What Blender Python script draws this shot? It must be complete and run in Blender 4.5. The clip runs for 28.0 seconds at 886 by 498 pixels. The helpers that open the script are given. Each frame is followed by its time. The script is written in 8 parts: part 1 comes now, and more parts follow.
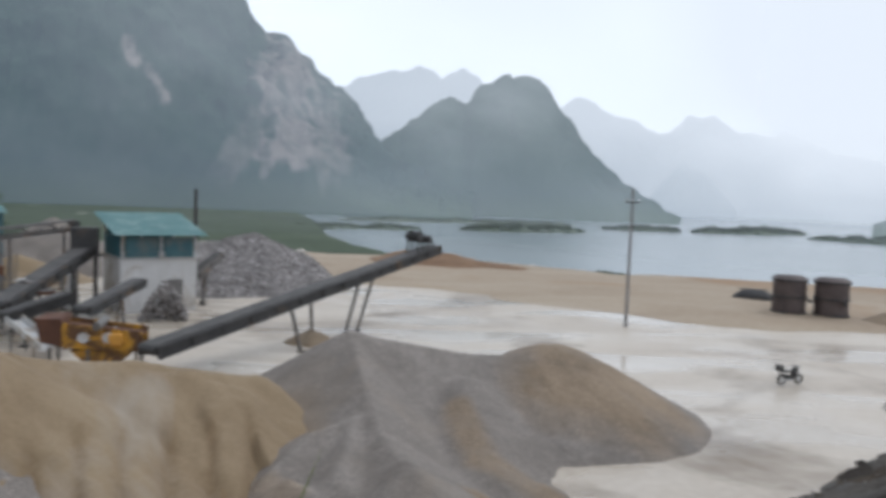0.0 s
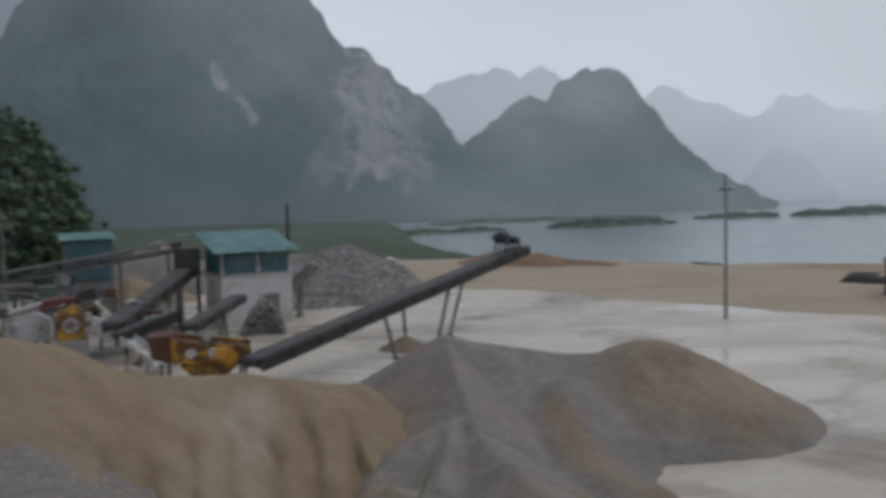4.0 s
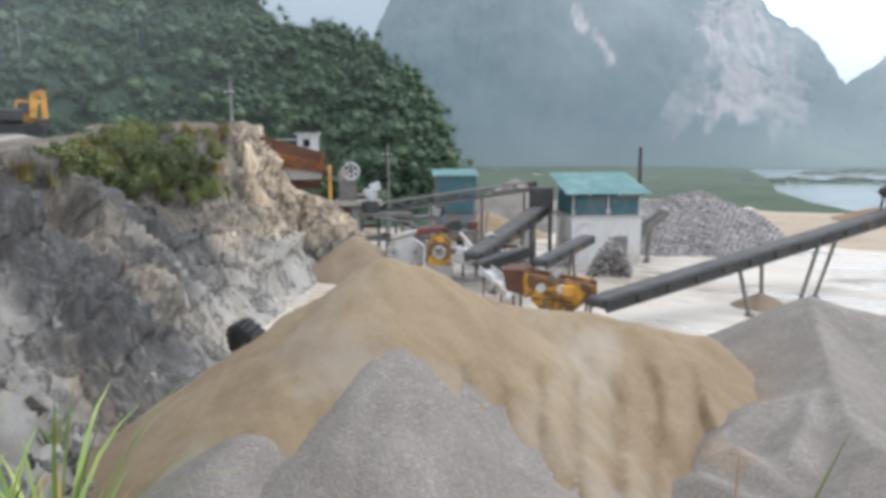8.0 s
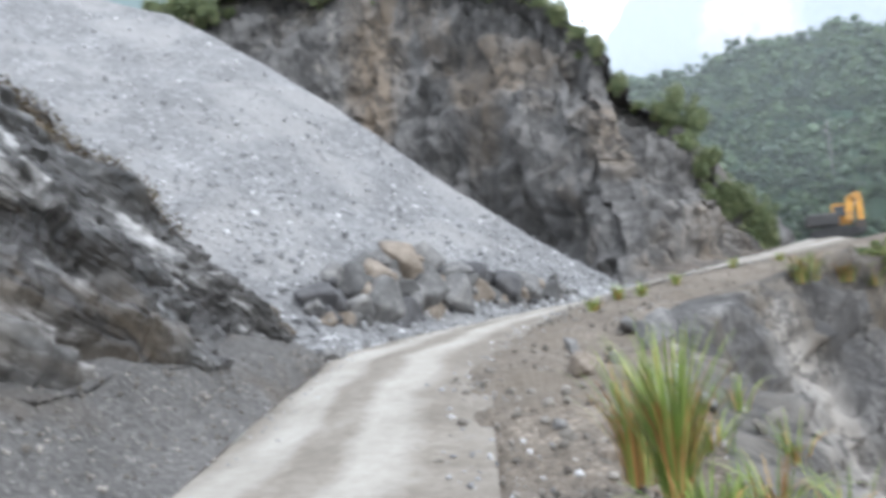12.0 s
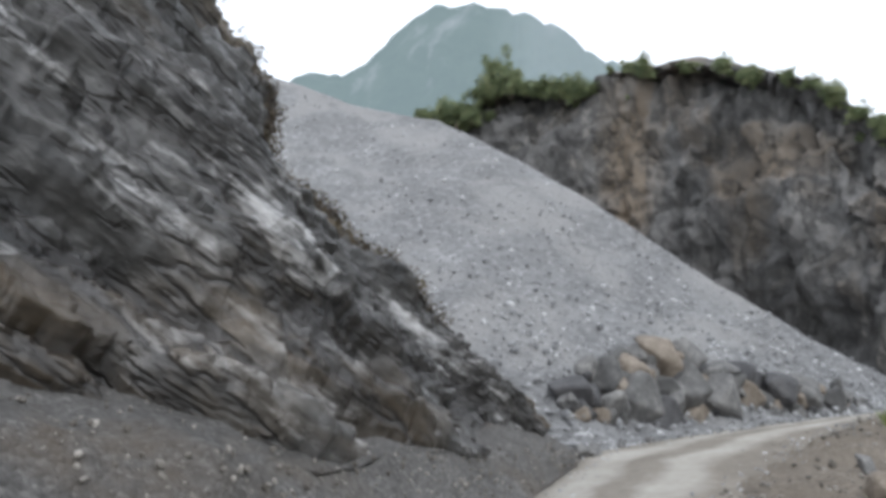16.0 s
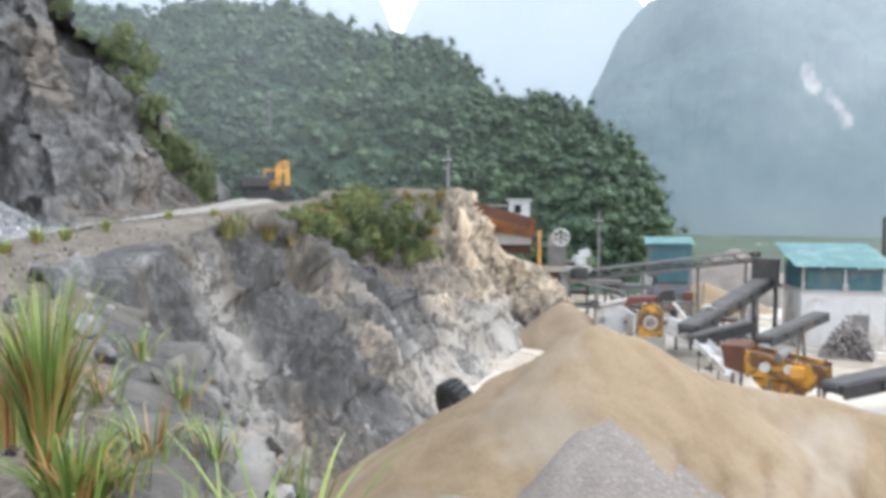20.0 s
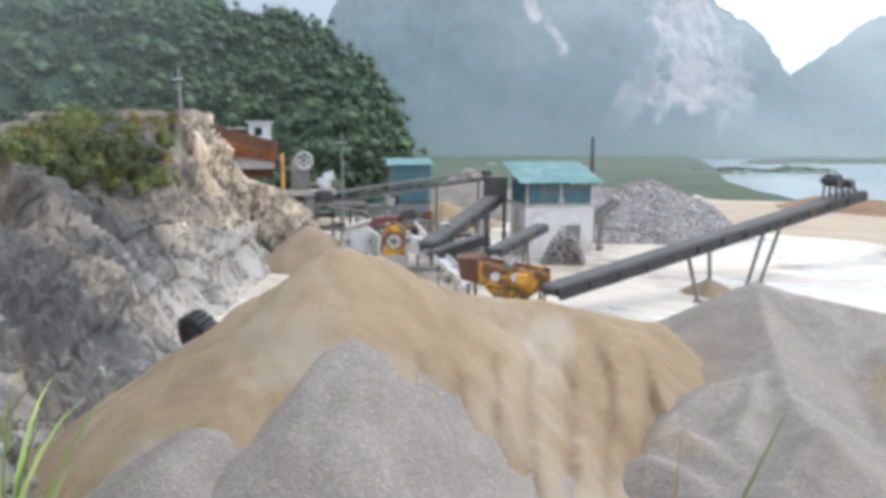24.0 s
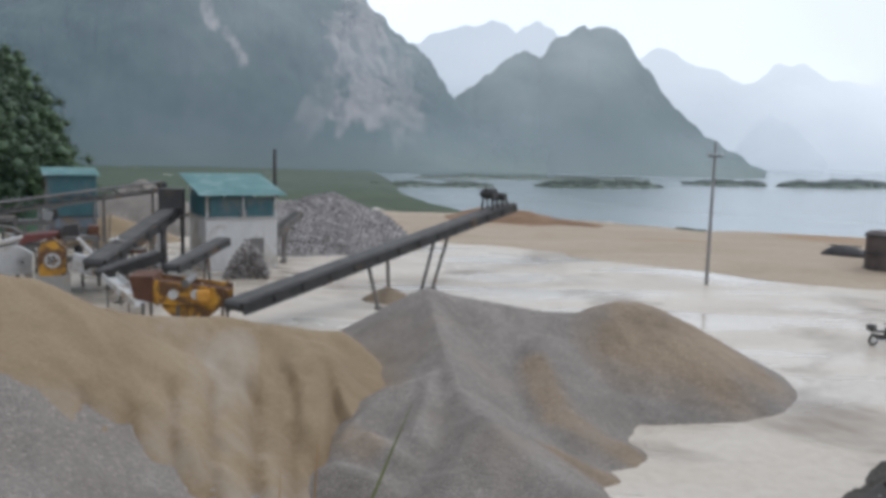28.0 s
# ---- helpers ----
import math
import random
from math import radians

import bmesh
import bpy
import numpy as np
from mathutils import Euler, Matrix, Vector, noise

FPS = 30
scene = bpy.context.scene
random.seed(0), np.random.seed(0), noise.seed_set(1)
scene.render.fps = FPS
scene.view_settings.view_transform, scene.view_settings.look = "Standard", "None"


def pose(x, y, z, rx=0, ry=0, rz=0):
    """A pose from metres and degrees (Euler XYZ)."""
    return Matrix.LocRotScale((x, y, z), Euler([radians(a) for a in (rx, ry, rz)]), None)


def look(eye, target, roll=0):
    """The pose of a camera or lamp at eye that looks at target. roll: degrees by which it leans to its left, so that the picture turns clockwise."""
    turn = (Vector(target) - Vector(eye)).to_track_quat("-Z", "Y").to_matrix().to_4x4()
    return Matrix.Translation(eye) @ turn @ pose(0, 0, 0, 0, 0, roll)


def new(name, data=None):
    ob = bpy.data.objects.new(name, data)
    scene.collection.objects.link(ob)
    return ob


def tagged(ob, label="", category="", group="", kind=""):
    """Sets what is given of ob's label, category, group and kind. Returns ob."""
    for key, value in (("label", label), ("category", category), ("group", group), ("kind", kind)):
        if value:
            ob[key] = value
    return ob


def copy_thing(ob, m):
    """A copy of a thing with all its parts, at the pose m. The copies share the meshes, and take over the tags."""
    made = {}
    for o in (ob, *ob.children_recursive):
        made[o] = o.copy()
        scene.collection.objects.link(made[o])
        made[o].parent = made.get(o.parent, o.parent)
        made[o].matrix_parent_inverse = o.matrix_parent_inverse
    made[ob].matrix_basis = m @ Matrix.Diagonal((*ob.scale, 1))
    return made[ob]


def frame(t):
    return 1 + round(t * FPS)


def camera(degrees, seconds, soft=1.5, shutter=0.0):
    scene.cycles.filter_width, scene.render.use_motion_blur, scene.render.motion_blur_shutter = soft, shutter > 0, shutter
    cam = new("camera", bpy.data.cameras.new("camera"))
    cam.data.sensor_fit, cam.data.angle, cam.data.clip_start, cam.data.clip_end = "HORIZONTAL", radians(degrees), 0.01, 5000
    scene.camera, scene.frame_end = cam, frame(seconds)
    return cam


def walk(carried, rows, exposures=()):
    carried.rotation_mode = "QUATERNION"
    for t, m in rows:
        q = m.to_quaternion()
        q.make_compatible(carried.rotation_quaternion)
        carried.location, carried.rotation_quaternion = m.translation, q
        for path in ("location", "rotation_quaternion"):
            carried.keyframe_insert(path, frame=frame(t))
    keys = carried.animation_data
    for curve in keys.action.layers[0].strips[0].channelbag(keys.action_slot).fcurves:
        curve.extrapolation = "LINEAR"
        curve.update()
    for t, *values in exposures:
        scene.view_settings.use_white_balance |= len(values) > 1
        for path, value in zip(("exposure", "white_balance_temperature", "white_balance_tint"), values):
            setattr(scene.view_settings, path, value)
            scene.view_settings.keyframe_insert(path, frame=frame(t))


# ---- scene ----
cam = camera(61.03, 28.0, soft=4.0, shutter=0.4)

# The camera turns about one standing place, held a forearm's length ahead of the turning point.
EYE, REACH = 7.5, 0.35


def held(yaw, tilt, roll):
    a = radians(yaw)
    return pose(-REACH * math.sin(a), REACH * math.cos(a), EYE, 90 + tilt, roll, yaw)


PATH = [
    (0.0, 0.29, -3.68, -2.23),
    (0.5, -8.18, -3.92, -2.52),
    (1.0, -15.71, -3.97, -2.89),
    (1.5, -18.99, -3.26, -2.04),
    (2.0, -15.75, -2.89, -1.53),
    (2.5, -13.30, -2.80, -1.25),
    (3.0, -8.80, -2.82, -0.00),
    (3.5, -2.30, -2.98, 0.97),
    (4.0, 6.70, -3.53, 1.50),
    (4.5, 13.51, -4.74, 1.09),
    (6.5, 23.74, -6.17, -0.26),
    (7.0, 27.44, -6.29, 0.03),
    (7.5, 31.84, -6.77, 0.39),
    (8.0, 32.89, -7.47, 0.21),
    (8.5, 33.02, -9.39, 0.24),
    (9.0, 38.94, -11.03, 0.27),
    (9.5, 44.57, -7.75, 1.88),
    (10.0, 53.12, -5.62, 1.59),
    (10.5, 59.92, -3.49, 2.72),
    (11.0, 70.86, -1.93, 3.75),
    (11.5, 81.43, -0.26, 3.32),
    (12.0, 89.48, 2.91, 4.77),
    (12.5, 99.62, 5.57, 6.02),
    (13.0, 105.31, 7.76, 5.23),
    (13.5, 108.86, 9.71, 4.57),
    (15.5, 110.62, 11.52, 1.58),
    (16.0, 108.17, 10.96, 1.49),
    (16.5, 104.66, 9.51, 1.63),
    (17.0, 101.83, 9.01, 1.42),
    (17.5, 96.81, 6.99, 1.36),
    (18.0, 85.57, 2.23, 0.95),
    (18.5, 73.67, 0.28, -0.46),
    (19.0, 65.08, -0.07, -0.12),
    (19.5, 54.41, -1.54, -1.22),
    (20.0, 48.65, -2.51, -0.41),
    (20.5, 46.36, -2.78, -0.31),
    (21.0, 43.51, -3.23, -0.37),
    (21.5, 41.93, -4.01, -0.50),
    (23.5, 34.78, -7.09, -0.17),
    (24.0, 29.46, -8.30, 0.10),
    (24.5, 25.63, -8.14, 0.65),
    (25.0, 20.60, -7.54, -0.40),
    (25.5, 18.40, -6.93, -1.06),
    (26.0, 16.73, -6.72, -1.39),
    (26.5, 14.49, -7.95, -1.80),
    (27.0, 10.91, -7.69, -1.62),
    (27.5, 7.30, -6.71, -1.53),
    (28.0, 5.89, -7.08, -1.37),
]
walk(cam, [(t, held(yaw, tilt, roll)) for t, yaw, tilt, roll in PATH], [
    (0.0, -0.5, 6000, 10), (0.6, -0.8, 5950, 10), (1.2, -1.0, 5900, 10), (3.0, -1.08, 5900, 10), (4.0, -1.2, 6000, 10), (4.5, -1.2, 6000, 10), (6.5, -0.1, 6100, 10),
    (7.2, 0.05, 6100, 10), (8.0, 0.35, 5980, 10), (9.0, 0.43, 5850, 10), (10.0, 0.6, 5800, 10), (12.0, 0.8, 5980, 10), (13.3, 0.68, 6080, 10), (15.5, 0.15, 6150, 10), (17.0, 0.15, 6150, 10), (18.2, 0.52, 6280, 10), (19.5, 0.8, 6080, 10),
    (21.5, 0.83, 5880, 10), (23.5, 0.6, 5900, 10), (24.5, 0.5, 5920, 10), (26.0, 0.05, 5950, 10), (27.0, -0.05, 5950, 10), (28.0, -0.4, 5950, 10)])

# ---- world and light: a bright overcast, rainy sky ----
world = bpy.data.worlds.new("overcast")
scene.world = world
world.use_nodes = True
wn, wl = world.node_tree.nodes, world.node_tree.links
wn.clear()
w_out = wn.new("ShaderNodeOutputWorld")
w_bg = wn.new("ShaderNodeBackground")
w_sky = wn.new("ShaderNodeTexSky")
w_sky.sky_type, w_sky.sun_disc = "NISHITA", False
w_sky.sun_elevation, w_sky.sun_rotation = radians(45), radians(54)
w_tc = wn.new("ShaderNodeTexCoord")
w_sep = wn.new("ShaderNodeSeparateXYZ")
w_ramp = wn.new("ShaderNodeValToRGB")
w_ramp.color_ramp.elements[0].position, w_ramp.color_ramp.elements[0].color = 0.0, (1.14, 1.19, 1.235, 1)
w_ramp.color_ramp.elements[1].position, w_ramp.color_ramp.elements[1].color = 1.0, (1.08, 1.10, 1.12, 1)
e = w_ramp.color_ramp.elements.new(0.22)
e.color = (1.42, 1.45, 1.475, 1)
e = w_ramp.color_ramp.elements.new(0.5)
e.color = (1.12, 1.14, 1.16, 1)
w_noise = wn.new("ShaderNodeTexNoise")
w_noise.inputs["Scale"].default_value, w_noise.inputs["Detail"].default_value = 2.2, 4
w_map = wn.new("ShaderNodeMapRange")
w_map.inputs["From Min"].default_value, w_map.inputs["From Max"].default_value = 0.3, 0.7
w_map.inputs["To Min"].default_value, w_map.inputs["To Max"].default_value = 0.93, 1.07
w_mul = wn.new("ShaderNodeMixRGB")
w_mul.blend_type, w_mul.inputs[0].default_value = "MULTIPLY", 1.0
w_scl = wn.new("ShaderNodeMixRGB")
w_scl.blend_type, w_scl.inputs[0].default_value = "MULTIPLY", 1.0
w_scl.inputs[2].default_value = (0.08, 0.08, 0.08, 1)
w_add = wn.new("ShaderNodeMixRGB")
w_add.blend_type, w_add.inputs[0].default_value = "ADD", 0.5
wl.new(w_tc.outputs["Generated"], w_sep.inputs[0])
wl.new(w_sep.outputs["Z"], w_ramp.inputs[0])
wl.new(w_tc.outputs["Generated"], w_noise.inputs["Vector"])
wl.new(w_noise.outputs["Fac"], w_map.inputs["Value"])
wl.new(w_ramp.outputs[0], w_mul.inputs[1])
wl.new(w_map.outputs[0], w_mul.inputs[2])
wl.new(w_sky.outputs[0], w_scl.inputs[1])
wl.new(w_mul.outputs[0], w_add.inputs[1])
wl.new(w_scl.outputs[0], w_add.inputs[2])
wl.new(w_add.outputs[0], w_bg.inputs["Color"])
w_bg.inputs["Strength"].default_value = 1.0
wl.new(w_bg.outputs[0], w_out.inputs[0])

sun = new("sun", bpy.data.lights.new("sun", "SUN"))
sun.data.energy, sun.data.angle, sun.data.color = 1.2, radians(22), (1.0, 0.98, 0.95)
sun.matrix_world = look((42, 30, 52), (0, 0, 0))


# ---- materials ----
def shader(name):
    m = bpy.data.materials.new(name)
    m.use_nodes = True
    nt = m.node_tree
    return m, nt.nodes, nt.links, nt.nodes["Principled BSDF"]


def noise_node(nodes, links, vec, scale, detail=4.0, rough=0.55, stretch=None, distort=0.0):
    n = nodes.new("ShaderNodeTexNoise")
    n.inputs["Scale"].default_value, n.inputs["Detail"].default_value = scale, detail
    n.inputs["Roughness"].default_value, n.inputs["Distortion"].default_value = rough, distort
    if stretch:
        mp = nodes.new("ShaderNodeMapping")
        mp.inputs["Rotation"].default_value = [radians(a) for a in stretch[3:]] if len(stretch) > 3 else (0, 0, 0)
        mp.inputs["Scale"].default_value = stretch[:3]
        links.new(vec, mp.inputs["Vector"])
        vec = mp.outputs[0]
    links.new(vec, n.inputs["Vector"])
    return n


def ramp_node(nodes, links, fac, stops):
    r = nodes.new("ShaderNodeValToRGB")
    els = r.color_ramp.elements
    while len(els) < len(stops):
        els.new(0.5)
    for el, (p, c) in zip(els, stops):
        el.position, el.color = p, (*c, 1)
    links.new(fac, r.inputs[0])
    return r


def mixed(nodes, links, fac, a, b, mode="MIX"):
    m = nodes.new("ShaderNodeMixRGB")
    m.blend_type = mode
    for sock, v in zip(m.inputs, (fac, a, b)):
        if isinstance(v, (int, float)):
            sock.default_value = v
        elif isinstance(v, tuple):
            sock.default_value = (*v, 1)
        else:
            links.new(v, sock)
    return m.outputs[0]


def surface(name, stops, scale=1.0, fine=12.0, rough=0.85, metal=0.0, bump=0.3, depth=0.02, stretch=None,
            stain=None, stain_scale=0.15, stain_at=(0.5, 0.62), spread=(0.3, 0.7), wet=None, gloss=0.5, per_object=0.0, cells=None, cover=None):
    """A surface whose colour varies at two scales. stops: dark to light colours. stain: a second colour in large uneven patches."""
    m, nodes, links, bsdf = shader(name)
    vec = nodes.new("ShaderNodeTexCoord").outputs["Object"]
    big = noise_node(nodes, links, vec, scale, 6, 0.6, stretch, 0.4)
    small = noise_node(nodes, links, vec, fine, 5, 0.65)
    both = mixed(nodes, links, 0.38, big.outputs["Fac"], small.outputs["Fac"])
    n = len(stops) - 1
    col = ramp_node(nodes, links, both, [(spread[0] + (spread[1] - spread[0]) * i / n, c) for i, c in enumerate(stops)]).outputs[0]
    if cells:
        vor = nodes.new("ShaderNodeTexVoronoi")
        vor.inputs["Scale"].default_value = cells[0]
        links.new(vec, vor.inputs["Vector"])
        sep = nodes.new("ShaderNodeSeparateColor")
        links.new(vor.outputs["Color"], sep.inputs[0])
        tone = ramp_node(nodes, links, sep.outputs[0], [(0.0, (1 - cells[1],) * 3), (0.85, (1 + 0.5 * cells[1],) * 3), (1.0, (1 + 2.2 * cells[1],) * 3)])
        col = mixed(nodes, links, 1.0, col, tone.outputs[0], "MULTIPLY")
        both = mixed(nodes, links, 0.5, both, vor.outputs["Distance"], "SUBTRACT")
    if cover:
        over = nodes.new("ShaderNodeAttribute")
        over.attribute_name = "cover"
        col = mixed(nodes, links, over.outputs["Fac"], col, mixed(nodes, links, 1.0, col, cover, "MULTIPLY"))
    if stain:
        patch = noise_node(nodes, links, vec, stain_scale, 5, 0.6, None, 0.6)
        mask = ramp_node(nodes, links, patch.outputs["Fac"], [(stain_at[0], (0, 0, 0)), (stain_at[1], (1, 1, 1))])
        col = mixed(nodes, links, mask.outputs[0], col, stain)
    if per_object:
        info = nodes.new("ShaderNodeObjectInfo")
        mr = nodes.new("ShaderNodeMapRange")
        mr.inputs["To Min"].default_value, mr.inputs["To Max"].default_value = 1 - per_object, 1 + per_object
        links.new(info.outputs["Random"], mr.inputs["Value"])
        col = mixed(nodes, links, 1.0, col, mr.outputs[0], "MULTIPLY")
    links.new(col, bsdf.inputs["Base Color"])
    bsdf.inputs["Metallic"].default_value = metal
    bsdf.inputs["Specular IOR Level"].default_value = gloss
    bsdf.inputs["Roughness"].default_value = rough
    if wet:
        pool = noise_node(nodes, links, vec, wet[0], 4, 0.5, wet[3] if len(wet) > 3 else None, 0.5)
        mr = nodes.new("ShaderNodeMapRange")
        mr.inputs["From Min"].default_value, mr.inputs["From Max"].default_value = 0.45, 0.6
        mr.inputs["To Min"].default_value, mr.inputs["To Max"].default_value = wet[1], wet[2]
        links.new(pool.outputs["Fac"], mr.inputs["Value"])
        links.new(mr.outputs[0], bsdf.inputs["Roughness"])
    if bump:
        bp = nodes.new("ShaderNodeBump")
        bp.inputs["Strength"].default_value, bp.inputs["Distance"].default_value = bump, depth
        links.new(both, bp.inputs["Height"])
        links.new(bp.outputs[0], bsdf.inputs["Normal"])
    return m


def bedded(nodes, links, vec, n, a, b):
    """Coordinates drawn out along beds whose normal is n."""
    dot = nodes.new("ShaderNodeVectorMath")
    dot.operation = "DOT_PRODUCT"
    links.new(vec, dot.inputs[0])
    dot.inputs[1].default_value = n
    mul = nodes.new("ShaderNodeVectorMath")
    mul.operation = "SCALE"
    mul.inputs[0].default_value = [c * b for c in n]
    links.new(dot.outputs["Value"], mul.inputs["Scale"])
    low = nodes.new("ShaderNodeVectorMath")
    low.operation = "SCALE"
    links.new(vec, low.inputs[0])
    low.inputs["Scale"].default_value = a
    add = nodes.new("ShaderNodeVectorMath")
    links.new(mul.outputs[0], add.inputs[0])
    links.new(low.outputs[0], add.inputs[1])
    return add.outputs[0]


def rock_material(name, stops, pale, stain, strata=(1, 1, 1), scale=0.5, stain_scale=0.25, stain_at=(0.52, 0.66), depth=0.12, rough=0.75, crack=1.1, fine=7.0, bed=None, wave=0.5, seam=0.45, earth=None, slurry=None, grit=None, pale_at=(0.56, 0.68), crack_detail=6):
    """Broken limestone: bedded grey, pale freshly broken faces (on the spur, wet sheen put into the colour), earthy
    stains and cracks.
    """
    m, nodes, links, bsdf = shader(name)
    vec = nodes.new("ShaderNodeTexCoord").outputs["Object"]
    if bed:
        vec = bedded(nodes, links, vec, *bed)
    big = noise_node(nodes, links, vec, scale, 8, 0.66, strata, wave)
    small = noise_node(nodes, links, vec, fine, 6, 0.7, strata)
    both = mixed(nodes, links, 0.45, big.outputs["Fac"], small.outputs["Fac"])
    n = len(stops) - 1
    col = ramp_node(nodes, links, both, [(0.34 + 0.32 * i / n, c) for i, c in enumerate(stops)]).outputs[0]
    lightn = noise_node(nodes, links, vec, scale * 1.7, 7, 0.72, strata, wave)
    lmask = ramp_node(nodes, links, lightn.outputs["Fac"], [(pale_at[0], (0, 0, 0)), (pale_at[1], (1, 1, 1))])
    col = mixed(nodes, links, lmask.outputs[0], col, pale)
    patch = noise_node(nodes, links, vec, stain_scale, 6, 0.62, strata, wave)
    smask = ramp_node(nodes, links, patch.outputs["Fac"], [(stain_at[0], (0, 0, 0)), (stain_at[1], (0.85, 0.85, 0.85))])
    col = mixed(nodes, links, smask.outputs[0], col, stain)
    if earth:
        cover = nodes.new("ShaderNodeAttribute")
        cover.attribute_name = "cover"
        soil = ramp_node(nodes, links, both, [(0.36, tuple(k * 0.5 for k in earth)), (0.5, earth), (0.64, tuple(k * 1.7 for k in earth))]).outputs[0]
        col = mixed(nodes, links, cover.outputs["Fac"], col, soil)
    if grit:
        loose = nodes.new("ShaderNodeAttribute")
        loose.attribute_name = "grit"
        gravel = ramp_node(nodes, links, both, [(0.36, tuple(k * 0.5 for k in grit)), (0.5, grit), (0.64, tuple(k * 1.7 for k in grit))]).outputs[0]
        col = mixed(nodes, links, loose.outputs["Fac"], col, gravel)
    if slurry:
        wash = nodes.new("ShaderNodeAttribute")
        wash.attribute_name = "wash"
        silt = ramp_node(nodes, links, both, [(0.36, tuple(k * 0.75 for k in slurry)), (0.6, slurry)]).outputs[0]
        col = mixed(nodes, links, wash.outputs["Fac"], col, silt)
    crev = noise_node(nodes, links, vec, crack, crack_detail, 0.7, strata, wave)
    dist = nodes.new("ShaderNodeMath")
    dist.operation = "SUBTRACT"
    links.new(crev.outputs["Fac"], dist.inputs[0])
    dist.inputs[1].default_value = 0.5
    absn = nodes.new("ShaderNodeMath")
    absn.operation = "ABSOLUTE"
    links.new(dist.outputs[0], absn.inputs[0])
    vmask = ramp_node(nodes, links, absn.outputs[0], [(0.0, (0, 0, 0)), (0.035, (1, 1, 1))])
    col = mixed(nodes, links, mixed(nodes, links, 1.0, vmask.outputs[0], (seam, seam, seam), "LIGHTEN"), (0.045, 0.042, 0.04), col)
    links.new(col, bsdf.inputs["Base Color"])
    bsdf.inputs["Roughness"].default_value = rough
    height = mixed(nodes, links, 0.35, both, vmask.outputs[0])
    bp = nodes.new("ShaderNodeBump")
    bp.inputs["Strength"].default_value, bp.inputs["Distance"].default_value = 0.8, depth
    links.new(height, bp.inputs["Height"])
    links.new(bp.outputs[0], bsdf.inputs["Normal"])
    return m


MUD = surface("wet_mud", [(0.38, 0.315, 0.245), (0.50, 0.435, 0.355), (0.60, 0.54, 0.46)], 0.12, 3.0, 0.35, bump=0.15, depth=0.02,
              stretch=(0.6, 1.6, 1), stain=(0.215, 0.165, 0.115), stain_scale=0.14, stain_at=(0.52, 0.68), wet=(0.14, 0.5, 0.14, (0.5, 1.6, 1)))
BEACH = surface("beach_sand", [(0.27, 0.20, 0.135), (0.35, 0.275, 0.195), (0.42, 0.35, 0.265)], 0.09, 2.0, 0.9, stretch=(0.6, 1.6, 1),
                stain=(0.29, 0.175, 0.09), stain_scale=0.04, stain_at=(0.55, 0.68))
FIELD = surface("wet_grassland", [(0.028, 0.044, 0.022), (0.05, 0.072, 0.036), (0.08, 0.10, 0.055)], 0.03, 0.5, 0.9)
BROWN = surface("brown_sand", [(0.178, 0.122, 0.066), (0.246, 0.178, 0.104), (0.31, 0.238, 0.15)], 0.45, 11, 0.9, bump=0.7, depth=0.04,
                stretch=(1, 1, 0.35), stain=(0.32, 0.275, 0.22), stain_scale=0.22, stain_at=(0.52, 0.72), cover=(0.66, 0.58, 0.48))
ORANGESAND = surface("orange_sand", [(0.15, 0.085, 0.045), (0.205, 0.12, 0.066), (0.26, 0.165, 0.095)], 0.3, 8, 0.9)
OCHRE = surface("ochre_sand", [(0.17, 0.125, 0.08), (0.235, 0.175, 0.115), (0.30, 0.24, 0.17)], 0.5, 11, 0.9, bump=0.7, depth=0.04, stretch=(1, 1, 0.4))
GREY = surface("grey_gravel", [(0.136, 0.116, 0.098), (0.21, 0.182, 0.157), (0.29, 0.256, 0.226)], 0.5, 12, 0.88, bump=0.9, depth=0.05,
               stretch=(1, 1, 0.4), stain=(0.245, 0.205, 0.165), stain_scale=0.3, stain_at=(0.54, 0.78), cells=(18, 0.13), cover=(1.14, 0.97, 0.74))
COARSE = surface("coarse_gravel", [(0.15, 0.137, 0.13), (0.23, 0.21, 0.20), (0.32, 0.295, 0.285)], 0.9, 5, 0.9, bump=1.0, depth=0.15, cells=(3.5, 0.3))
SCREE = surface("scree_gravel", [(0.122, 0.121, 0.121), (0.18, 0.179, 0.179), (0.248, 0.247, 0.247)], 0.4, 9, 0.85, bump=1.0, depth=0.12, cells=(4.5, 0.2),
                stain=(0.235, 0.23, 0.225), stain_scale=0.2)
STONE = surface("broken_stone", [(0.045, 0.044, 0.044), (0.115, 0.112, 0.108), (0.26, 0.25, 0.235)], 1.6, 9, 0.8, bump=0.6, depth=0.05, per_object=0.4)
TANSTONE = surface("tan_stone", [(0.10, 0.08, 0.06), (0.19, 0.157, 0.123), (0.32, 0.28, 0.235)], 1.8, 9, 0.8, bump=0.5, depth=0.03)
DARKSTONE = surface("dark_stone", [(0.035, 0.033, 0.034), (0.07, 0.068, 0.07), (0.14, 0.135, 0.135)], 1.2, 8, 0.75, bump=0.9, depth=0.08)


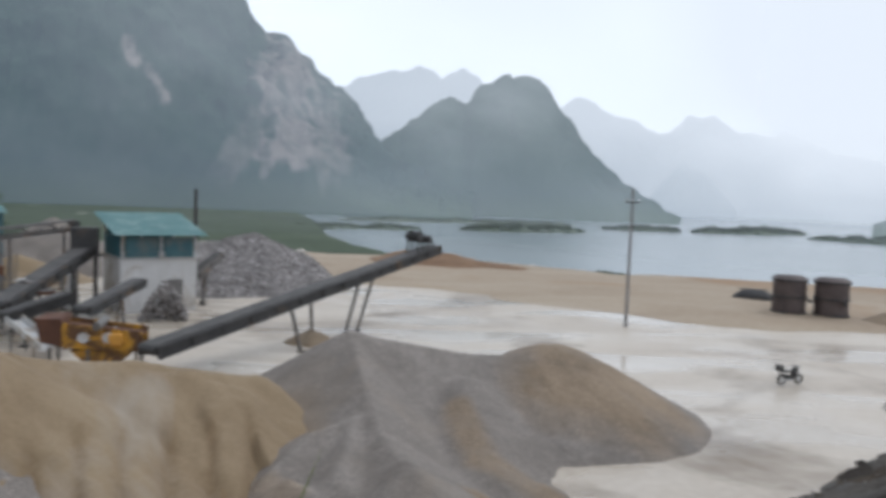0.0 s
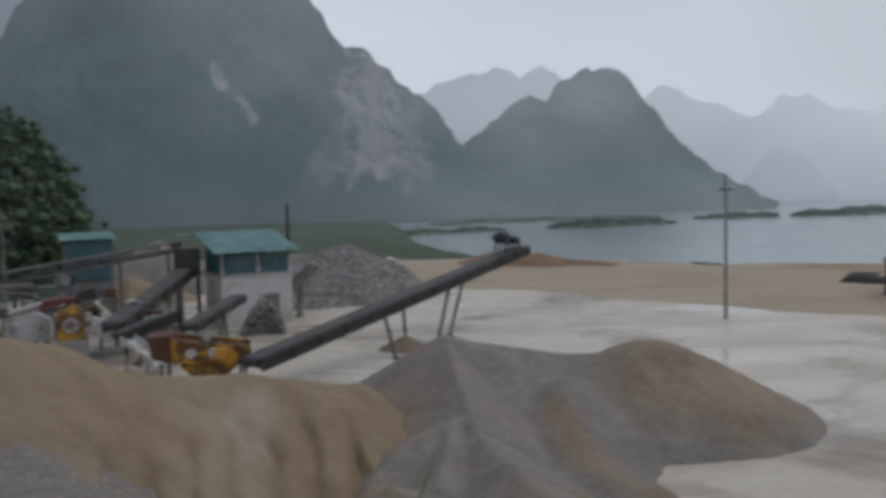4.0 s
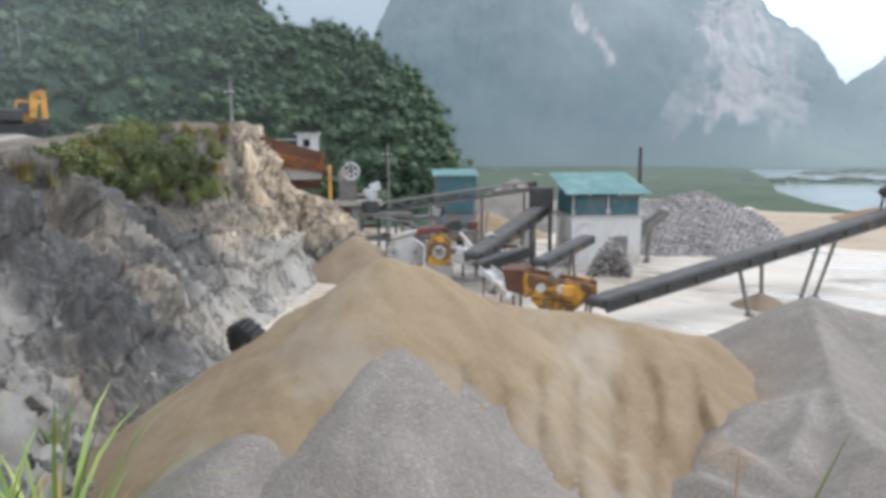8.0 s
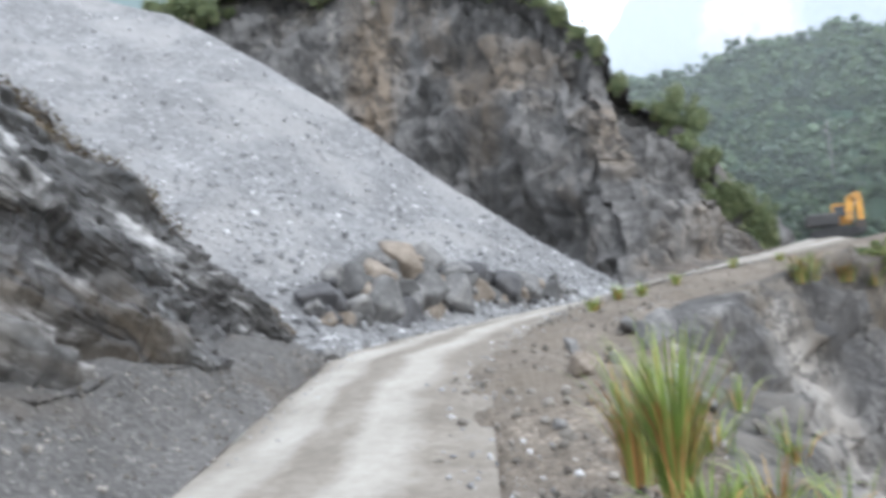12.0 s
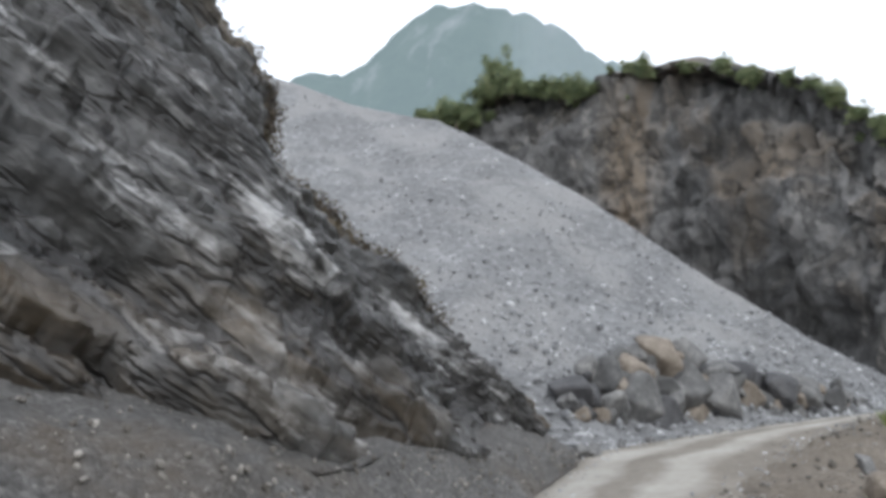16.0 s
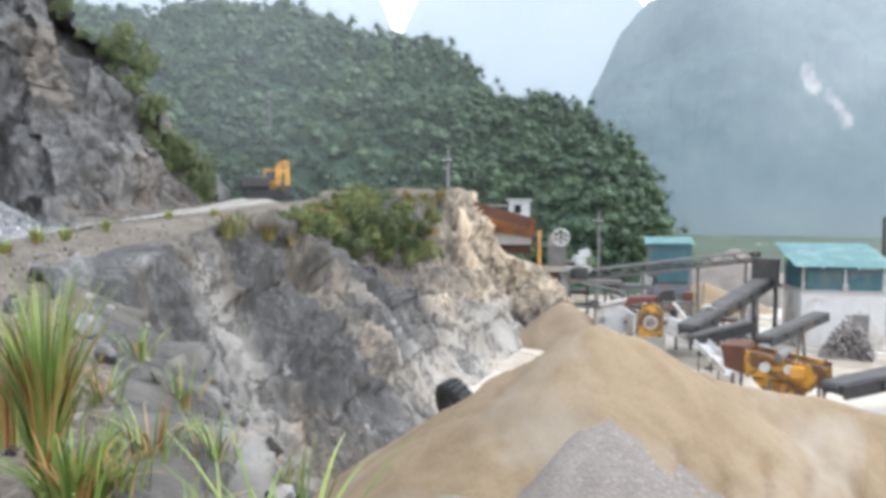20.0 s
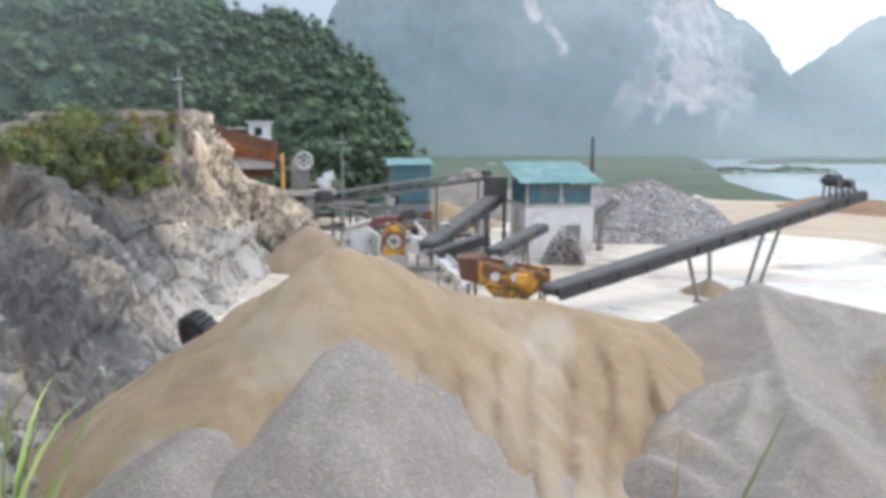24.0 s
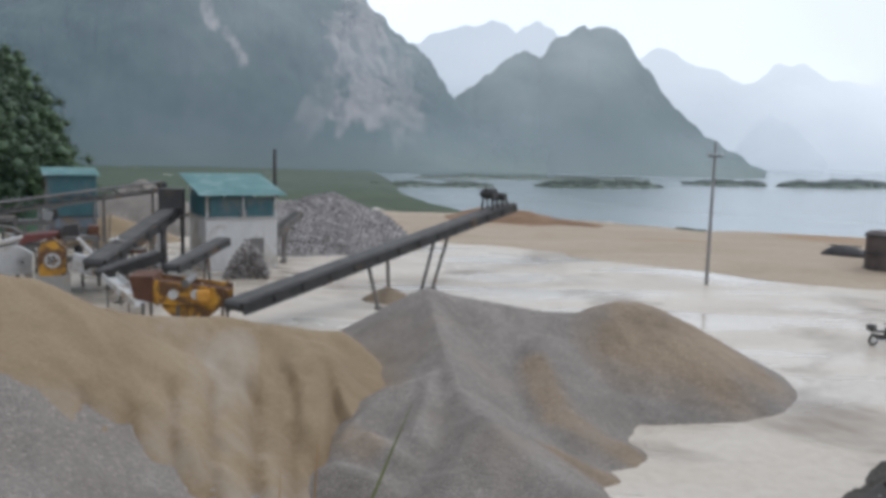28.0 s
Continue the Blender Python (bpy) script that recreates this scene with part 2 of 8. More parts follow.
def road_material():
    m, nodes, links, bsdf = shader("dirt_road")
    vec = nodes.new("ShaderNodeTexCoord").outputs["Object"]
    big = noise_node(nodes, links, vec, 0.5, 6, 0.6, None, 0.4)
    small = noise_node(nodes, links, vec, 7, 6, 0.7)
    both = mixed(nodes, links, 0.45, big.outputs["Fac"], small.outputs["Fac"])
    track = ramp_node(nodes, links, both, [(0.34, (0.25, 0.23, 0.195)), (0.5, (0.33, 0.308, 0.27)), (0.64, (0.40, 0.378, 0.34))]).outputs[0]
    loose = ramp_node(nodes, links, both, [(0.36, (0.12, 0.102, 0.08)), (0.5, (0.18, 0.156, 0.126)), (0.64, (0.26, 0.235, 0.20))]).outputs[0]
    across = nodes.new("ShaderNodeAttribute")
    across.attribute_name = "across"
    wob = noise_node(nodes, links, vec, 0.35, 5, 0.6)
    shift = nodes.new("ShaderNodeMath")
    shift.operation = "MULTIPLY_ADD"
    links.new(wob.outputs["Fac"], shift.inputs[0])
    shift.inputs[1].default_value = 0.35
    links.new(across.outputs["Fac"], shift.inputs[2])
    bands = ramp_node(nodes, links, shift.outputs[0], [(0.2, (0, 0, 0)), (0.36, (1, 1, 1)), (0.47, (0.85, 0.85, 0.85)), (0.53, (0.1, 0.1, 0.1)), (0.68, (0.15, 0.15, 0.15)), (0.75, (1, 1, 1)), (0.86, (0.85, 0.85, 0.85)), (0.96, (0, 0, 0))])
    links.new(mixed(nodes, links, bands.outputs[0], loose, track), bsdf.inputs["Base Color"])
    bsdf.inputs["Roughness"].default_value = 0.8
    bp = nodes.new("ShaderNodeBump")
    bp.inputs["Strength"].default_value, bp.inputs["Distance"].default_value = 0.5, 0.04
    links.new(both, bp.inputs["Height"])
    links.new(bp.outputs[0], bsdf.inputs["Normal"])
    return m


ROAD = road_material()
EARTH = surface("stony_earth", [(0.085, 0.069, 0.052), (0.148, 0.123, 0.096), (0.23, 0.199, 0.162)], 0.6, 8, 0.9, bump=1.0, depth=0.06, cells=(16, 0.3),
                stain=(0.135, 0.112, 0.085), stain_scale=0.4)
SLOPE = surface("wet_tan_earth", [(0.045, 0.038, 0.031), (0.085, 0.074, 0.062), (0.135, 0.12, 0.103)], 0.5, 7, 0.85, bump=0.9, depth=0.05, stain=(0.085, 0.08, 0.074), stain_scale=0.3, cells=(18, 0.25), gloss=0.25)
WETEARTH = surface("dark_wet_earth", [(0.012, 0.009, 0.006), (0.028, 0.021, 0.015), (0.058, 0.044, 0.032)], 0.5, 7, 0.8, bump=0.9, depth=0.08, stain=(0.08, 0.06, 0.042), stain_scale=0.25, cells=(16, 0.25), gloss=0.12)
APRON = surface("dark_gravel_apron", [(0.058, 0.055, 0.052), (0.106, 0.101, 0.096), (0.165, 0.158, 0.15)], 0.6, 8, 0.85, bump=1.0, depth=0.04, cells=(24, 0.3), stain=(0.10, 0.08, 0.06), stain_scale=0.35, stain_at=(0.57, 0.72), gloss=0.2)
DARKEARTH = surface("dark_earth", [(0.010, 0.008, 0.007), (0.022, 0.018, 0.015), (0.045, 0.037, 0.031)], 0.7, 7, 0.9, bump=0.9, depth=0.1, gloss=0.12)
ROCK = rock_material("embankment_rock", [(0.018, 0.0175, 0.017), (0.06, 0.056, 0.052), (0.132, 0.125, 0.117)], (0.245, 0.234, 0.218), (0.16, 0.128, 0.09), (1, 1, 0.45), 0.5, 0.14, (0.54, 0.7), crack=0.6, wave=0.3, seam=0.35, earth=(0.44, 0.35, 0.245), slurry=(0.36, 0.335, 0.30), grit=(0.075, 0.067, 0.057), pale_at=(0.57, 0.7), fine=5)
CLIFF = rock_material("cliff_rock", [(0.045, 0.043, 0.042), (0.105, 0.10, 0.095), (0.172, 0.164, 0.155)], (0.27, 0.245, 0.215), (0.17, 0.13, 0.09), (1, 1, 0.6), 0.22, 0.09, (0.53, 0.66), 0.3, crack=0.35, fine=3)
# The spur's pale streaks carry the wet rock's sheen in the base colour.
SPUR = rock_material("spur_rock", [(0.006, 0.006, 0.006), (0.042, 0.040, 0.037), (0.15, 0.145, 0.138)], (0.42, 0.41, 0.40), (0.105, 0.078, 0.05), (1, 1, 1), 0.5, 0.22, (0.51, 0.62), 0.16, crack=0.3, rough=0.34, seam=0.12,
                     bed=((-0.17, 0.63, 0.76), 0.45, 1.6), earth=(0.10, 0.073, 0.044), fine=5, wave=0.2, pale_at=(0.54, 0.64), crack_detail=5)


def leaf_material(name, stops, scale=0.6, by_tree=0.0):
    m, nodes, links, bsdf = shader(name)
    geo = nodes.new("ShaderNodeNewGeometry")
    vec = nodes.new("ShaderNodeTexCoord").outputs["Object"]
    n = noise_node(nodes, links, vec, scale, 3)
    both = mixed(nodes, links, 0.4, n.outputs["Fac"], geo.outputs["Random Per Island"])
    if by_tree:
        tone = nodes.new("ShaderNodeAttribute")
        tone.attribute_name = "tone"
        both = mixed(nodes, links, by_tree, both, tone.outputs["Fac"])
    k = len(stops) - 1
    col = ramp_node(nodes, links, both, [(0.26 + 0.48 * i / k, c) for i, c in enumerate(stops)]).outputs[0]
    links.new(col, bsdf.inputs["Base Color"])
    bsdf.inputs["Roughness"].default_value = 0.55
    return m


FOREST = leaf_material("forest_leaves", [(0.02, 0.042, 0.02), (0.038, 0.07, 0.03), (0.062, 0.105, 0.04), (0.105, 0.15, 0.055)], 0.12, 0.5)
BUSH = leaf_material("bush_leaves", [(0.028, 0.045, 0.018), (0.058, 0.088, 0.03), (0.11, 0.14, 0.046), (0.20, 0.185, 0.07)], 0.6)
CLIFFLEAF = leaf_material("cliff_top_leaves", [(0.06, 0.085, 0.038), (0.11, 0.145, 0.06), (0.165, 0.20, 0.085), (0.24, 0.24, 0.115)], 0.6)
SCRUB = leaf_material("brown_scrub_leaves", [(0.03, 0.02, 0.012), (0.06, 0.042, 0.024), (0.10, 0.075, 0.04), (0.15, 0.12, 0.06)], 1.5)
MOUNDLEAF = leaf_material("dark_bush_leaves", [(0.012, 0.02, 0.008), (0.028, 0.042, 0.014), (0.05, 0.065, 0.022), (0.09, 0.085, 0.03)], 0.6)
REED = leaf_material("grass_blades", [(0.07, 0.11, 0.02), (0.14, 0.21, 0.036), (0.24, 0.31, 0.07), (0.40, 0.39, 0.14)], 2.0)
LEDGEGRASS = leaf_material("ledge_grass", [(0.06, 0.085, 0.025), (0.12, 0.15, 0.04), (0.19, 0.215, 0.065), (0.27, 0.25, 0.10)], 1.5)
DRYREED = leaf_material("dry_blades", [(0.22, 0.10, 0.03), (0.36, 0.20, 0.06), (0.42, 0.31, 0.13)], 2.0)
REEDBED = leaf_material("reed_bed", [(0.04, 0.06, 0.032), (0.06, 0.085, 0.045), (0.09, 0.115, 0.06)], 0.1)
BARK = surface("bark", [(0.05, 0.04, 0.03), (0.10, 0.08, 0.06), (0.15, 0.125, 0.10)], 3, 20, 0.9)

TEAL = surface("teal_sheet", [(0.04, 0.13, 0.13), (0.055, 0.165, 0.16), (0.085, 0.2, 0.195)], 0.8, 9, 0.5, bump=0.1, stain=(0.14, 0.24, 0.23), stain_scale=0.7)
DARKTEAL = surface("dark_teal_sheet", [(0.025, 0.075, 0.09), (0.04, 0.11, 0.128), (0.062, 0.15, 0.165)], 0.8, 9, 0.5, bump=0.1, stain=(0.10, 0.13, 0.13), stain_scale=0.6)
BLUESTEEL = surface("blue_grey_steel", [(0.10, 0.13, 0.16), (0.15, 0.185, 0.22), (0.21, 0.245, 0.28)], 1.2, 12, 0.5, 0.3, stain=(0.19, 0.16, 0.13), stain_scale=0.9)
STEEL = surface("dusty_steel", [(0.10, 0.095, 0.09), (0.17, 0.16, 0.15), (0.25, 0.235, 0.22)], 1.4, 14, 0.6, 0.4, stain=(0.22, 0.14, 0.08), stain_scale=0.8, stain_at=(0.55, 0.7))
DARKSTEEL = surface("dark_steel", [(0.03, 0.03, 0.032), (0.055, 0.053, 0.052), (0.09, 0.085, 0.08)], 1.4, 14, 0.6, 0.3, stain=(0.13, 0.085, 0.05), stain_scale=0.7, stain_at=(0.57, 0.7))
RUBBER = surface("black_rubber", [(0.012, 0.012, 0.012), (0.022, 0.022, 0.022), (0.045, 0.043, 0.04)], 3, 30, 0.7)
BELT = surface("conveyor_belt", [(0.045, 0.042, 0.04), (0.075, 0.07, 0.066), (0.13, 0.12, 0.11)], 1.5, 16, 0.75)
YELLOW = surface("yellow_paint", [(0.42, 0.20, 0.02), (0.58, 0.30, 0.03), (0.66, 0.40, 0.08)], 1.2, 12, 0.5, stain=(0.12, 0.06, 0.028), stain_scale=1.1, stain_at=(0.40, 0.52))
ORANGE = surface("orange_paint", [(0.46, 0.20, 0.03), (0.60, 0.30, 0.05), (0.66, 0.38, 0.10)], 1.2, 12, 0.5, stain=(0.3, 0.16, 0.06), stain_scale=1.0)
RUST = surface("rusty_plate", [(0.10, 0.04, 0.018), (0.23, 0.09, 0.03), (0.40, 0.17, 0.05)], 0.9, 9, 0.85, 0.1, bump=0.3, stain=(0.13, 0.07, 0.045), stain_scale=0.7)
DARKRUST = surface("dark_rusty_plate", [(0.05, 0.025, 0.018), (0.11, 0.05, 0.03), (0.17, 0.08, 0.045)], 0.9, 9, 0.85, 0.1, bump=0.3)
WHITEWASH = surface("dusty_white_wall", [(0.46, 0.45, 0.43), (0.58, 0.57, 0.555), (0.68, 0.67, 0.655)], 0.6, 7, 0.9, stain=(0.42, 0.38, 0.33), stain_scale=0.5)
CONCRETE = surface("concrete", [(0.24, 0.23, 0.215), (0.35, 0.34, 0.32), (0.44, 0.43, 0.41)], 0.8, 9, 0.85, stain=(0.40, 0.33, 0.24), stain_scale=0.5)
PALEMETAL = surface("pale_painted_metal", [(0.38, 0.38, 0.37), (0.52, 0.52, 0.51), (0.64, 0.64, 0.63)], 1.5, 12, 0.5, stain=(0.35, 0.29, 0.22), stain_scale=0.9)
POLEGREY = surface("pole_concrete", [(0.16, 0.15, 0.145), (0.22, 0.21, 0.205), (0.29, 0.28, 0.27)], 1.0, 12, 0.85)
DARKRED = surface("dark_red_paint", [(0.07, 0.02, 0.018), (0.13, 0.035, 0.03), (0.19, 0.07, 0.055)], 1.2, 12, 0.6)
TANKBROWN = surface("weathered_tank_brown", [(0.045, 0.034, 0.032), (0.085, 0.063, 0.058), (0.13, 0.10, 0.09)], 1.0, 10, 0.7)


def window_glass():
    m, nodes, links, bsdf = shader("dark_glass")
    bsdf.inputs["Base Color"].default_value = (0.02, 0.025, 0.03, 1)
    bsdf.inputs["Roughness"].default_value = 0.08
    return m


GLASS = window_glass()


def water_material():
    m, nodes, links, bsdf = shader("lake_water")
    vec = nodes.new("ShaderNodeTexCoord").outputs["Object"]
    n = noise_node(nodes, links, vec, 0.5, 4, 0.6, (0.6, 1.6, 1))
    big = noise_node(nodes, links, vec, 0.012, 3, 0.5)
    col = ramp_node(nodes, links, big.outputs["Fac"], [(0.35, (0.23, 0.27, 0.28)), (0.65, (0.31, 0.345, 0.35))]).outputs[0]
    links.new(col, bsdf.inputs["Base Color"])
    bsdf.inputs["Roughness"].default_value = 0.22
    bp = nodes.new("ShaderNodeBump")
    bp.inputs["Strength"].default_value, bp.inputs["Distance"].default_value = 0.25, 0.05
    links.new(n.outputs["Fac"], bp.inputs["Height"])
    links.new(bp.outputs[0], bsdf.inputs["Normal"])
    return m


WATER = water_material()


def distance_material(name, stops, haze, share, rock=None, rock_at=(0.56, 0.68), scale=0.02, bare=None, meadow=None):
    """A far hillside of the backdrop: wooded green with bare rock, and the rainy air's grey haze added as a glow of its
    own.
    """
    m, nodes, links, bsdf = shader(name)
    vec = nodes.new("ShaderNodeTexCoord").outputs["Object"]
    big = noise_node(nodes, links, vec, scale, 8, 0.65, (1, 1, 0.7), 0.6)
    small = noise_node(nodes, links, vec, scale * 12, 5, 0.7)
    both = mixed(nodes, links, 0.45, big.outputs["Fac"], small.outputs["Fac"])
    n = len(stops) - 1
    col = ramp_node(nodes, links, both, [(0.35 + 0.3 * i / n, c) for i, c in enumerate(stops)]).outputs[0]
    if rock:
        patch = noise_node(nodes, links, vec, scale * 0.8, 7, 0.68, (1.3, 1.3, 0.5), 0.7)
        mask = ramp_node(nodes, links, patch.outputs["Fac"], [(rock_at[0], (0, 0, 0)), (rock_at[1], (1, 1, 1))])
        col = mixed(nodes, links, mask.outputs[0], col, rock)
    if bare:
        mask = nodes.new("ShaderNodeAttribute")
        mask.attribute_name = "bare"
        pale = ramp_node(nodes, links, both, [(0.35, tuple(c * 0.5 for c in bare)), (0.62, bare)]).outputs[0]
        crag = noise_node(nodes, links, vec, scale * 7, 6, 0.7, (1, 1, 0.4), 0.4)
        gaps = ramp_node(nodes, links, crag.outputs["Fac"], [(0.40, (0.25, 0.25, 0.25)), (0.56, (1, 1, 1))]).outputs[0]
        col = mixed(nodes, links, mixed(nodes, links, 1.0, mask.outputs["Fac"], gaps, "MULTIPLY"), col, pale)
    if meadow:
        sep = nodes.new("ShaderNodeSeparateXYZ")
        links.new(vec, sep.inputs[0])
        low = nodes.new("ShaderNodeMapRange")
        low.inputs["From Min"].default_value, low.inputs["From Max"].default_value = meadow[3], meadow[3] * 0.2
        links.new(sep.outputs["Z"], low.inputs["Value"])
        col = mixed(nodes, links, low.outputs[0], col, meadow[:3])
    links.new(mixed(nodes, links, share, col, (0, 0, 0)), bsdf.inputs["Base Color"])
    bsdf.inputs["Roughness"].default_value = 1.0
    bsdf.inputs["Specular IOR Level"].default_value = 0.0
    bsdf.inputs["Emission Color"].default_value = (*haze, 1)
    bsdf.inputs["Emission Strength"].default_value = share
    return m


# ---- builders ----
def hashed(ix, iy, iz, seed):
    h = (ix * 374761393 + iy * 668265263 + iz * 2147483647 + seed * 974634777) & 0xFFFFFFFF
    h = ((h ^ (h >> 13)) * 1274126177) & 0xFFFFFFFF
    return ((h ^ (h >> 16)) & 0xFFFF) / 65535.0


def value_noise(p, seed=0):
    i = np.floor(p).astype(np.int64)
    f = p - i
    f = f * f * (3 - 2 * f)
    out = 0
    for dx in (0, 1):
        for dy in (0, 1):
            for dz in (0, 1):
                w = (f[:, 0] if dx else 1 - f[:, 0]) * (f[:, 1] if dy else 1 - f[:, 1]) * (f[:, 2] if dz else 1 - f[:, 2])
                out = out + w * hashed(i[:, 0] + dx, i[:, 1] + dy, i[:, 2] + dz, seed)
    return out * 2 - 1


def fbm(p, scale, octaves=4, seed=0, ridged=False):
    total, amp, norm = 0, 1.0, 0
    for k in range(octaves):
        n = value_noise(p * scale * 2.03 ** k + 17.3 * k, seed + k)
        total = total + amp * ((1 - 2 * np.abs(n)) if ridged else n)
        norm += amp
        amp *= 0.52
    return total / norm


def at(az, d, z):
    """A place by its bearing from the standing point (degrees, to the left of straight ahead), its distance and its height."""
    a = np.radians(az)
    return np.array([-d * np.sin(a), d * np.cos(a), z])


def sight(az, el, d):
    """The same by the angle of sight above the horizontal."""
    return at(az, d, EYE + d * math.tan(radians(el)))


def mesh_from(name, verts, faces, mat, smooth=True):
    me = bpy.data.meshes.new(name)
    me.from_pydata(np.asarray(verts).tolist(), [], np.asarray(faces).tolist())
    me.materials.append(mat)
    me.polygons.foreach_set("use_smooth", [smooth] * len(me.polygons))
    me.update()
    return me


def resample(pts, n):
    pts = np.asarray(pts, float)
    s = np.r_[0, np.cumsum(np.linalg.norm(np.diff(pts, axis=0), axis=1))]
    t = np.linspace(0, s[-1], n)
    return np.stack([np.interp(t, s, pts[:, k]) for k in range(3)], 1)


def by_index(pts, n):
    pts = np.asarray(pts, float)
    t = np.linspace(0, len(pts) - 1, n)
    return np.stack([np.interp(t, np.arange(len(pts)), pts[:, k]) for k in range(3)], 1)


def grid_faces(nu, nv):
    i = np.arange(nu * nv).reshape(nv, nu)
    return np.stack([i[:-1, :-1], i[:-1, 1:], i[1:, 1:], i[1:, :-1]], -1).reshape(-1, 4)


def grid_normals(g):
    du, dv = np.gradient(g, axis=1), np.gradient(g, axis=0)
    n = np.cross(du, dv)
    return n / np.maximum(np.linalg.norm(n, axis=-1, keepdims=True), 1e-9)


def loft(name, lines, counts, nu, mat, layers=(), fade=(0.0, 0.0), even=False, flip=False, along=None, bed=None, cover=None, stretch=(1, 1, 1), wash=None, ledges=None, blocks=(), grit=None):
    """A skin over several lines that run side by side. layers: (height, scale, octaves, ridged) of relief along the normal."""
    lines = [(resample if even else by_index)(l, nu) for l in lines]
    rows = []
    for k in range(len(lines) - 1):
        for j in range(counts[k]):
            v = j / counts[k]
            rows.append(lines[k] * (1 - v) + lines[k + 1] * v)
    rows.append(lines[-1])
    g = np.array(rows)
    nv = len(g)
    normal = grid_normals(g)
    if flip:
        normal = -normal
    v = np.linspace(0, 1, nv)
    w = np.ones(nv)
    if fade[0]:
        w *= np.clip(v / fade[0], 0, 1)
    if fade[1]:
        w *= np.clip((1 - v) / fade[1], 0, 1)
    flat = g.reshape(-1, 3) * np.array(stretch)
    if bed is not None:
        b = np.array(bed)
        flat = flat * 0.45 + b * (flat @ b)[:, None] * 2.0
    d = 0
    for s, (h, scale, octaves, ridged) in enumerate(layers):
        relief = h * fbm(flat, scale, octaves, s * 11 + len(name), ridged)
        if along is not None:
            share = np.interp(np.linspace(0, 1, nu), *along)
            relief = relief * np.tile(share if s == 0 else np.maximum(share, 0.65), nv)
        d = d + relief
    if ledges:
        amp, thick, n_bed = ledges
        raw = g.reshape(-1, 3)
        s = (raw @ np.array(n_bed) + 0.55 * fbm(raw, 0.25, 3, 301) + 0.16 * fbm(raw, 0.9, 3, 302)) / thick
        lip = s - np.floor(s)
        strong = np.clip(0.45 + 0.9 * fbm(raw * np.array([1, 1, 1.5]), 0.4, 3, 303), 0.05, 1)
        d = d + amp * strong * (lip ** 0.7 - np.clip((lip - 0.86) / 0.14, 0, 1) ** 1.5 - 0.4) + 0.1 * fbm(raw, 2.4, 4, 304, True) + 0.2 * fbm(raw, 0.6, 3, 305, True) - 0.5
    for s, (amp, size) in enumerate(blocks):
        raw = flat if bed is not None else g.reshape(-1, 3)
        cell = np.floor(raw / size + 0.55 * np.stack([fbm(g.reshape(-1, 3), 0.5 / size, 3, 400 + 5 * s + k) for k in range(3)], 1)).astype(np.int64)
        chip = amp * (hashed(cell[:, 0], cell[:, 1], cell[:, 2], 410 + s) - 0.5)
        d = d + (chip if along is None else chip * np.tile(np.interp(np.linspace(0, 1, nu), *along), nv))
    if layers:
        g = g + normal * (d.reshape(nv, nu) * w[:, None])[..., None]
    faces = grid_faces(nu, nv)
    if flip:
        faces = faces[:, ::-1]
    me = mesh_from(name, g.reshape(-1, 3), faces, mat)
    me.attributes.new("across", "FLOAT", "POINT").data.foreach_set("value", np.repeat(v, nu))
    if cover is not None:
        me.attributes.new("cover", "FLOAT", "POINT").data.foreach_set("value", np.clip(cover(g, v), 0, 1).ravel())
    if wash is not None:
        me.attributes.new("wash", "FLOAT", "POINT").data.foreach_set("value", np.clip(wash(g, v), 0, 1).ravel())
    if grit is not None:
        me.attributes.new("grit", "FLOAT", "POINT").data.foreach_set("value", np.clip(grit(g, v), 0, 1).ravel())
    return new(name, me), g


def part(name, bm, material, parent, label="", smooth=False):
    me = bpy.data.meshes.new(name)
    bm.to_mesh(me)
    bm.free()
    me.materials.append(material)
    if smooth:
        me.polygons.foreach_set("use_smooth", [True] * len(me.polygons))
    ob = new(name, me)
    ob.parent = parent
    if label:
        ob["label"] = label
    return ob


def thing(name, m, label, category, group="", kind=""):
    ob = new(name)
    ob.matrix_world = m
    return tagged(ob, label, category, group, kind)


def box(bm, c, s, rot=(0, 0, 0), bevel=0.0):
    m = Matrix.LocRotScale(c, Euler([radians(a) for a in rot]), None) @ Matrix.Diagonal((*s, 1))
    made = bmesh.ops.create_cube(bm, size=1, matrix=m)
    if bevel:
        edges = {e for v in made["verts"] for e in v.link_edges}
        bmesh.ops.bevel(bm, geom=list(edges), offset=bevel, segments=2, affect="EDGES", profile=0.6)
    return bm


def rod(bm, a, b, r, n=10, r2=None):
    a, b = Vector(a), Vector(b)
    m = Matrix.Translation((a + b) / 2) @ (b - a).to_track_quat("Z", "Y").to_matrix().to_4x4()
    bmesh.ops.create_cone(bm, cap_ends=True, segments=n, radius1=r, radius2=r if r2 is None else r2, depth=(b - a).length, matrix=m)
    return bm


def beam(bm, a, b, w, h, up=(0, 0, 1)):
    """A straight bar of section w across and h along up."""
    a, b, up = Vector(a), Vector(b), Vector(up)
    x = (b - a).normalized()
    y = up.cross(x).normalized()
    z = x.cross(y)
    m = Matrix(((x.x, y.x, z.x, 0), (x.y, y.y, z.y, 0), (x.z, y.z, z.z, 0), (0, 0, 0, 1)))
    m.translation = (a + b) / 2
    bmesh.ops.create_cube(bm, size=1, matrix=m @ Matrix.Diagonal(((b - a).length, w, h, 1)))
    return bm


